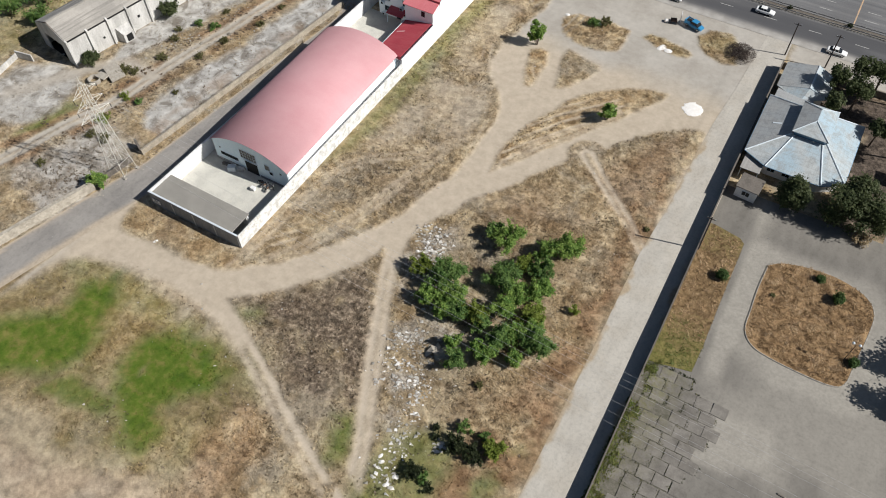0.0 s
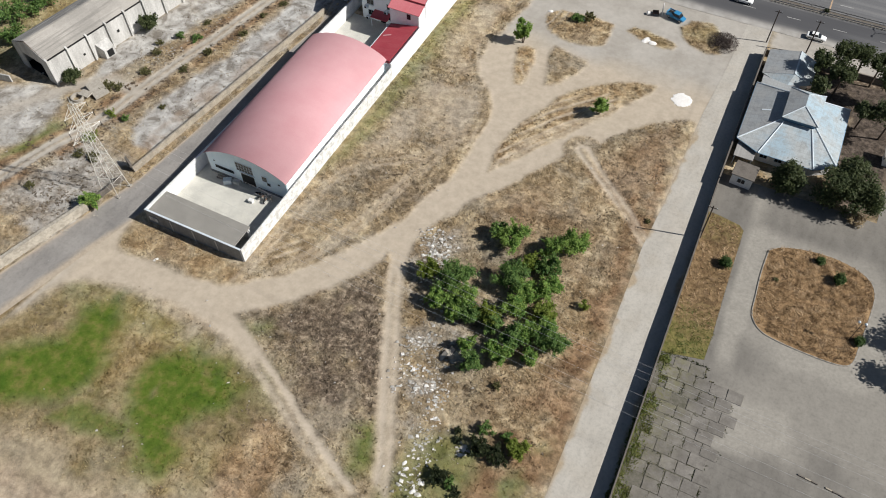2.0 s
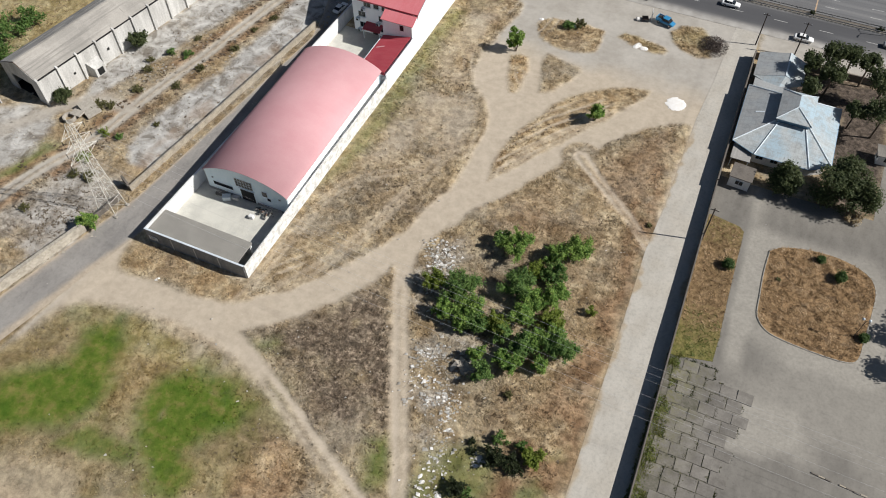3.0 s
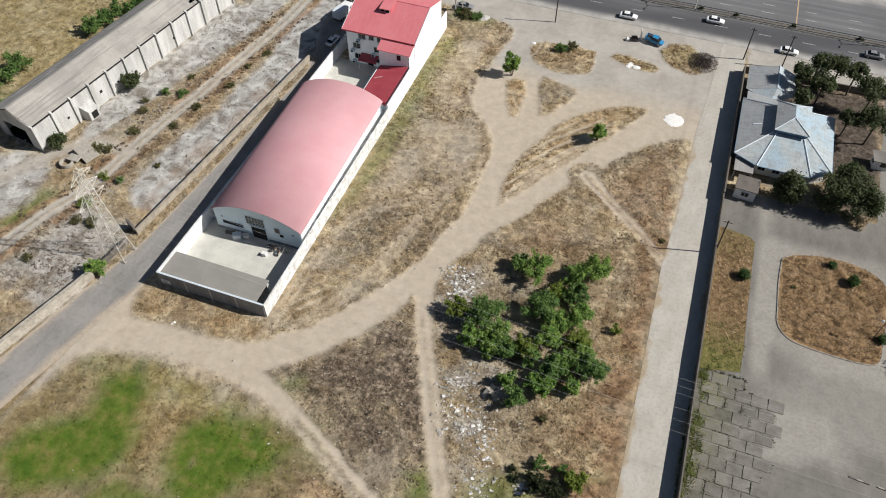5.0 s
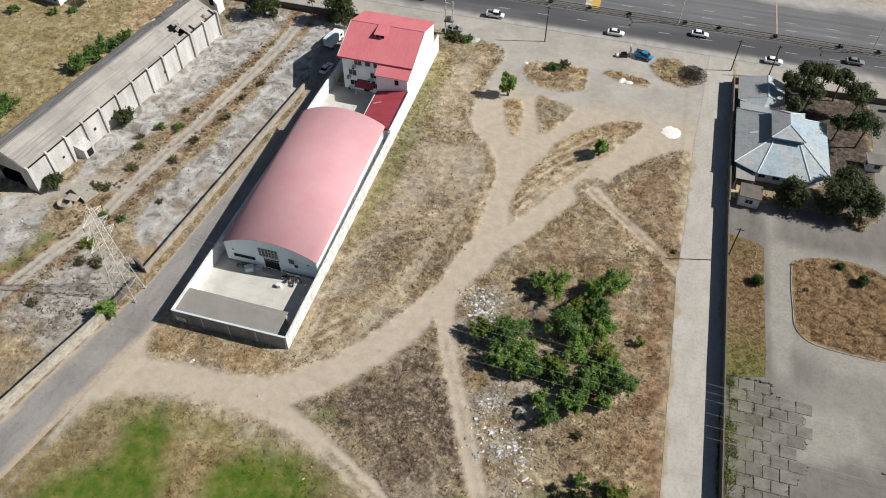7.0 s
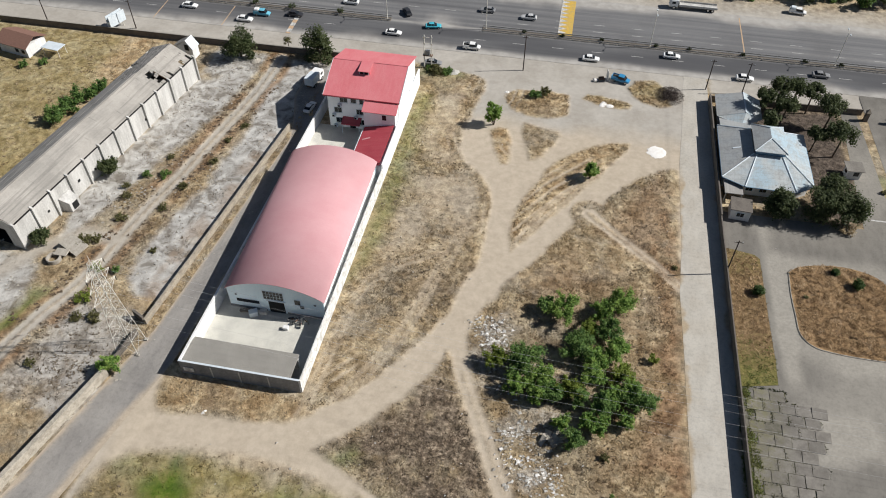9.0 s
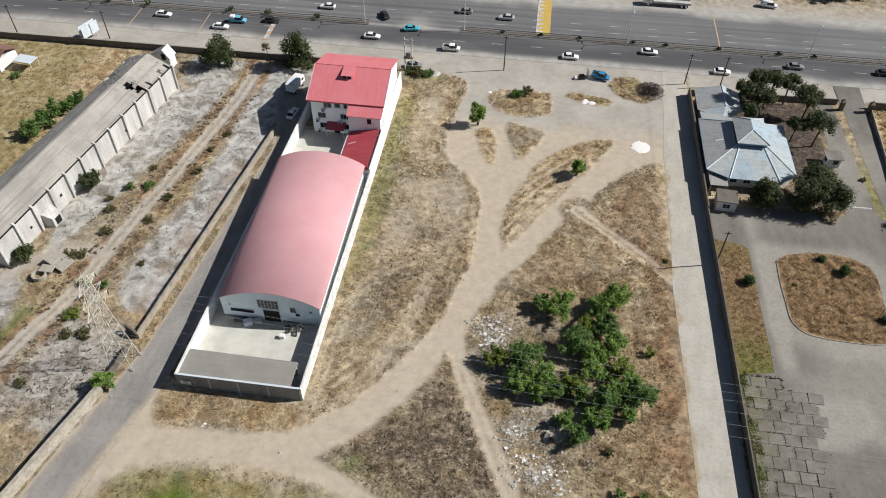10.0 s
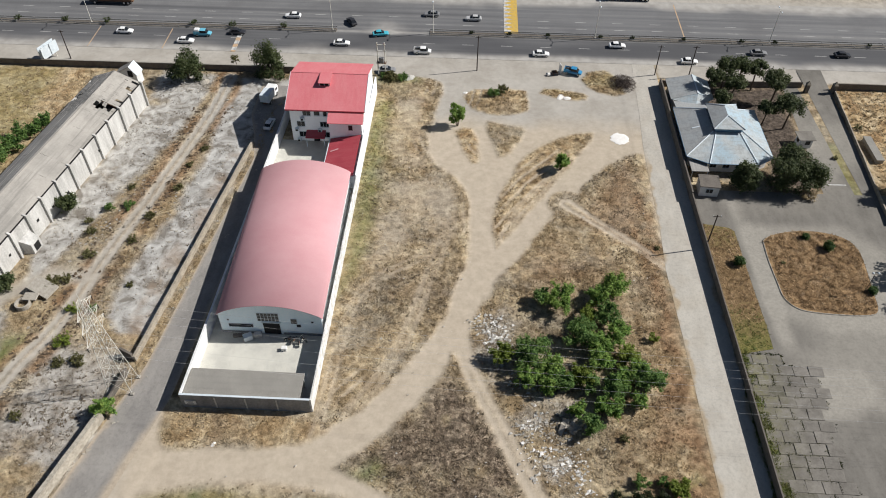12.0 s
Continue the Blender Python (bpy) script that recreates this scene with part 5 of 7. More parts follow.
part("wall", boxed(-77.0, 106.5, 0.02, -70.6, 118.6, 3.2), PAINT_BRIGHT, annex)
part("roof", sheet([(-77.6, 106.1, 3.25), (-70.9, 106.1, 4.6), (-70.75, 118.8, 4.6), (-77.5, 118.8, 3.25)], 0.12), CRIMSON, annex)
part("end_board", slab_poly([(-77.6, 106.04), (-70.9, 106.04), (-70.9, 106.1), (-77.6, 106.1)], [2.9, 3.9, 3.9, 2.9], [3.25, 4.62, 4.62, 3.25]), CRIMSON, annex)
part("gutter", boxed(-77.75, 106.1, 3.12, -77.6, 118.8, 3.26, 0.02), CAP_WHITE, annex)
part("roof_patch", sheet([(-76.9, 113.9, 3.46), (-75.2, 114.5, 3.80), (-75.2, 114.9, 3.80), (-76.9, 114.3, 3.46)], 0.03), PINK_ROOF, annex)

# ---------------------------------------------------------------- derelict warehouse
WA = math.degrees(math.atan2(59.8, 10.4)) - 90
ware = thing("derelict_warehouse", "long derelict whitewashed warehouse with a broken grey sheet roof", "warehouse", (-133.8, 73.3, 0), WA)
WL, WW, WE, WR = 60.8, 11.6, 6.3, 8.6
BAYS = 12
for i in range(BAYS):
    y0, y1 = i * WL / BAYS, (i + 1) * WL / BAYS
    part("wall_panel", boxed(-0.22, y0 + 0.2, -0.1, -0.02, y1 - 0.2, WE - 0.45, 0.01), PAINT_OLD, ware)
    # Black strip painted in as the shade line below the eave.
    part("roof_shadow_gap", boxed(-0.3, y0 + 0.3, WE - 0.44, -0.1, y1 - 0.3, WE - 0.12), VOID, ware)
for i in range(BAYS + 1):
    y = i * WL / BAYS
    part("pilaster", slab_poly([(-0.3, y - 0.19), (0.42, y - 0.19), (0.42, y + 0.19), (-0.3, y + 0.19)], -0.1, [WE + 0.3, WE + 0.05, WE + 0.05, WE + 0.3]), PAINT_OLD, ware)
part("wall_panel", boxed(-WW, 0.1, -0.1, -WW + 0.25, WL - 0.1, WE - 0.1), PAINT_OLD, ware)
HOLES = ((-3.1, 49.2, 1.5, 1.0), (-1.5, 49.5, 1.2, 1.3), (-3.6, 50.4, 0.7, 0.5), (-2.4, 59.1, 0.45, 0.35), (-1.1, 57.4, 0.6, 0.6), (-0.9, 59.9, 0.5, 0.6), (-0.9, 52.6, 0.6, 0.5), (-0.5, 61.9, 0.9, 0.8), (-10.9, 51.4, 0.9, 0.9), (-10.2, 52.8, 0.5, 0.5), (-11.2, 58.6, 0.6, 0.7))


def roof_strip(bay, side, j, rows, cols):
    """The sheets of one share of a bay's roof; where the roof has caved in, sheets are missing or hang askew."""
    r = random.Random(bay * 40 + j * 2 + side)
    ya, yb = bay * WL / BAYS, (bay + 1) * WL / BAYS
    xa, xb = ((-0.12, -WW / 2 + 0.06), (-WW + 0.1, -WW / 2 - 0.06))[side]
    # East slope gets the paler sheets, west slope the darker.
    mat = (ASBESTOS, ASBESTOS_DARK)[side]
    u0, u1 = j / rows, (j + 1) / rows
    for k in range(cols):
        y0, y1 = ya + (yb - ya) * k / cols + 0.015, ya + (yb - ya) * (k + 1) / cols + 0.03
        p0, p1 = (xa + (xb - xa) * u0, WE + (WR - WE) * u0), (xa + (xb - xa) * u1, WE + (WR - WE) * u1 + 0.03)
        lift, slip = r.uniform(-0.025, 0.025), 0.0
        f = min(math.hypot(((p0[0] + p1[0]) / 2 - hx) / rx, ((y0 + y1) / 2 - hy) / ry) for hx, hy, rx, ry in HOLES) + r.uniform(-0.18, 0.18)
        if f < 1.0:
            if r.random() < 0.86:
                continue
            slip = r.uniform(0.15, 0.4)
        elif f < 1.3:
            y1 -= r.uniform(0.0, 0.3) * (y1 - y0)
            slip = r.uniform(0.0, 0.08)
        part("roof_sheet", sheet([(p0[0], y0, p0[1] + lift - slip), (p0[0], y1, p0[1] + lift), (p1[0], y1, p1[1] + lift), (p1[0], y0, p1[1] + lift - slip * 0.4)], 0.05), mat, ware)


for i in range(BAYS):
    for side in (0, 1):
        fine = i > 8
        for j in range(8 if fine else 4):
            roof_strip(i, side, j, 8 if fine else 4, 9 if fine else 1)
part("ridge_cap", boxed(-WW / 2 - 0.3, 0, WR + 0.02, -WW / 2 + 0.3, WL * 0.78, WR + 0.12, 0.03), ASBESTOS, ware)
for i in range(BAYS + 1):
    y = i * WL / BAYS
    bm = bmesh.new()
    rod(bm, (-0.2, y, WE - 0.15), (-WW / 2, y, WR - 0.12), 0.09, None, 4)
    rod(bm, (-WW + 0.2, y, WE - 0.15), (-WW / 2, y, WR - 0.12), 0.09, None, 4)
    part("rafter", bm, RUST, ware)
for y, lab in ((0.0, "front"), (WL, "rear")):
    for x0, x1 in ((-WW, -WW + 2.6), (-2.4, -0.22)):
        part("gable_wall", slab_poly([(x0, y - 0.12), (x1, y - 0.12), (x1, y + 0.12), (x0, y + 0.12)], -0.1, [WE + (WR - WE) * (1 - abs(v + WW / 2) / (WW / 2)) - 0.15 for v in (x0, x1, x1, x0)]), PAINT_OLD, ware)
    part("gable_wall", slab_poly([(-WW + 2.6, y - 0.12), (-WW / 2, y - 0.12), (-WW / 2, y + 0.12), (-WW + 2.6, y + 0.12)], 4.4, [WE + (WR - WE) * 2.6 / (WW / 2) - 0.15, WR - 0.15, WR - 0.15, WE + (WR - WE) * 2.6 / (WW / 2) - 0.15]), PAINT_OLD, ware)
    part("gable_wall", slab_poly([(-WW / 2, y - 0.12), (-2.4, y - 0.12), (-2.4, y + 0.12), (-WW / 2, y + 0.12)], 4.4, [WR - 0.15, WE + (WR - WE) * 2.4 / (WW / 2) - 0.15, WE + (WR - WE) * 2.4 / (WW / 2) - 0.15, WR - 0.15]), PAINT_OLD, ware)
# Black floor puts the unlit inside into colour, seen through the holes.
part("floor_slab", boxed(-WW + 0.3, 0.2, -0.1, -0.3, WL - 0.2, 0.04), VOID, ware)
for y, z, s in ((13.0, 1.6, 1.1), (17.5, 2.9, 0.6), (8.2, 2.6, 0.5), (27.4, 1.4, 0.7), (40.3, 2.4, 0.6), (22.3, 2.2, 0.5)):
    part("hatch", boxed(-0.06, y - s / 2, z - s / 2, 0.06, y + s / 2, z + s / 2, 0.01), VOID, ware)
loading = thing("loading_porch", "crumbling white porch with a dark doorway on the warehouse wall", "porch", (-133.8, 73.3, 0), WA)
part("block", slab_poly([(0.06, 11.2), (2.0, 11.6), (2.0, 14.2), (0.06, 14.4)], -0.1, [3.2, 2.2, 2.2, 3.2]), PAINT_OLD, loading)
part("doorway", boxed(1.96, 12.2, 0.1, 2.04, 13.7, 1.8), VOID, loading)
ramp = thing("low_white_wall", "low white slab wall beside the warehouse front", "wall", (-147.5, 68.8, 0), 10, kind="structure")
part("slab", boxed(0, 0, -0.1, 4.4, 0.3, 1.7, 0.03), PAINT_OLD, ramp)
part("slab", boxed(0, -6, -0.1, 0.3, 0, 1.2, 0.03), PAINT_OLD, ramp)

gab = thing("white_kiosk", "small white gabled hut with a grey sheet roof behind the warehouse", "hut", (-129.8, 142.6, 0), -8)
part("wall", slab_poly([(-2.4, -1.3), (2.2, -1.3), (2.2, 1.3), (-2.4, 1.3)], -0.1, 3.0), PAINT_WHITE, gab)
part("roof", sheet([(-3.4, -1.5, 2.7), (-3.4, 1.5, 2.7), (0.8, 1.5, 5.2), (0.8, -1.5, 5.2)], 0.12), ASBESTOS, gab)
part("roof", sheet([(2.5, -1.5, 2.9), (2.5, 1.5, 2.9), (0.803, 1.5, 5.2), (0.803, -1.5, 5.2)], 0.12), CAP_WHITE, gab)
part("gable_wall", slab_poly([(-2.2, -1.3), (0.8, -1.3), (0.8, -1.05), (-2.2, -1.05)], 3.0, [3.05, 5.0, 5.0, 3.05]), PAINT_WHITE, gab)
part("gable_wall", slab_poly([(0.803, -1.3), (2.2, -1.3), (2.2, -1.05), (0.803, -1.05)], 3.0, [5.0, 3.05, 3.05, 5.0]), PAINT_WHITE, gab)
part("doorway", boxed(0.1, -1.36, 2.3, 1.3, -1.29, 3.9), VOID, gab)

cot = thing("cottage", "small white cottage with a brown pitched roof", "house", (-172.5, 137.5, 0), -12)
part("wall", boxed(-4.5, -3.2, -0.1, 4.5, 3.2, 2.9), PAINT_WHITE, cot)
croof = plain("brown_roof", (0.22, 0.12, 0.09), 0.8)
part("roof", sheet([(-5, -3.8, 2.85), (5, -3.8, 2.85), (5, 0, 4.6), (-5, 0, 4.6)], 0.12), croof, cot)
part("roof", sheet([(5, 3.8, 2.85), (-5, 3.8, 2.85), (-5, 0.003, 4.6), (5, 0.003, 4.6)], 0.12), croof, cot)
for x in (1.2, 3.2):
    part("window", boxed(x - 0.5, -3.26, 1.0, x + 0.5, -3.19, 2.0), GLASS, cot)
shed = thing("open_shed", "flat pale carport beside the cottage", "carport", (-163.2, 136.5, 0), -8)
part("roof", boxed(-2.5, -1.6, 2.3, 2.5, 1.6, 2.42, 0.02), CAP_WHITE, shed)
for x in (-2.3, 2.2):
    for y in (-1.4, 1.3):
        part("post", boxed(x, y, 0, x + 0.1, y + 0.1, 2.3), STEEL, shed)
board = thing("billboard", "pale double billboard seen edge-on at the highway verge", "billboard", (-153.5, 151.2, 0), 70)
for s in (-1, 1):
    part("panel", sheet([(-2.6, 0.5 * s, 4.4), (2.6, 0.5 * s, 4.4), (2.6, 0.62 * s, 4.4), (-2.6, 0.62 * s, 4.4)], 3.0), CAP_WHITE, board)
for x in (-1.8, 1.8):
    bm = bmesh.new()
    rod(bm, (x, 0, -0.1), (x, 0, 4.2), 0.12)
    part("post", bm, STEEL, board)
tank = thing("concrete_well", "round broken concrete well with a fallen lid", "well", (-126.6, 71.6, 0))
bm = bmesh.new()
n = 20
rings = [[bm.verts.new((r * math.cos(2 * math.pi * i / n), r * math.sin(2 * math.pi * i / n), z)) for i in range(n)] for r, z in ((1.35, -0.1), (1.35, 0.9), (1.1, 0.9), (1.1, 0.0))]
for a, b in zip(rings, rings[1:]):
    for i in range(n):
        bm.faces.new((a[i], a[(i + 1) % n], b[(i + 1) % n], b[i]))
part("ring", bm, STONE, tank)
part("lid", boxed(-0.4, 0.6, 0.7, 2.2, 2.4, 0.95, 0.05), STONE, tank)
blk = thing("concrete_ruin", "collapsed grey concrete shelter beside the yard road", "ruin", (-124.4, 75.2, 0), -20)
part("slab", slab_poly([(-2.4, -1.3), (2.2, -1.6), (2.4, 1.5), (-2.0, 1.7)], [0.9, 0.2, 0.5, 1.2], [1.3, 0.6, 0.9, 1.6]), STONE, blk)
part("prop", boxed(-1.8, -0.9, -0.1, -1.3, 1.2, 1.05, 0.03), STONE, blk)
part("prop", boxed(1.2, -0.9, -0.1, 1.6, 1.0, 0.4, 0.03), STONE, blk)

# ---------------------------------------------------------------- blue-roofed office
office = thing("blue_roofed_office", "low white office with a weathered blue-grey hipped roof", "office")
EAVE = [(-0.2, 117.2), (4.3, 114.9), (14.6, 114.9), (18.4, 117.4), (18.4, 134.6), (-0.2, 134.8)]
TOPP = [(6.4, 124.0), (6.9, 123.6), (12.2, 123.6), (12.9, 124.2), (12.9, 132.4), (6.4, 132.4)]
EZ, TZ = 3.15, 4.9
part("wall", slab_poly([(0.5, 118.0), (4.6, 116.2), (14.2, 116.2), (17.6, 118.2), (17.6, 133.8), (0.5, 133.8)], -0.1, EZ - 0.05), PAINT_WHITE, office)
for i in range(6):
    j = (i + 1) % 6
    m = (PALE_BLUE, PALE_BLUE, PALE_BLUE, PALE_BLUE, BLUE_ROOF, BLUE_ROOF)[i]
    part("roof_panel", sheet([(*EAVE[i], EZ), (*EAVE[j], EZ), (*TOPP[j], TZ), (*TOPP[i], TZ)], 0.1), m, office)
    bm = bmesh.new()
    rod(bm, (*EAVE[i], EZ + 0.03), (*TOPP[i], TZ + 0.03), 0.14, None, 6)
    part("hip_cap", bm, CAP_WHITE, office)
    bm = bmesh.new()
    rod(bm, (*EAVE[i], EZ - 0.08), (*EAVE[j], EZ - 0.08), 0.09, None, 6)
    part("gutter", bm, BLUE_TRIM, office)
cup = part("lantern", boxed(6.7, 123.9, TZ - 0.15, 12.6, 132.2, 6.1), BLUE_TRIM, office, "blue boarded raised roof lantern")
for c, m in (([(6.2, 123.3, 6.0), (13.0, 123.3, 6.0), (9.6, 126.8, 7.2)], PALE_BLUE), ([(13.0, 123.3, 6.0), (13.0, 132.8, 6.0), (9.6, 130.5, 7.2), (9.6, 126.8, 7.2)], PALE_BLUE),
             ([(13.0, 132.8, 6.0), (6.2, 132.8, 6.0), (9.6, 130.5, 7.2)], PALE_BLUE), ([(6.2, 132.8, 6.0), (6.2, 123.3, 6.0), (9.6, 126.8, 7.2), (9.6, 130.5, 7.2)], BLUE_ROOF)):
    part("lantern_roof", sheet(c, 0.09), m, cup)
for a, b in (((6.2, 123.3), (9.6, 126.8)), ((13.0, 123.3), (9.6, 126.8)), ((6.2, 132.8), (9.6, 130.5)), ((13.0, 132.8), (9.6, 130.5))):
    bm = bmesh.new()
    rod(bm, (*a, 6.05), (*b, 7.23), 0.1, None, 6)
    part("hip_cap", bm, CAP_WHITE, cup)
part("roof_sheet_patch", sheet([(2.4, 126.0, 3.92), (4.0, 126.2, 4.32), (4.0, 126.6, 4.32), (2.4, 126.4, 3.92)], 0.03), CAP_WHITE, office)
for x in (5.6, 8.4, 11.2):
    w = part("window", boxed(x - 0.7, 116.12, 1.1, x + 0.7, 116.19, 2.4, 0.01), BLUE_TRIM, office)
    for s in (-1, 1):
        part("pane", boxed(x + 0.33 * s - 0.29, 116.08, 1.18, x + 0.33 * s + 0.29, 116.118, 2.32), GLASS, w)
awn = part("entrance_canopy", boxed(0.3, 113.0, 2.35, 4.0, 117.0, 2.5, 0.02), ASBESTOS_DARK, office, "flat dark grey entrance canopy")
for x in (0.5, 3.7):
    part("post", boxed(x, 113.1, 0, x + 0.12, 113.22, 2.35), CAP_WHITE, awn)

back = thing("back_annex", "small annex with a grey and pale blue gabled roof", "annex")
part("wall", boxed(0.8, 139.6, -0.1, 9.4, 146.6, 2.65), PAINT_WHITE, back)
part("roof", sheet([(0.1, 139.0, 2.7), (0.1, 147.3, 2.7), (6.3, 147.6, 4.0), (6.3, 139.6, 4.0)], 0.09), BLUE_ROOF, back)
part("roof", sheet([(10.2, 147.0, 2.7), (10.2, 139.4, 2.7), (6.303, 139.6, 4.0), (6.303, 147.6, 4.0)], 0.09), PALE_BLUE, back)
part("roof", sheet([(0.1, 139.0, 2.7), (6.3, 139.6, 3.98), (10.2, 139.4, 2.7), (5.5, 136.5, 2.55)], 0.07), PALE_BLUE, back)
part("ridge_cap", boxed(6.15, 139.6, 4.0, 6.45, 147.6, 4.07, 0.02), CAP_WHITE, back)
part("pane", boxed(2.2, 139.52, 1.0, 3.4, 139.6, 2.1), GLASS, back)
link = thing("covered_passage", "low grey sheet roof linking annex and office", "passage")
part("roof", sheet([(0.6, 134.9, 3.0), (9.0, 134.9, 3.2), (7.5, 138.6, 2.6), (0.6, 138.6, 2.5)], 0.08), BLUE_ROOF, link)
for x in (0.8, 7.2):
    part("post", boxed(x, 138.0, -0.1, x + 0.12, 138.12, 2.5), CAP_WHITE, link)

hut = thing("guard_hut", "white guard hut with a flat dark roof", "hut", (1.3, 108.1, 0), -4)
part("wall", boxed(0, 0, -0.1, 3.9, 3.6, 2.45), PAINT_WHITE, hut)
part("roof", boxed(-0.2, -0.15, 2.453, 4.1, 3.9, 2.65, 0.03), DARK_WALL, hut)
w = part("window", boxed(1.2, -0.07, 0.9, 2.7, -0.01, 2.0, 0.01), CAP_WHITE, hut)
for x in (1.27, 1.99):
    part("pane", boxed(x, -0.1, 0.98, x + 0.64, -0.072, 1.92), GLASS, w)
kiosk = thing("gate_kiosk", "small grey gate kiosk beside the drive", "kiosk", (28.2, 126.6, 0), 3)
part("wall", boxed(-1.4, -1.2, -0.1, 1.4, 1.2, 2.3), PAINT_WHITE, kiosk)
part("roof", boxed(-1.9, -1.6, 2.303, 1.9, 1.9, 2.45, 0.03), SLAB, kiosk)
part("pane", boxed(-0.2, -1.25, 0.9, 0.9, -1.19, 1.9), GLASS, kiosk)
part("pane", boxed(-1.45, -0.6, 0.9, -1.39, 0.6, 1.9), GLASS, kiosk)
trough = thing("concrete_trough", "long low grey concrete trough beside the side road", "trough", (43.3, 125.0, 0), 1)
part("body", boxed(-0.8, -4.2, -0.1, 0.8, 4.2, 0.9, 0.04), STONE, trough)
part("rim", boxed(-0.9, -4.3, 0.903, 0.9, 4.3, 1.0, 0.02), FLAT_ROOF, trough)
stop = thing("stop_line", "faded white stop line across the drive", "road marking", (31.8, 113.1, -0.018), kind="structure")
part("bar", boxed(-1.9, -0.18, 0, 1.9, 0.18, 0.006), PAINT_LINE, stop)

# ---------------------------------------------------------------- forecourt: kerbs, islands, slabs
ISLAND = smooth_line([(11.6, 95.2), (13.6, 96.9), (18, 98.2), (23.4, 98.4), (28, 96.8), (29.8, 93.8), (29.7, 88.9), (29, 82.8), (28.4, 78.4), (26.5, 77.1), (22, 76.9), (17, 77.2), (13.8, 78), (11.9, 80.4), (11.6, 84.6), (11.4, 89.8), (11.6, 95.2)], 4)[:-1]
isl_ob = thing("planted_island", "rounded island of tall dry straw-coloured grass with a kerb", "traffic island", kind="structure")


def bed(pts, z, material):
    """A flat bed over a rounded outline."""
    bm = slab_poly(pts, -0.1, z)
    bmesh.ops.triangulate(bm, faces=[f for f in bm.faces if len(f.verts) > 4])
    return bm


HAY_BED = worn("straw_bed", (0.40, 0.265, 0.14), (0.19, 0.115, 0.055), 0.9, 0.97, 4, 0.6, amount=0.9)
part("soil", bed(ISLAND, 0.06, HAY_BED), HAY_BED, isl_ob)
for a, b in zip(ISLAND, ISLAND[1:] + ISLAND[:1]):
    d = Vector((b[0] - a[0], b[1] - a[1]))
    part("kerb_stone", mesh_of(boxed(0.015, -0.09, -0.1, d.length - 0.015, 0.09, 0.1, 0.02), "kerb_stone", KERB), None, isl_ob).matrix_basis = pose(a[0], a[1], 0, 0, 0, math.degrees(math.atan2(d.y, d.x)))
VERGE = [(0.1, 67.2), (1.6, 67.4), (6.9, 68.6), (7.0, 74), (6.8, 80), (6.7, 88), (6.6, 97.6), (5.6, 98.6), (1.2, 99.4), (-0.35, 99.4)]
verge = thing("grass_verge", "strip of dry and green grass along the wall", "grass verge", kind="structure")
k = Mat("verge_soil", 0.97, 0.0, 0.1)
far = k.node("ShaderNodeSeparateXYZ")
k.link(k.coord(), far.inputs[0])
ends = k.ramp(k.math('DIVIDE', k.math('ADD', far.outputs[1], k.math('MULTIPLY', k.noise(0.7, 6, 0.75), 22.0)), 110.0), (0.72, 0.9), (0.82, 0.1), (0.93, 0.1), (0.99, 0.5))
k.colour(k.mix(ends, k.ramp(k.noise(1.1, 6, 0.7), (0.38, (0.13, 0.08, 0.043)), (0.62, (0.32, 0.215, 0.12))), k.ramp(k.noise(1.3, 5, 0.7), (0.4, (0.085, 0.1, 0.024)), (0.62, (0.22, 0.2, 0.07))))).bump(k.noise(3, 4), 0.7, 0.1)
part("soil", bed(VERGE, 0.03, k.m), k.m, verge)
for a, b in zip(VERGE[2:6], VERGE[3:7]):
    d = Vector((b[0] - a[0], b[1] - a[1]))
    for i in range(int(d.length / 1.6)):
        p = Vector(a) + d.normalized() * i * 1.6
        part("kerb_stone", mesh_of(boxed(0.015, -0.08, -0.1, 1.57, 0.08, 0.045, 0.02), "kerb_stone", SLAB), None, verge).matrix_basis = pose(p.x, p.y, 0, 0, 0, math.degrees(math.atan2(d.y, d.x)))
lampb = thing("garden_lamp", "slim garden lamp with twin white globes on the island", "street lamp", (27.2, 82.6, 0))
bm = bmesh.new()
rod(bm, (0, 0, 0), (0, 0, 5.0), 0.06, 0.045, 8)
part("pole", bm, POLE, lampb)
for s in (-1, 1):
    bm = bmesh.new()
    rod(bm, (0, 0, 4.9), (0.45 * s, 0, 5.15), 0.03)
    a = part("arm", bm, POLE, lampb)
    bm = bmesh.new()
    bmesh.ops.create_uvsphere(bm, u_segments=12, v_segments=8, radius=0.24, matrix=Matrix.Translation((0.5 * s, 0, 5.3)))
    part("globe", bm, CAP_WHITE, a, smooth=True)

slabs = thing("slab_paving", "lifting square concrete paving slabs with weeds in the joints", "paving", kind="structure")
rng = random.Random(11)
slab_meshes = []
for i in range(4):
    bm = boxed(-1.23, -1.02, -0.16, 1.23, 1.02, 0.03, 0.02)
    for v in bm.verts:
        v.co += Vector((rng.uniform(-0.05, 0.05), rng.uniform(-0.05, 0.05), 0))
    slab_meshes.append(mesh_of(bm, "paving_slab", SLAB))
EARTH = worn("dark_joint_earth", (0.17, 0.157, 0.13), (0.105, 0.10, 0.072), 1.1, 0.97, 6, 0.5, amount=0.9)
part("joint_earth", bed([(0.8, 33), (7.6, 33), (9.4, 46), (10.6, 52), (10.6, 64.0), (5.0, 65.4), (0.4, 65.4)], 0.015, EARTH), EARTH, slabs, "dark weedy earth under the slabs")
JOINTS = []
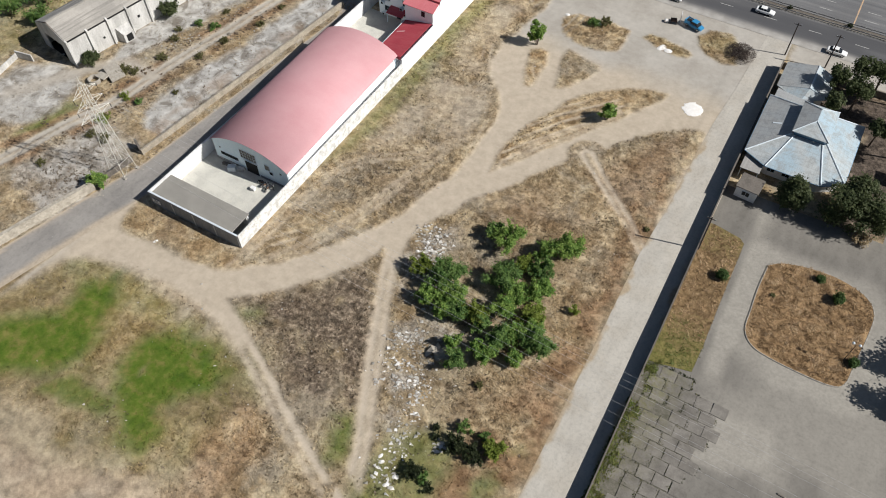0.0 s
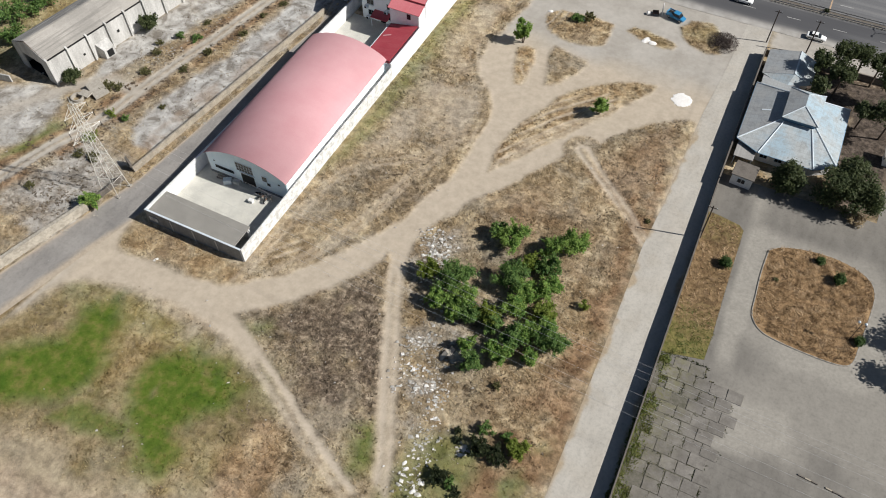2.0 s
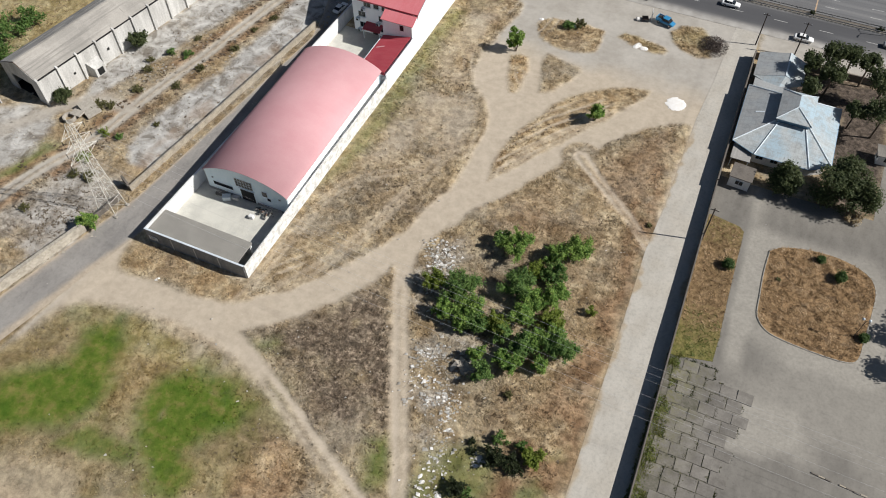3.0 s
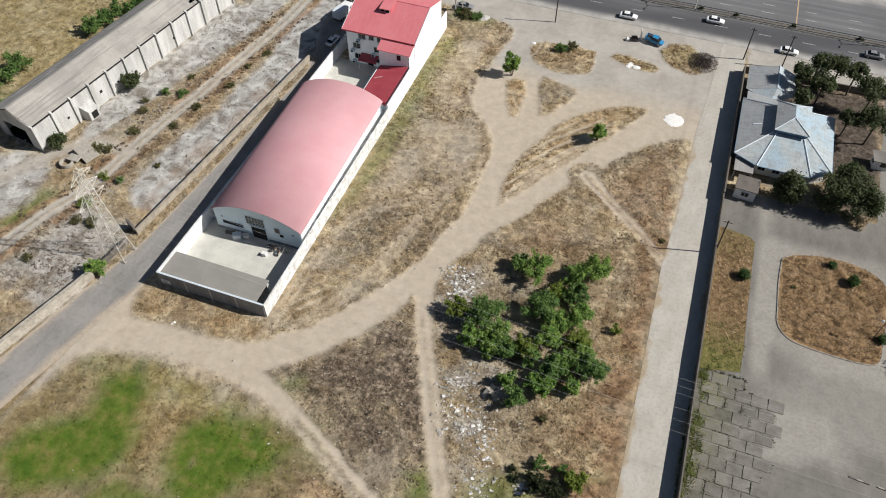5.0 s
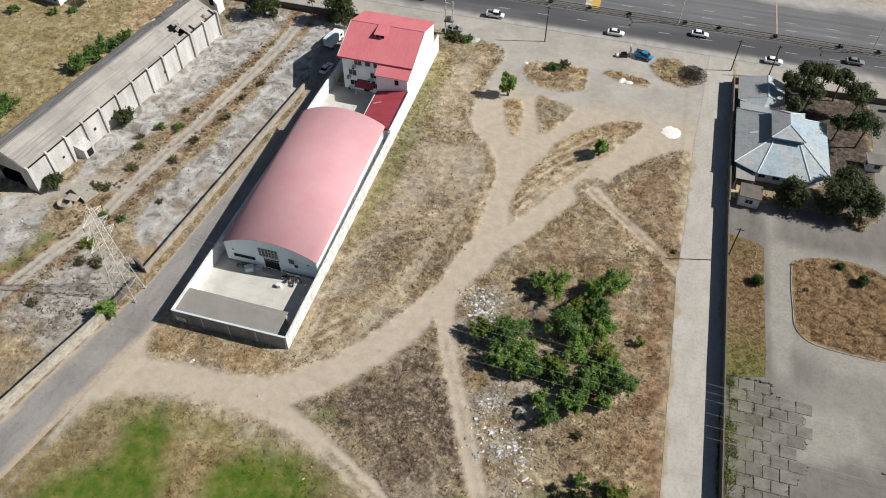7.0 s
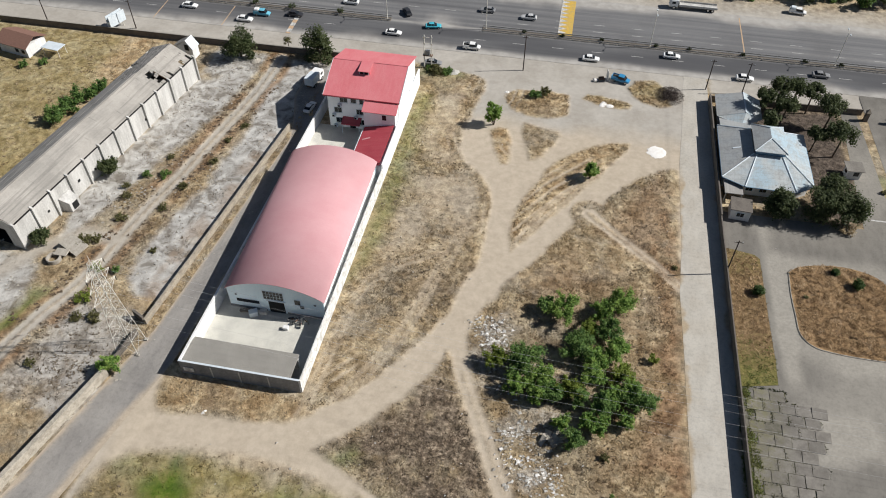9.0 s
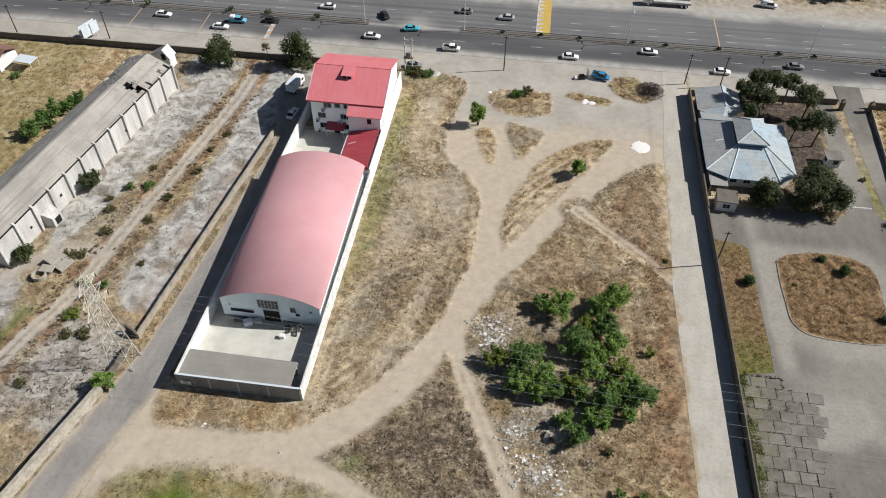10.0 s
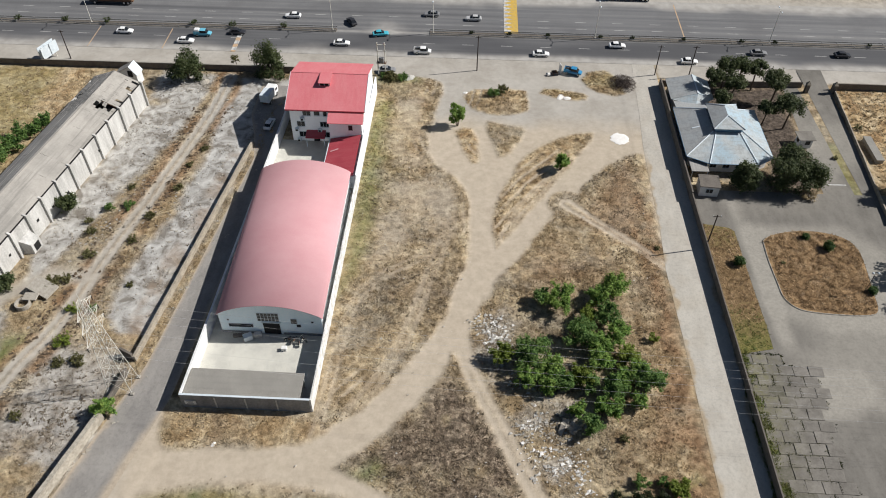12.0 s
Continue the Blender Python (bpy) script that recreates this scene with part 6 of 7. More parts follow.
for r in range(16):
    y = 34.4 + r * 2.12
    x1 = (12.4 if r > 9 else 11.6) - 0.8 + 2.4 * rng.random()
    x = 2.6 + (1.25 if r % 2 else 0.0) + (1.3 if r < 6 else 0)
    while x < x1:
        if not (r == 15 and x > 7.5) and rng.random() < 0.93:
            s = part("paving_slab", slab_meshes[rng.randrange(4)], None, slabs)
            s.matrix_basis = pose(x + rng.uniform(-0.04, 0.04), y + rng.uniform(-0.05, 0.05), 0.035 + rng.uniform(-0.015, 0.03), rng.uniform(-1.3, 1.3), rng.uniform(-1.2, 2.0), rng.uniform(-2.6, 2.6)) @ Matrix.Diagonal((rng.uniform(0.95, 1.02), rng.uniform(0.97, 1.0), 1, 1))
            if x < 9.5:
                JOINTS.append((x + 1.28, y - 0.9, x + 1.28, y + 0.9, 1.3 * rng.random()))
                JOINTS.append((x - 1.2, y + 1.05, x + 1.2, y + 1.05, 0.45 * rng.random()))
            elif rng.random() < 0.5:
                JOINTS.append((x + 1.28, y - 0.7, x + 1.28, y + 0.7, rng.random() * 0.7))
        x += 2.56

kerb = thing("kerb_line", "broken line of dark old kerb stones across the forecourt", "kerb", (24.0, 56.0, 0), -4)
for i in range(8):
    if i not in (3,):
        q = part("kerb_stone", boxed(0.02, -0.11, -0.1, 0.96, 0.11, 0.14, 0.02), MASONRY if i % 3 == 1 else DARK_WALL, kerb)
        q.matrix_basis = pose(i, 0.03 * math.sin(5 * i), 0, 0, 0, 2.5 * math.sin(3 * i))

# ---------------------------------------------------------------- pylon and its cables
pylon = thing("lattice_pylon", "tall pale galvanised lattice pylon beside the back lane", "pylon", (-103.1, 55.8, 0))
PH, PB, PT = 21.5, (2.0, 1.65), 0.45


def leg_at(sx, sy, z):
    f = z / PH
    f = 1 - (1 - f) ** 1.25
    return Vector((sx * (PB[0] + (PT - PB[0]) * f), sy * (PB[1] + (PT - PB[1]) * f), z))


levels = [0, 3.4, 6.4, 9.0, 11.3, 13.3, 15.1, 16.7, 18.2, 19.9, 21.5]
for sx, sy in ((1, 1), (1, -1), (-1, 1), (-1, -1)):
    bm = bmesh.new()
    for a, b in zip(levels, levels[1:]):
        rod(bm, leg_at(sx, sy, a), leg_at(sx, sy, b), 0.048, None, 4)
    part("leg", bm, STEEL, pylon)
    part("footing", boxed(sx * PB[0] - 0.3, sy * PB[1] - 0.3, -0.3, sx * PB[0] + 0.3, sy * PB[1] + 0.3, 0.25, 0.04), KERB, pylon)
for a, b in zip(levels, levels[1:]):
    for (ax, ay), (bx, by) in (((1, 1), (1, -1)), ((1, -1), (-1, -1)), ((-1, -1), (-1, 1)), ((-1, 1), (1, 1))):
        bm = bmesh.new()
        rod(bm, leg_at(ax, ay, a), leg_at(bx, by, b), 0.018, None, 4)
        rod(bm, leg_at(bx, by, a), leg_at(ax, ay, b), 0.018, None, 4)
        rod(bm, leg_at(ax, ay, b), leg_at(bx, by, b), 0.03, None, 4)
        part("brace", bm, STEEL, pylon)
ARMS = [(14.6, 3.4), (17.2, 3.0), (19.8, 2.6)]
for z, r in ARMS:
    for s in (-1, 1):
        bm = bmesh.new()
        for sx in (-1, 1):
            rod(bm, leg_at(sx, s, z), (0, s * r, z), 0.036, None, 4)
            rod(bm, leg_at(sx, s, z + 1.1), (0, s * r, z), 0.032, None, 4)
            for f in (0.35, 0.7):
                p = leg_at(sx, s, z).lerp(Vector((0, s * r, z)), f)
                q = leg_at(sx, s, z + 1.1).lerp(Vector((0, s * r, z)), f)
                rod(bm, p, q, 0.022, None, 4)
        arm = part("crossarm", bm, STEEL, pylon)
        bm = bmesh.new()
        rod(bm, (0, s * r, z), (0, s * r, z - 1.0), 0.07, 0.05, 6)
        part("insulator", bm, GLASS, arm)
bm = bmesh.new()
rod(bm, (0, 0, PH), (0, 0, PH + 1.8), 0.06, 0.03, 4)
part("peak", bm, STEEL, pylon)


def cable(y0, z0, y1, z1, sag, name="power_cable"):
    ob = thing(name, "thin pale overhead power cable from the pylon", "cable", group="overhead power cables")
    bm = bmesh.new()
    x0, x1, n = -103.1, 160.0, 60
    pts = []
    for i in range(n + 1):
        u = i / n
        pts.append((x0 + (x1 - x0) * u, y0 + (y1 - y0) * u, z0 + (z1 - z0) * u - 4 * sag * u * (1 - u)))
    for a, b in zip(pts, pts[1:]):
        rod(bm, a, b, 0.011, None, 4)
    part("wire", bm, CABLE, ob)


for z, r in ARMS:
    for s in (-1, 1):
        cable(55.8 + s * r, z - 1.0, 49.5 + s * r * 0.8, z, 6.5)

# ---------------------------------------------------------------- vehicles


def lofted(sections, material_name=None):
    """A hull through rings of points, closed at both ends."""
    bm = bmesh.new()
    rows = [[bm.verts.new(p) for p in s] for s in sections]
    n = len(rows[0])
    for a, b in zip(rows, rows[1:]):
        for i in range(n):
            bm.faces.new((a[i], a[(i + 1) % n], b[(i + 1) % n], b[i]))
    bm.faces.new(rows[0][::-1])
    bm.faces.new(rows[-1])
    bmesh.ops.recalc_face_normals(bm, faces=bm.faces[:])
    return bm


def ring(x, w, z0, z1, r=0.12):
    return [(x, -w + r, z0), (x, w - r, z0), (x, w, z0 + r), (x, w, z1 - r), (x, w - r, z1), (x, -w + r, z1), (x, -w, z1 - r), (x, -w, z0 + r)]


def wheel(ob, x, y, r=0.31, w=0.2):
    bm = bmesh.new()
    bmesh.ops.create_cone(bm, cap_ends=True, segments=14, radius1=r, radius2=r, depth=w, matrix=pose(x, y, r, 90, 0, 0))
    t = part("wheel", bm, TYRE, ob)
    bm = bmesh.new()
    bmesh.ops.create_cone(bm, cap_ends=True, segments=10, radius1=r * 0.6, radius2=r * 0.6, depth=w + 0.02, matrix=pose(x, y, r, 90, 0, 0))
    part("rim", bm, CHROME, t)


def saloon(paint, label, estate=False):
    ob = thing("car", label, "car", group="traffic")
    body = lofted([ring(-2.15, 0.72, 0.42, 0.78), ring(-2.0, 0.82, 0.28, 0.92), ring(-1.2, 0.84, 0.26, 0.93), ring(0.8, 0.84, 0.26, 0.90), ring(1.8, 0.82, 0.28, 0.78), ring(2.15, 0.72, 0.36, 0.66)])
    part("body", body, paint, ob)
    rear = (-2.0, -1.75) if estate else (-1.65, -1.05)
    part("cabin", lofted([ring(rear[0], 0.70, 0.86, 0.95, 0.03), ring(rear[1], 0.60, 0.86, 1.38, 0.06), ring(0.15, 0.60, 0.86, 1.40, 0.06), ring(0.95, 0.70, 0.86, 0.92, 0.02)]), GLASS, ob, "dark glazed cabin")
    part("roof", lofted([ring(rear[1] - 0.06, 0.57, 1.36, 1.41, 0.02), ring(-0.4, 0.61, 1.37, 1.45, 0.03), ring(0.22, 0.57, 1.36, 1.42, 0.02)]), paint, ob)
    for y in (-0.635, 0.60):
        for x in (-0.45, 0.28 if not estate else 0.2):
            part("door_pillar", boxed(x - 0.05, y, 0.9, x + 0.05, y + 0.035, 1.38), paint, ob)
    for x in (-1.3, 1.35):
        for y in (-0.75, 0.75):
            wheel(ob, x, y)
    for y in (-0.55, 0.55):
        part("headlight", boxed(2.0, y - 0.16, 0.52, 2.12, y + 0.16, 0.64, 0.02), LAMP_W, ob)
        part("tail_light", boxed(-2.14, y - 0.16, 0.6, -2.02, y + 0.16, 0.74, 0.02), LAMP_R, ob)
    return ob


def pickup(paint, label, load=None):
    ob = thing("pickup_truck", label, "pickup truck", group="traffic")
    part("body", lofted([ring(-2.3, 0.78, 0.4, 0.9), ring(-2.2, 0.84, 0.32, 0.98), ring(0.4, 0.84, 0.32, 0.98), ring(1.6, 0.82, 0.32, 0.95), ring(2.2, 0.76, 0.38, 0.8)]), paint, ob)
    part("cabin", lofted([ring(-0.55, 0.70, 0.95, 1.62, 0.06), ring(0.75, 0.68, 0.95, 1.64, 0.06), ring(1.35, 0.74, 0.93, 1.0, 0.02)]), GLASS, ob)
    part("roof", boxed(-0.6, -0.7, 1.6, 0.85, 0.7, 1.7, 0.04), paint, ob)
    part("bed_floor", boxed(-2.15, -0.7, 0.985, -0.65, 0.7, 1.0), VOID, ob)
    for s in ((-2.25, -0.84, -0.65, -0.76), (-2.25, 0.76, -0.65, 0.84), (-2.28, -0.84, -2.2, 0.84)):
        part("bed_side", boxed(s[0], s[1], 0.99, s[2], s[3], 1.35, 0.02), paint, ob)
    if load:
        part("load", boxed(-2.1, -0.7, 1.01, -0.75, 0.7, 1.9, 0.15), load, ob)
    for x in (-1.4, 1.4):
        for y in (-0.76, 0.76):
            wheel(ob, x, y, 0.34)
    for y in (-0.55, 0.55):
        part("headlight", boxed(2.08, y - 0.16, 0.62, 2.18, y + 0.16, 0.76, 0.02), LAMP_W, ob)
    return ob


def lorry(paint, bed_mat, label, length=11.0, box_body=False):
    ob = thing("lorry", label, "lorry")
    part("cab", lofted([ring(length - 2.4, 1.15, 0.6, 2.7, 0.12), ring(length - 0.4, 1.15, 0.6, 2.7, 0.15), ring(length, 1.1, 0.6, 2.3, 0.15)]), paint, ob)
    part("windscreen", boxed(length - 0.12, -0.95, 1.6, length + 0.03, 0.95, 2.2, 0.02), GLASS, ob)
    for y in (-1.17, 1.13):
        part("side_window", boxed(length - 1.7, y, 1.6, length - 0.7, y + 0.04, 2.2), GLASS, ob)
    part("chassis", boxed(0, -0.5, 0.55, length - 2.3, 0.5, 0.9), RUST, ob)
    if box_body:
        part("box_body", boxed(0, -1.15, 0.95, length - 2.6, 1.15, 2.9, 0.05), bed_mat, ob)
    else:
        part("flatbed", boxed(0, -1.2, 0.95, length - 2.6, 1.2, 1.1, 0.02), bed_mat, ob)
        for y in (-1.22, 1.16):
            part("side_board", boxed(0, y, 1.1, length - 2.6, y + 0.06, 1.55, 0.01), bed_mat, ob)
        part("headboard", boxed(length - 2.68, -1.2, 1.1, length - 2.6, 1.2, 2.2, 0.01), bed_mat, ob)
    for x in ((1.2, 2.4, length - 1.4) if length > 8 else (1.0, length - 1.2)):
        for y in (-1.0, 1.0):
            wheel(ob, x, y, 0.5, 0.32)
    return ob


S = {n: saloon(CAR[n], lab) for n, lab in (("white", "white saloon car on the asphalt"), ("silver", "silver saloon car on the asphalt"), ("dark", "black saloon car on the asphalt"), ("teal", "turquoise taxi saloon turning at the median gap"), ("grey", "grey saloon car on the asphalt"))}
first = {n: True for n in S}
TRAFFIC = [("white", -139.3, 165.0, 0), ("dark", -109.5, 166.2, 0), ("white", -96.3, 175.6, 180), ("white", -81.2, 162.4, 0), ("teal", -71.5, 167.6, 12), ("dark", -79.9, 173.4, 120), ("silver", -46.9, 177.0, 180), ("white", -29.3, 160.2, 0),
           ("white", -9.1, 165.4, 0), ("white", 8.5, 158.9, 0), ("grey", 27.3, 164.0, 0), ("white", -122.0, 161.2, 0), ("grey", -68.2, 150.6, 4), ("grey", -58.5, 178.6, 180), ("dark", 49.0, 164.2, 0), ("white", -93.0, 126.8, 82)]
for n, x, y, a in TRAFFIC:
    if first[n]:
        S[n].matrix_basis = pose(x, y, 0.02, 0, 0, a)
        first[n] = False
    else:
        copy_thing(S[n], pose(x, y, 0.02, 0, 0, a))
pk = pickup(CAR["sky"], "light blue pickup carrying a tall white load", PAINT_WHITE)
pk.matrix_basis = pose(-118.4, 164.9, 0.02, 0, 0, 0)
pickup(CAR["white"], "white pickup truck on the asphalt", None).matrix_basis = pose(-59.8, 159.6, 0.02, 0, 0, 0)
blue = pickup(CAR["blue"], "blue pickup parked by the roadside stall, bonnet towards the road", None)
blue.matrix_basis = pose(-21.6, 152.4, 0.0, 0, 0, -18)
pickup(CAR["white"], "white pickup parked under the roadside trees", CAP_WHITE).matrix_basis = pose(25.6, 194.6, -0.05, 0, 0, -10)
lorry(CAR["white"], PAINT_OLD, "long white flatbed lorry parked on the far verge", 13.0).matrix_basis = pose(3.6, 191.4, -0.05, 0, 0, 180)
lorry(CAR["white"], CAP_WHITE, "white box van parked in the shade behind the house", 5.9, True).matrix_basis = pose(-95.6, 134.4, -0.05, 0, 0, 80)
lorry(CAR["dark"], RUST, "dark lorry on the far carriageway", 12.0).matrix_basis = pose(-142, 180.5, 0.02, 0, 0, 180)
stall = thing("roadside_stall", "leaning white signboard and junk beside the blue pickup", "stall", (-25.4, 152.2, 0), 20)
part("signboard", sheet([(0.4, -0.9, 2.6), (0.6, 0.9, 2.6), (0.68, 0.9, 2.6), (0.48, -0.9, 2.6)], 2.2), PAINT_WHITE, stall)
part("table", boxed(-1.6, -0.7, 0.6, -0.2, 0.7, 0.7, 0.02), RUST, stall)
for x in (-1.5, -0.35):
    for y in (-0.6, 0.5):
        part("leg", boxed(x, y, -0.1, x + 0.07, y + 0.07, 0.6), RUST, stall)
part("sack", boxed(-2.9, -0.4, -0.1, -2.0, 0.5, 0.5, 0.15), LIME, stall)

# ---------------------------------------------------------------- plants


def leaves_mesh(name, material, centres, radii, count, size, seed, flat=1.0, shell=0.55):
    """Many small leaf blades in clumps; each blade is a bent quad of its own."""
    r = np.random.default_rng(seed)
    c, q = np.asarray(centres, float), np.asarray(radii, float)
    pick = r.choice(len(c), count, p=q ** 2 / (q ** 2).sum())
    d = r.normal(size=(count, 3))
    d /= np.linalg.norm(d, axis=1)[:, None]
    rad = q[pick] * (shell + (1 - shell) * r.random(count)) * (0.75 + 0.85 * r.random(count) ** 3)
    p = c[pick] + d * rad[:, None] * (1, 1, flat)
    up = 0.55 * d + r.normal(size=(count, 3)) * 0.5 + (0.15, 0, 0.65)
    a = np.cross(up, r.normal(size=(count, 3)))
    a /= np.linalg.norm(a, axis=1)[:, None]
    b = np.cross(up, a)
    b /= np.linalg.norm(b, axis=1)[:, None]
    s = size * (0.6 + 0.9 * r.random(count))[:, None]
    v = np.stack([p - a * s, p + b * s * 0.55, p + a * s, p - b * s * 0.55 + 0.1 * s * d], 1).reshape(-1, 3)
    v[:, 2] = np.maximum(v[:, 2], 0.02)
    me = bpy.data.meshes.new(name)
    me.from_pydata(v.tolist(), [], np.arange(4 * count).reshape(-1, 4).tolist())
    me.materials.append(material)
    return me


def clumps(seed, n, spread, low, high, r0, r1, flat_top=False):
    r = random.Random(seed)
    out, rad = [], []
    for i in range(n):
        a, d = r.uniform(0, 2 * math.pi), spread * math.sqrt(r.random())
        z = r.uniform(low, high) - (0.0 if flat_top else 0.36 * (high - low) * (d / max(spread, 0.01)) ** 2)
        out.append((d * math.cos(a), d * math.sin(a), max(z, r0 * 0.6)))
        rad.append(r.uniform(r0, r1))
    return out, rad


def sprays(seed, h, spread, limbs, twigs):
    """Limbs that fan up from the base, and the leafy twigs that leave them."""
    r = random.Random(seed)
    lim, twi = [], []
    skew = Vector((r.uniform(-0.2, 0.2), r.uniform(-0.2, 0.2), 0)) * spread
    for i in range(limbs):
        a, d = 2.4 * i + r.uniform(-0.5, 0.5), spread * math.sqrt((i + 0.6) / limbs) * r.uniform(0.6, 0.95)
        z = h * (1 - 0.5 * (d / spread) ** 2) * r.uniform(0.62, 0.98)
        base = Vector((0.12 * math.cos(a), 0.12 * math.sin(a), -0.1))
        tip = skew * (z / h) + Vector((d * math.cos(a), d * math.sin(a), z))
        bend = (base + tip) / 2 + Vector((0, 0, 0.1 * h))
        lim.append((base, bend, tip))
        for j in range(twigs):
            u = r.uniform(0.4, 1.0)
            p = base.lerp(bend, 2 * u) if u < 0.5 else bend.lerp(tip, 2 * u - 1)
            v = Vector((math.cos(a) * 0.5 + r.gauss(0, 0.7), math.sin(a) * 0.5 + r.gauss(0, 0.7), 0.25 + r.gauss(0, 0.45))).normalized()
            twi.append((p, p + v * spread * 0.3 * r.uniform(0.55, 1.35)))
    return lim, twi


def spray_leaves(name, material, twi, count, size, seed, loose):
    """Leaf blades strewn along twigs; each blade is a bent quad of its own."""
    r = np.random.default_rng(seed)
    a, b = np.array([t[0] for t in twi]), np.array([t[1] for t in twi])
    pick, u = r.integers(0, len(twi), count), r.random(count)[:, None] * 1.05
    d = r.normal(size=(count, 3))
    d /= np.linalg.norm(d, axis=1)[:, None]
    p = a[pick] + (b - a)[pick] * u + d * (loose * np.abs(r.normal(size=count)))[:, None]
    up = 0.5 * d + r.normal(size=(count, 3)) * 0.5 + (0.15, 0, 0.6)
    e = np.cross(up, r.normal(size=(count, 3)))
    e /= np.linalg.norm(e, axis=1)[:, None]
    f = np.cross(up, e)
    f /= np.linalg.norm(f, axis=1)[:, None]
    s = size * (0.55 + 0.9 * r.random(count))[:, None]
    v = np.stack([p - e * s, p + f * s * 0.55, p + e * s, p - f * s * 0.55 + 0.1 * s * d], 1).reshape(-1, 3)
    v[:, 2] = np.maximum(v[:, 2], 0.02)
    me = bpy.data.meshes.new(name)
    me.from_pydata(v.tolist(), [], np.arange(4 * count).reshape(-1, 4).tolist())
    me.materials.append(material)
    return me


def bush_tree(name, x, y, h, spread, leaf, label, seed, count, size, group="", limbs=13, twigs=6):
    """A many-stemmed young tree with ragged leafy sprays."""
    ob = thing(name, label, "tree", (x, y, -0.06), 0, group)
    lim, twi = sprays(seed, h, spread, limbs, twigs)
    for a, b, c in lim:
        bm = bmesh.new()
        rod(bm, a, b, 0.05, 0.035, 5)
        rod(bm, b, c, 0.035, 0.012, 5)
        part("stem", bm, BARK, ob)
    part("crown", spray_leaves("crown", leaf, twi, count, size, seed, 0.12 * spread), None, ob)
    return ob


def tree(name, x, y, h, spread, leaf, label, seed, count=1800, size=0.16, trunk=0.35, n=14, category="tree", low=None, group="", flat_top=False, r0=None, z0=-0.06):
    ob = thing(name, label, category, (x, y, z0), seed * 37 % 360, group)
    low = h * 0.4 if low is None else low
    r0 = r0 or spread * 0.3
    cs, rs = clumps(seed, n, spread * 0.72, low, h - r0 * 0.7, r0 * 0.8, r0 * 1.25, flat_top)
    bm = bmesh.new()
    base_r = 0.03 * h * trunk / 0.35 + 0.03
    lean = Vector((0.05 * h * math.sin(seed), 0.05 * h * math.cos(seed * 2), low))
    rod(bm, (0, 0, -0.2), lean, base_r, base_r * 0.65, 7)
    part("trunk", bm, BARK, ob)
    for i in range(min(7, len(cs))):
        bm = bmesh.new()
        rod(bm, lean, Vector(cs[i]), base_r * 0.5, 0.015, 5)
        part("limb", bm, BARK, ob)
    part("crown", leaves_mesh("crown", leaf, cs, rs, count, size, seed), None, ob)
    return ob


FIELD = [(-30.2, 76.3, 3.0), (-33.1, 77.1, 1.6), (-20.0, 80.2, 3.0), (-23.0, 77.4, 2.2), (-25.4, 72.8, 1.7), (-21.7, 72.9, 2.3), (-20.4, 69.5, 2.3), (-26.9, 68.4, 3.0), (-23.6, 67.1, 2.3), (-24.1, 63.3, 2.6), (-19.3, 64.6, 2.2), (-15.9, 60.0, 2.9), (-17.9, 61.8, 2.2), (-22.5, 57.8, 2.2)]
FIELD += [(-18.4, 55.8, 1.5), (-20.7, 59.4, 2.0), (-40.2, 63.8, 2.0), (-35.8, 64.6, 3.4), (-33.0, 60.9, 2.8), (-30.1, 59.0, 2.2), (-33.0, 57.6, 1.5), (-36.6, 59.4, 1.9), (-27.6, 60.2, 2.2), (-25.7, 58.8, 1.7), (-28.4, 53.8, 1.5), (-26.2, 50.9, 1.9), (-22.9, 54.3, 1.8), (-24.7, 54.8, 1.3)]
for i, (x, y, s) in enumerate(FIELD):
    bush_tree("young_tree", x, y, 1.9 + 1.0 * s, s * 1.14, (LEAF_BRIGHT, LEAF_DEEP, LEAF_BRIGHT, LEAF_BRIGHT, LEAF_LIME, LEAF_DEEP)[i % 6], "bushy bright green young tree on the rubble plot", 20 + i, int(2400 + 860 * s * s), 0.15, "thicket on the plot")
bush_tree("young_tree", -49.9, 129.4, 6.8, 2.3, LEAF_BRIGHT, "compact green tree at the track fork", 51, 6000, 0.2)
bush_tree("young_tree", -27.2, 115.0, 4.4, 2.0, LEAF_BRIGHT, "small green tree on the grassy lens", 52, 4200, 0.19)


def shrub(x, y, h, s, leaf, label, seed, count=700, size=0.13, name="shrub", z0=-0.08):
    ob = thing(name, label, "shrub", (x, y, z0), seed * 53 % 360)
    lim, twi = sprays(seed, h, s, 9, 5)
    bm = bmesh.new()
    for a, b, c in lim:
        rod(bm, a, b, 0.04, 0.025, 4)
        rod(bm, b, c, 0.025, 0.01, 4)
    part("stems", bm, BARK, ob)
    part("foliage", spray_leaves("foliage", leaf, twi, count, size, seed, 0.13 * s), None, ob)
    return ob


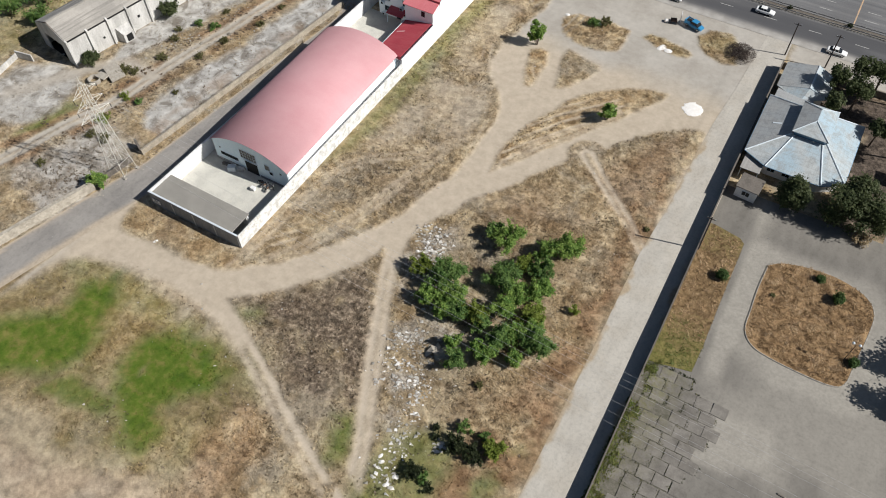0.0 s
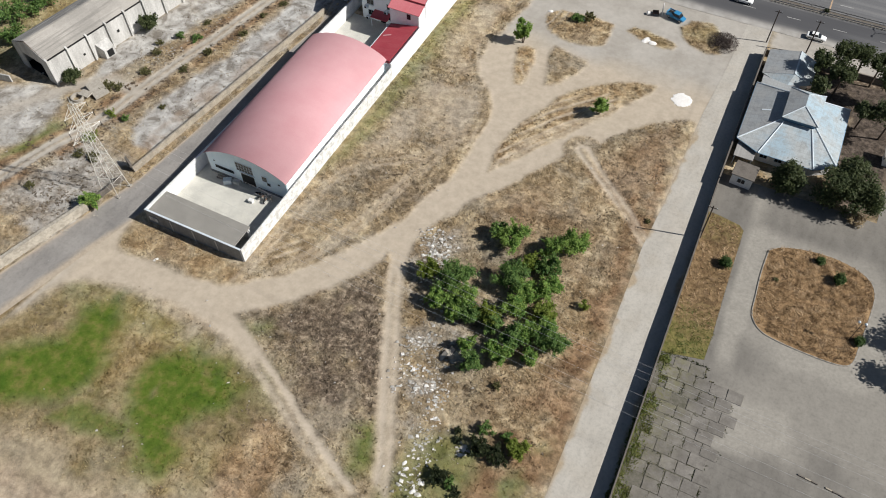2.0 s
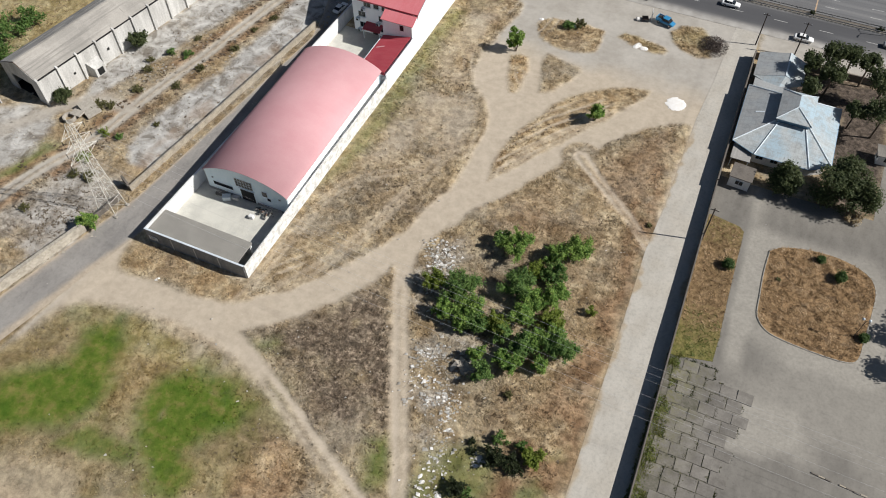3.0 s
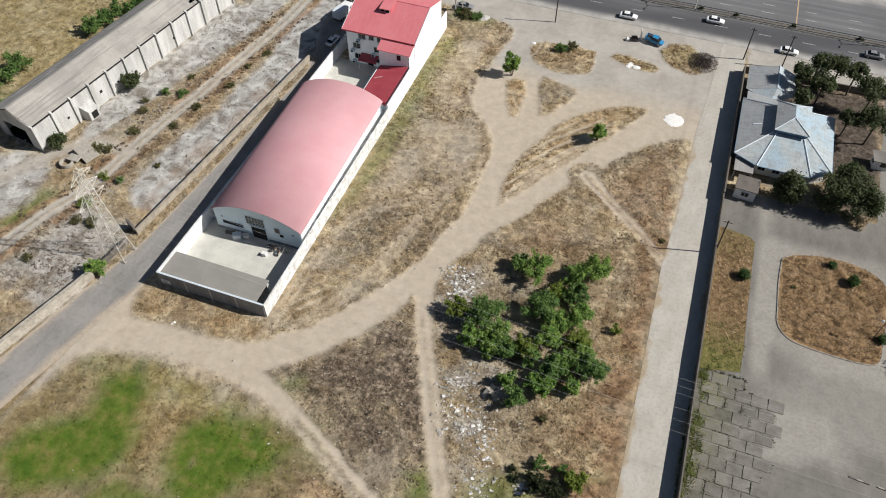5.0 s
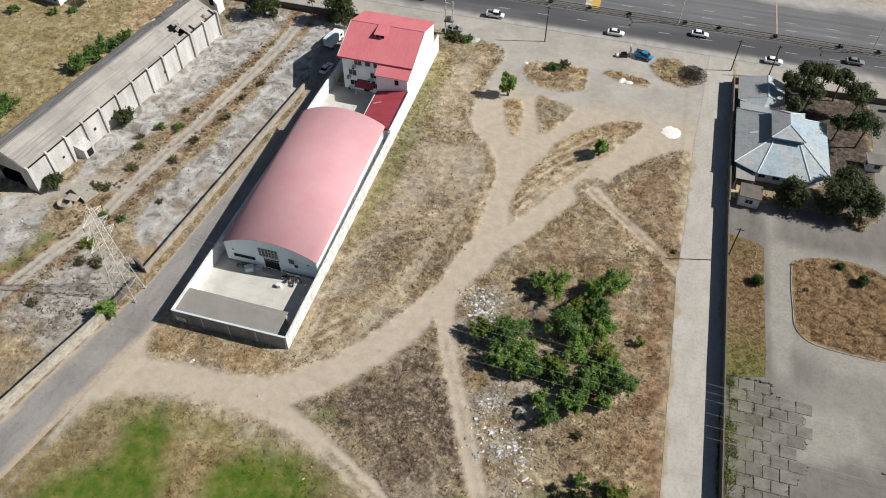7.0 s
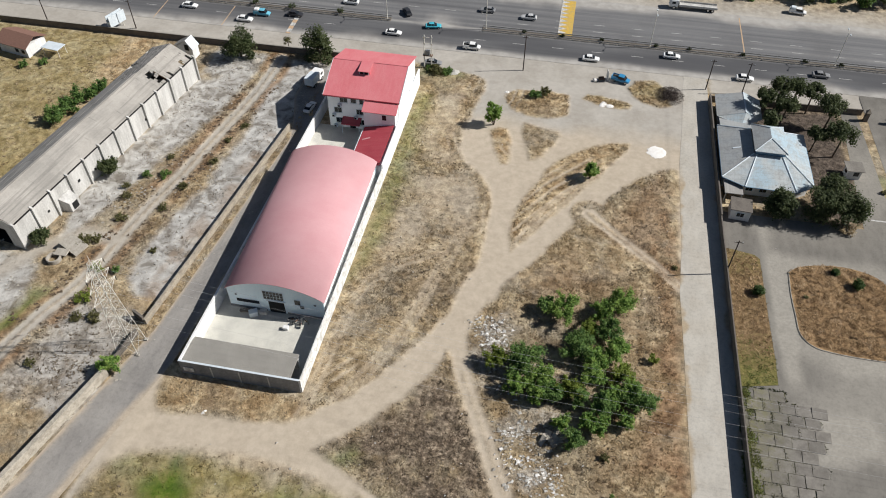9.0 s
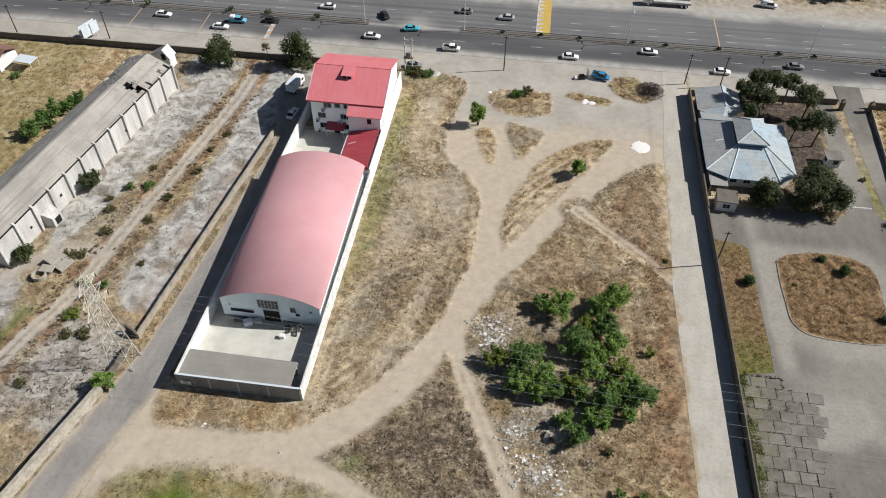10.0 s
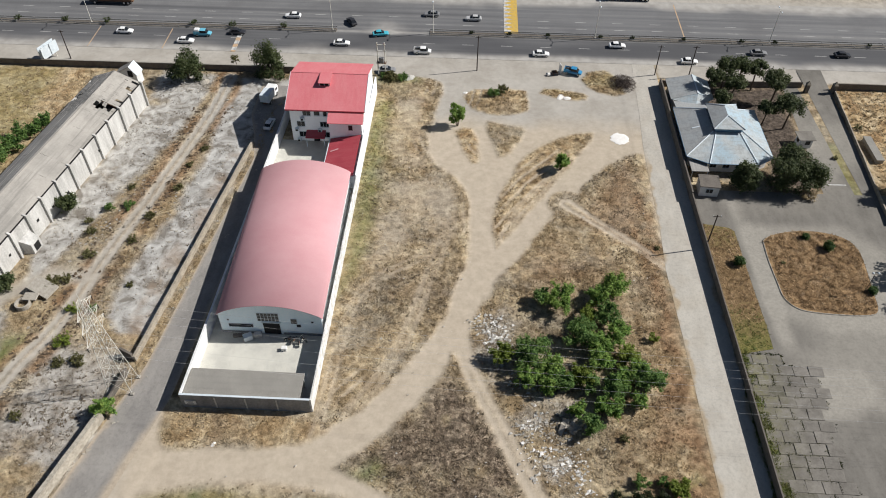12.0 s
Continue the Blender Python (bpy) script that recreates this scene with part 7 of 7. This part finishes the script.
SHRUBS = [(-19.4, 38.9, 2.2, 2.3, LEAF_DARK, 1700), (-17.4, 39.2, 2.3, 1.9, LEAF_DARK, 1300), (-16.0, 38.6, 1.5, 1.4, LEAF_DARK, 700), (-14.6, 41.0, 2.3, 2.1, LEAF_LIME, 2200), (-19.8, 42.0, 1.9, 1.5, LEAF_DEEP, 900), (-16.4, 42.2, 1.8, 1.1, LEAF_DEEP, 600), (-23.6, 40.2, 0.9, 0.8, LEAF_DARK, 350), (-22.9, 38.9, 0.8, 0.7, LEAF_DARK, 300), (-13.9, 69.2, 1.9, 1.2, LEAF_LIME, 600), (-22.9, 32.6, 1.9, 1.9, LEAF_DARK, 1200), (-21.4, 32.2, 1.5, 1.2, LEAF_DEEP, 600), (-19.9, 31.4, 1.0, 1.1, LEAF_DARK, 400), (-21.3, 49.6, 0.9, 0.9, LEAF_OLIVE, 350)]
SHRUBS += [(-41.8, 142.0, 1.7, 1.8, LEAF_DEEP, 1300), (-39.2, 143.4, 1.8, 1.6, LEAF_OLIVE, 1200), (14.0, 89.3, 0.5, 0.5, LEAF_OLIVE, 250), (-131.6, 75.6, 3.4, 2.5, LEAF_PINE, 3000), (-128.2, 96.6, 4.0, 2.9, LEAF_PINE, 3600), (-119.9, 97.2, 1.6, 1.3, LEAF_DEEP, 600), (-120.9, 90.5, 1.2, 1.4, LEAF_OLIVE, 500), (-123.2, 77.0, 1.2, 2.2, LEAF_OLIVE, 800), (-121.2, 78.0, 1.1, 1.5, LEAF_OLIVE, 500), (-116.4, 63.8, 1.3, 1.9, LEAF_LIME, 700)]
SHRUBS += [(-113.6, 71.3, 1.3, 1.1, LEAF_DEEP, 500), (-112.4, 59.8, 1.0, 2.0, LEAF_OLIVE, 600), (-115.4, 59.3, 0.9, 1.6, LEAF_OLIVE, 500), (-110.9, 95.6, 1.1, 1.6, LEAF_OLIVE, 600), (-112.4, 88.6, 0.9, 1.4, LEAF_OLIVE, 500), (-107.8, 104.6, 0.9, 1.5, LEAF_OLIVE, 500), (-119.4, 84.4, 1.0, 1.7, LEAF_OLIVE, 600), (-116.2, 98.4, 1.1, 1.6, LEAF_DEEP, 700), (-117.4, 71.0, 0.9, 1.6, LEAF_LIME, 500), (-105.6, 117.6, 0.8, 1.3, LEAF_OLIVE, 400), (-109.1, 77.4, 0.7, 0.9, LEAF_OLIVE, 300), (-118.2, 49.0, 0.8, 1.3, LEAF_OLIVE, 400), (-104.3, 50.6, 3.6, 2.2, LEAF_BRIGHT, 3600), (-122.6, 93.5, 1.0, 1.2, LEAF_OLIVE, 350)]
SHRUBS += [(-122, 38, 1.4, 1.4, LEAF_BRIGHT, 500), (-66.8, 148.0, 1.1, 2.3, LEAF_OLIVE, 2400), (-64.2, 147.8, 1.0, 1.9, LEAF_DEEP, 1600), (-68.6, 148.4, 1.0, 1.4, LEAF_DEEP, 1000), (34.2, 122.0, 0.8, 0.8, LEAF_OLIVE, 250), (42.6, 133.0, 1.4, 1.3, LEAF_OLIVE, 400), (-117.5, 104, 0.8, 1.2, LEAF_OLIVE, 300), (-107.5, 112, 0.7, 1.2, LEAF_OLIVE, 300), (-9.6, 92, 0.5, 0.8, LEAF_OLIVE, 200)]
for i, (x, y, h, s, leaf, cnt) in enumerate(SHRUBS):
    lab = {LEAF_PINE: "dense dark green shrub against the warehouse wall", LEAF_DARK: "sparse blackish twiggy shrub on dry ground", LEAF_DEEP: "rounded dark green shrub on dry ground", LEAF_LIME: "bushy yellow-green shrub on dry ground", LEAF_OLIVE: "scrubby olive-coloured weed clump", LEAF_BRIGHT: "leafy bright green shrub on dry ground"}[leaf]
    shrub(x, y, h, s, leaf, lab, 100 + i, int(cnt * 1.3), 0.13 * max(1.0, s / 1.7))
for i, (x, y, h, rad) in enumerate(((5.3, 88.6, 2.0, 1.25), (20.2, 96.5, 1.3, 0.95), (23.7, 93.6, 2.3, 1.4), (28.7, 82.6, 1.5, 1.0))):
    ob = thing("clipped_bush", "compact rounded dark green bush in dry grass", "shrub", (x, y, -0.05), 40 * i)
    cs, rs = clumps(400 + i, 16, rad * 0.5, h * 0.3, h * 0.75, rad * 0.35, rad * 0.5)
    bm = bmesh.new()
    rod(bm, (0, 0, -0.1), (0.05, 0.04, h * 0.5), 0.07, 0.04, 6)
    part("stem", bm, BARK, ob)
    part("foliage", leaves_mesh("foliage", LEAF_CLIPPED, cs, rs, int(1900 * rad), 0.12, 400 + i, 1.0, 0.7), None, ob)
for i, x in enumerate((-170.1, -156.9, -145.6, -122.1, -111.5, -97.6, -47.5, -37.2, -27, -13, -4.6, 9, 24.3, 33, 57.8)):
    shrub(x, 169.5, 1.7 if i < 6 else 0.9, 1.3 if i < 6 else 0.8, LEAF_DARK if i > 5 else LEAF_PINE, "dusty dark shrub on the highway median", 200 + i, 380, 0.14, z0=0.1)
for i, (x, y, h, s) in enumerate(((-148.6, 111.0, 3.6, 2.8), (-147.4, 115.5, 3.2, 2.4), (-146.0, 119.4, 3.4, 2.6), (-144.4, 123.2, 2.8, 2.0), (-155, 92, 4.5, 3.6), (-158, 86, 5, 4), (-160, 79, 5, 4), (-163, 71, 5, 4), (-165, 62, 4.5, 4),
                                 (-152, 80, 3.6, 3.2), (-156.5, 68, 4, 3.4))):
    shrub(x, y, h * 1.15, s * 1.3, LEAF_DEEP, "dense dark green hedge bush behind the warehouse", 300 + i, 2600, 0.22, "hedge_bush")
for i, (x, y, h, s) in enumerate(((-178, 128, 2.2, 2), (-168, 130, 1.6, 1.6), (-164, 132, 1.4, 1.4), (-182, 140, 3.0, 2.4), (-188, 146, 4, 3))):
    shrub(x, y, h, s, LEAF_DEEP, "green garden bush near the cottage", 330 + i, 700, 0.2)
tree("roadside_tree", -116.8, 144.6, 9.6, 4.6, LEAF_PINE, "dense dark green roadside tree by the wall", 61, 5600, 0.24, n=26, low=2.2)
tree("roadside_tree", -96.4, 147.2, 9.6, 4.6, LEAF_PINE, "dense dark green roadside tree by the wall", 62, 5600, 0.24, n=26, low=2.2)
tree("sapling", -106.2, 151.0, 3.6, 1.5, LEAF_OLIVE, "thin pale sapling on the verge", 63, 500, 0.16, n=9, low=1.6)
PINES = [(10.2, 143.0, 7.6, 2.3), (14.4, 148.0, 8.2, 2.8), (18.2, 148.2, 8.2, 2.8), (15.0, 142.0, 7.6, 2.8), (21.5, 147.6, 7.4, 2.2), (24.8, 142.0, 8.4, 3.2), (25.3, 132.4, 7.8, 3.3), (20.6, 133.4, 6.0, 2.0), (11.4, 138.0, 5.4, 2.2)]
for i, (x, y, h, s) in enumerate(PINES):
    tree("pine", x, y, h * 1.06, s * 1.12, LEAF_PINE, "umbrella-shaped dark pine with a bare leaning trunk", 70 + i, 3400, 0.22, 0.3, 26, low=h * 0.72, group="pines beside the office", flat_top=True)
for i, (x, y, h, s) in enumerate(((10.9, 110.6, 6.8, 3.2), (19.2, 111.6, 9.0, 4.3), (23.8, 110.6, 8.4, 4.1), (21.6, 115.2, 8.4, 3.6))):
    tree("pine", x, y, h, s, LEAF_PINE, "broad dark green pine standing in the forecourt", 85 + i, 6000, 0.2, 0.35, 34, low=h * 0.4, group="pines beside the office")
shrub(24.2, 108.6, 1.4, 2.2, STRAW, "dry straw-coloured shrub under the pines", 95, 900, 0.16)
for i, (x, y, h, s) in enumerate(((41.6, 88.2, 11.0, 4.6), (41.8, 79.8, 10.4, 4.0), (43.6, 110.4, 8.2, 3.4))):
    tree("broad_tree", x, y, h, s, LEAF_DEEP, "broad dark green tree at the forecourt edge", 96 + i, 3000, 0.24, 0.4, 22, low=h * 0.4)
for i in range(12):
    x = -2 + i * 5.2
    tree("roadside_tree", x, 201.5 + (i % 3) * 2.2 + (0 if i > 2 else 5), 5.5 + (i % 4), 3.0 + 0.3 * (i % 3), LEAF_DEEP if i % 2 else LEAF_PINE, "dark dusty tree beyond the far verge", 110 + i, 1500, 0.28, n=16, low=1.5, group="trees beyond the highway")

# brush pile of dead branches
pile = thing("brush_pile", "grey heap of dead branches by the lane mouth", "brush pile", (-9.6, 148.4, -0.05))
r = random.Random(3)
bm = bmesh.new()
for i in range(620):
    a, d = r.uniform(0, 6.283), 3.2 * math.sqrt(r.random())
    z = 1.9 * (1 - (d / 3.4) ** 2) * r.uniform(0.25, 1.0)
    p = Vector((d * math.cos(a), 1.15 * d * math.sin(a), z + 0.05))
    v = Vector((r.gauss(0, 1), r.gauss(0, 1), r.gauss(0, 0.45))).normalized() * r.uniform(0.4, 1.1)
    rod(bm, p - v / 2, p + v / 2, 0.035, 0.012, 4)
part("brushwood", bm, TWIG, pile)
part("dead_leaves", leaves_mesh("dead_leaves", TWIG, [(0, 0, 0.5), (1, 0.8, 0.4), (-1, -0.8, 0.4), (0.8, -1, 0.4), (-0.8, 1.1, 0.4)], [1.5, 1.1, 1.1, 1.1, 1.1], 1500, 0.17, 4, 0.7, 0.3), None, pile)


def heap(name, x, y, sx, sy, h, material, label, seed, category):
    """A low uneven heap."""
    ob = thing(name, label, category, (x, y, -0.1), seed * 31 % 90)
    bm = bmesh.new()
    bmesh.ops.create_grid(bm, x_segments=40, y_segments=40, size=1.0)
    for v in bm.verts:
        d = math.hypot(v.co.x, v.co.y)
        k_ = noise.noise((v.co.x * 2.3 + seed, v.co.y * 2.3, seed)) * 0.5 + noise.noise((v.co.x * 6 + seed, v.co.y * 6, 1)) * 0.25
        f = max(0.0, 1 - (d * (1 + 0.45 * k_)) ** 2)
        v.co = Vector((v.co.x * sx, v.co.y * sy, h * f * (0.75 + 0.6 * k_) - (0.25 if f <= 0 else 0.0)))
    part("mound", bm, material, ob, smooth=True)
    return ob


heap("lime_heap", -12.9, 126.6, 2.2, 2.1, 0.16, LIME, "spill of white lime powder on the dusty track", 1, "heap")
heap("plastic_sheet", -25.4, 142.2, 1.3, 0.8, 0.25, LIME, "crumpled white plastic sheet on the dust", 2, "sheet")
heap("plastic_sheet", -23.8, 141.8, 1.0, 0.7, 0.25, LIME, "crumpled white plastic sheet on the dust", 3, "sheet")
heap("rubble_heap", -62.6, 148.2, 1.7, 1.2, 0.8, DEBRIS, "pale heap of broken plaster on the verge", 4, "heap")
heap("plastic_sheet", -40.6, 143.0, 0.6, 0.6, 0.5, LIME, "white sack between two shrubs", 5, "sack")
heap("plastic_sheet", -48.4, 142.6, 0.6, 0.5, 0.3, LIME, "white sack at the island edge", 6, "sack")
heap("rubble_heap", -112.6, 143.4, 1.5, 1.2, 1.0, STONE, "pale rubble heap by the wall", 7, "heap")
for i, (x, y) in enumerate(((-28.0, 31.6), (-28.6, 32.3), (-25.0, 30.6), (-25.6, 29.0), (-21.6, 38.0), (-21.8, 37.0), (-27.6, 40.6), (-19.4, 29.6), (-40.8, 66.4), (-85.6, 45.8))):
    heap("plastic_sheet", x, y, 0.55, 0.35, 0.22, LIME, "torn white sheet among the weeds", 10 + i, "sheet")
r = random.Random(9)
for i in range(16):
    x, y = -29.4 + r.gauss(0, 1.2), 51.6 + r.gauss(0, 1.0)
    ob = thing("concrete_chunk", "tilted broken slab of grey concrete", "concrete chunk", (x, y, 0.02), r.uniform(0, 180), "broken slabs")
    w, d = r.uniform(0.5, 1.1), r.uniform(0.4, 0.8)
    bm = slab_poly([(-w, -d * r.uniform(0.5, 1)), (w * r.uniform(0.5, 1), -d), (w, d * r.uniform(0.4, 1)), (-w * 0.6, d)], -0.12, 0.12)
    ob2 = part("slab", bm, STONE, ob)
    ob2.matrix_basis = pose(0, 0, 0.25, r.uniform(-35, 35), r.uniform(-35, 35), 0)

# loose litter and broken plaster, uncountable
def scatter_chunks(name, label, n, seed, material, spots, size):
    q = np.random.default_rng(seed)
    pick = q.integers(0, len(spots), n)
    sp = np.array(spots, float)[pick]
    xy = sp[:, :2] + q.normal(size=(n, 2)) * sp[:, 2:3]
    V, Fc = [], []
    for i, (x, y) in enumerate(xy):
        s = size * (0.3 + 1.9 * q.random() ** 2.5)
        b = len(V)
        pts = q.normal(size=(6, 3)) * (0.5, 0.5, 0.25) * s
        pts = np.array([(s, 0, 0.05), (0.2 * s, 0.8 * s, 0.1), (-0.8 * s, 0.4 * s, 0), (-0.5 * s, -0.7 * s, 0.08), (0.1 * s, 0, 0.28 * s), (0, 0, -0.1)]) + pts * 0.5
        V += [(x + p[0], y + p[1], p[2] - 0.02) for p in pts]
        Fc += [(b, b + 1, b + 4), (b + 1, b + 2, b + 4), (b + 2, b + 3, b + 4), (b + 3, b, b + 4)]
    me = bpy.data.meshes.new(name)
    me.from_pydata(V, [], Fc)
    me.materials.append(material)
    return tagged(new(name, me), label, "debris", kind="stuff")


scatter_chunks("litter", "scattered white plaster lumps and litter", 850, 1, DEBRIS, [(-34, 44, 1.6), (-29.8, 44, 1.2), (-28.5, 38, 1.2), (-27.5, 36, 1.2), (-26, 30, 1.6), (-21.8, 37.5, 0.7), (-42, 70, 1.6), (-42.5, 71, 1.8), (-40.5, 67, 1.0), (-41, 68.5, 1.2), (-36, 51, 2.0), (-33, 52, 2.2), (-37, 60, 1.2), (-30, 44, 2.0), (-43.5, 72, 1.4), (-41, 64, 1.0)], 0.2)
scatter_chunks("litter", "white scraps and torn bags among the weeds", 420, 4, LIME, [(-42.8, 71.5, 1.3), (-41.6, 68.4, 0.9), (-36.2, 51.5, 1.2), (-29.8, 44.4, 1.1), (-29.4, 46, 1.3), (-28.6, 41.5, 1.2), (-27.6, 35, 1.3), (-26.4, 30.5, 1.5), (-41.2, 69.5, 1.5), (-35.2, 46.5, 1.4)], 0.17)
scatter_chunks("rubble", "grey stony rubble strewn over the plot", 800, 2, STONE, [(-34, 51, 2.2), (-32, 50, 1.8), (-112, 64, 5), (-104, 100, 5), (-100, 128, 5), (-112, 100, 6), (-120, 90, 4), (-113, 50, 5)], 0.17)
scatter_chunks("litter", "scattered white scraps over the dry field", 260, 3, DEBRIS, [(-52, 44, 7), (-55, 40, 9), (-25, 90, 12), (-60, 80, 12), (-75, 30, 9), (-60, 110, 12)], 0.11)


SPOIL = worn("brown_spoil", (0.16, 0.115, 0.075), (0.075, 0.056, 0.04), 1.4, 0.97, 5, 0.5, amount=0.9)
verge_spots = [(px + side * 3.1, py, 0.9) for px, py in YARD_ROAD[10:84:4] for side in (-1, 1)]
scatter_chunks("spoil", "dark brown lumps of soil and dead weeds beside the yard road", 900, 5, SPOIL, verge_spots, 0.26)
scatter_chunks("rubble", "pale concrete crumbs over the derelict yard", 1100, 6, STONE, [(-104, 78, 3), (-101, 95, 3), (-99, 112, 3), (-98, 132, 4), (-122, 90, 3), (-119, 106, 3), (-116, 124, 4), (-113, 141, 4), (-136, 64, 5), (-108, 45, 3)], 0.2)


def tufts(name, label, material, n, seed, weight, box_, h, w, blades=5, cover=False):
    """Grass tufts where the cover weight allows: fans of blades, uncountable."""
    q = np.random.default_rng(seed)
    x, y = q.uniform(box_[0], box_[1], 4 * n), q.uniform(box_[2], box_[3], 4 * n)
    keep = q.random(4 * n) < weight(x, y)
    x, y = x[keep][:n], y[keep][:n]
    m = len(x)
    X, Y = np.repeat(x, blades), np.repeat(y, blades)
    k = m * blades
    a = 12.0 * vnoise(X, Y, 2.2, 2) + q.normal(size=k) * 0.9
    hh = h * (0.5 + q.random(k)) * np.repeat(0.6 + 0.8 * q.random(m), blades)
    ww = w * (0.6 + 0.8 * q.random(k))
    X, Y = X + q.normal(size=k) * w * 0.9, Y + q.normal(size=k) * w * 0.9
    tip = np.stack([X + np.cos(a) * hh, Y + np.sin(a) * hh, hh * 0.45 * (0.4 + 1.2 * q.random(k)) - 0.04], 1)
    px, py = -np.sin(a) * ww, np.cos(a) * ww
    v = np.stack([np.stack([X - px, Y - py, np.full(k, -0.12)], 1), np.stack([X + px, Y + py, np.full(k, -0.12)], 1), tip], 1).reshape(-1, 3)
    me = bpy.data.meshes.new(name)
    me.vertices.add(3 * k)
    me.vertices.foreach_set("co", v.ravel().astype(np.float32))
    me.loops.add(3 * k)
    me.loops.foreach_set("vertex_index", np.arange(3 * k, dtype=np.int32))
    me.polygons.add(k)
    me.polygons.foreach_set("loop_start", np.arange(0, 3 * k, 3, dtype=np.int32))
    me.update(calc_edges=True)
    if cover:
        share = [np.repeat(s, 3 * blades) for s in ground_cover(x, y)]
        one = np.ones(3 * k)
        for key, chans in (("zone", share[:3]), ("cover", share[3:6]), ("tone", share[6:9])):
            me.attributes.new(key, 'FLOAT_COLOR', 'POINT').data.foreach_set("color", np.stack([*chans, one], 1).ravel().astype(np.float32))
    me.materials.append(material)
    return tagged(new(name, me), label, "grass", kind="stuff")


def open_field(x, y):
    """Where grass may stand: off every paved strip and out of the plots with buildings."""
    ok = (y < 156) & ~((x > -10.2) & (x < 1)) & ~((x > -93) & (x < -70) & (y > 51.5) & (y < 143)) & ~((x > 1) & (x < 42))
    ok &= inside(x, y, [(-123, -20), (-107.5, 36), (-100.8, 60), (-94.5, 116), (-88, 116), (-92.5, 54), (-98.5, 36), (-113, -20)]) < 0
    return ok & (inside(x, y, [(-148, 66), (-132.5, 71), (-122, 136), (-136, 138)]) < 0)


def straw_weight(x, y):
    c = ground_cover(x, y)
    patch = soft(vnoise(x + 11, y + 5, 5, 3), 0.3, 0.7)
    return open_field(x, y) * np.clip(np.clip(1 - c[0] * 2.4, 0, 1) * (0.25 + 0.75 * patch) * (1 - 0.97 * c[1]) * (1 - 0.95 * c[5]) * (1 - 0.6 * c[2]) * (1 - 0.6 * c[3]), 0, 1)


def thatch_weight(x, y):
    c = ground_cover(x, y)
    return open_field(x, y) * np.clip((c[2] + 0.18 * soft(vnoise(x + 60, y + 5, 4, 3), 0.4, 0.7)) * (1 - c[0] * 2.4) * (1 - c[1]), 0, 1)


def green_weight(x, y):
    c = ground_cover(x, y)
    return open_field(x, y) * np.clip(c[1] * (1 - c[0]), 0, 1)


tufts("dry_grass", "tufts of dry tan grass over the field", BLADES, 50000, 21, straw_weight, (-135, -9, 8, 156), 0.3, 0.075, 5, True)
tufts("thatch", "matted grey-brown dead weeds", STRAW_DARK, 16000, 22, thatch_weight, (-125, -10, 10, 150), 0.3, 0.09)
tufts("green_grass", "patches of low green grass", BLADES, 12000, 23, green_weight, (-110, -12, 8, 150), 0.13, 0.09, 5, True)
tufts("dry_grass", "tall straw-coloured grass on the kerbed island", STRAW_RED, 12000, 24, lambda x, y: 1.0 * (inside(x, y, ISLAND) > 0.4), (10, 33, 76, 99), 0.42, 0.085)
tufts("dry_grass", "tall straw-coloured grass on the verge", STRAW_RED, 2600, 25, lambda x, y: 1.0 * (inside(x, y, VERGE) > 0.3) * soft(y - 75, -4, 5), (0, 8, 67, 100), 0.36, 0.085)
tufts("green_grass", "green weeds at the end of the verge", GRASS_GREEN, 500, 26, lambda x, y: 1.0 * (inside(x, y, VERGE) > 0.2) * soft(77 - y, -3, 4), (0, 8, 67, 82), 0.3, 0.12)
tufts("dry_grass", "tall dry grass beyond the side road", STRAW, 4000, 27, lambda x, y: 1.0 * (x > 42.2) * (y < 149), (42, 75, 70, 149), 0.45, 0.16)
tufts("dry_grass", "dry grass in the field behind the warehouse", STRAW, 5000, 28, lambda x, y: 1.0 * (inside(x, y, [(-215, 60), (-215, 147), (-138, 147), (-148, 66)]) > 0), (-215, -138, 60, 147), 0.35, 0.16)


def joint_weeds(x, y):
    w = np.zeros_like(x)
    for ax, ay, bx, by, s in JOINTS:
        near = (np.abs(x - (ax + bx) / 2) < 1.6) & (np.abs(y - (ay + by) / 2) < 1.4)
        if near.any():
            w[near] = np.maximum(w[near], s * (along(x[near], y[near], [(ax, ay), (bx, by)]) < 0.17))
    return w * (0.4 + 0.6 * soft(9 - x, 0, 5))


tufts("weeds", "olive weeds and dry grass in the slab joints", LEAF_OLIVE, 5200, 29, joint_weeds, (1, 14, 33, 69), 0.22, 0.115)
# Dark tufts are weeds and also stand in for lifted slabs' shadow lines.
tufts("weeds", "dark weeds in the slab joints that also draw shadow lines", LEAF_DARK, 9000, 31, joint_weeds, (1, 14, 33, 69), 0.2, 0.13)
tufts("weeds", "olive weeds along the foot of the wall", GRASS_GREEN, 2600, 30, lambda x, y: soft(vnoise(x, y, 3, 2), 0.3, 0.6) * soft(2.6 - x + 0.03 * (66 - y), 0, 1.2), (0.0, 5, 30, 68), 0.3, 0.13)
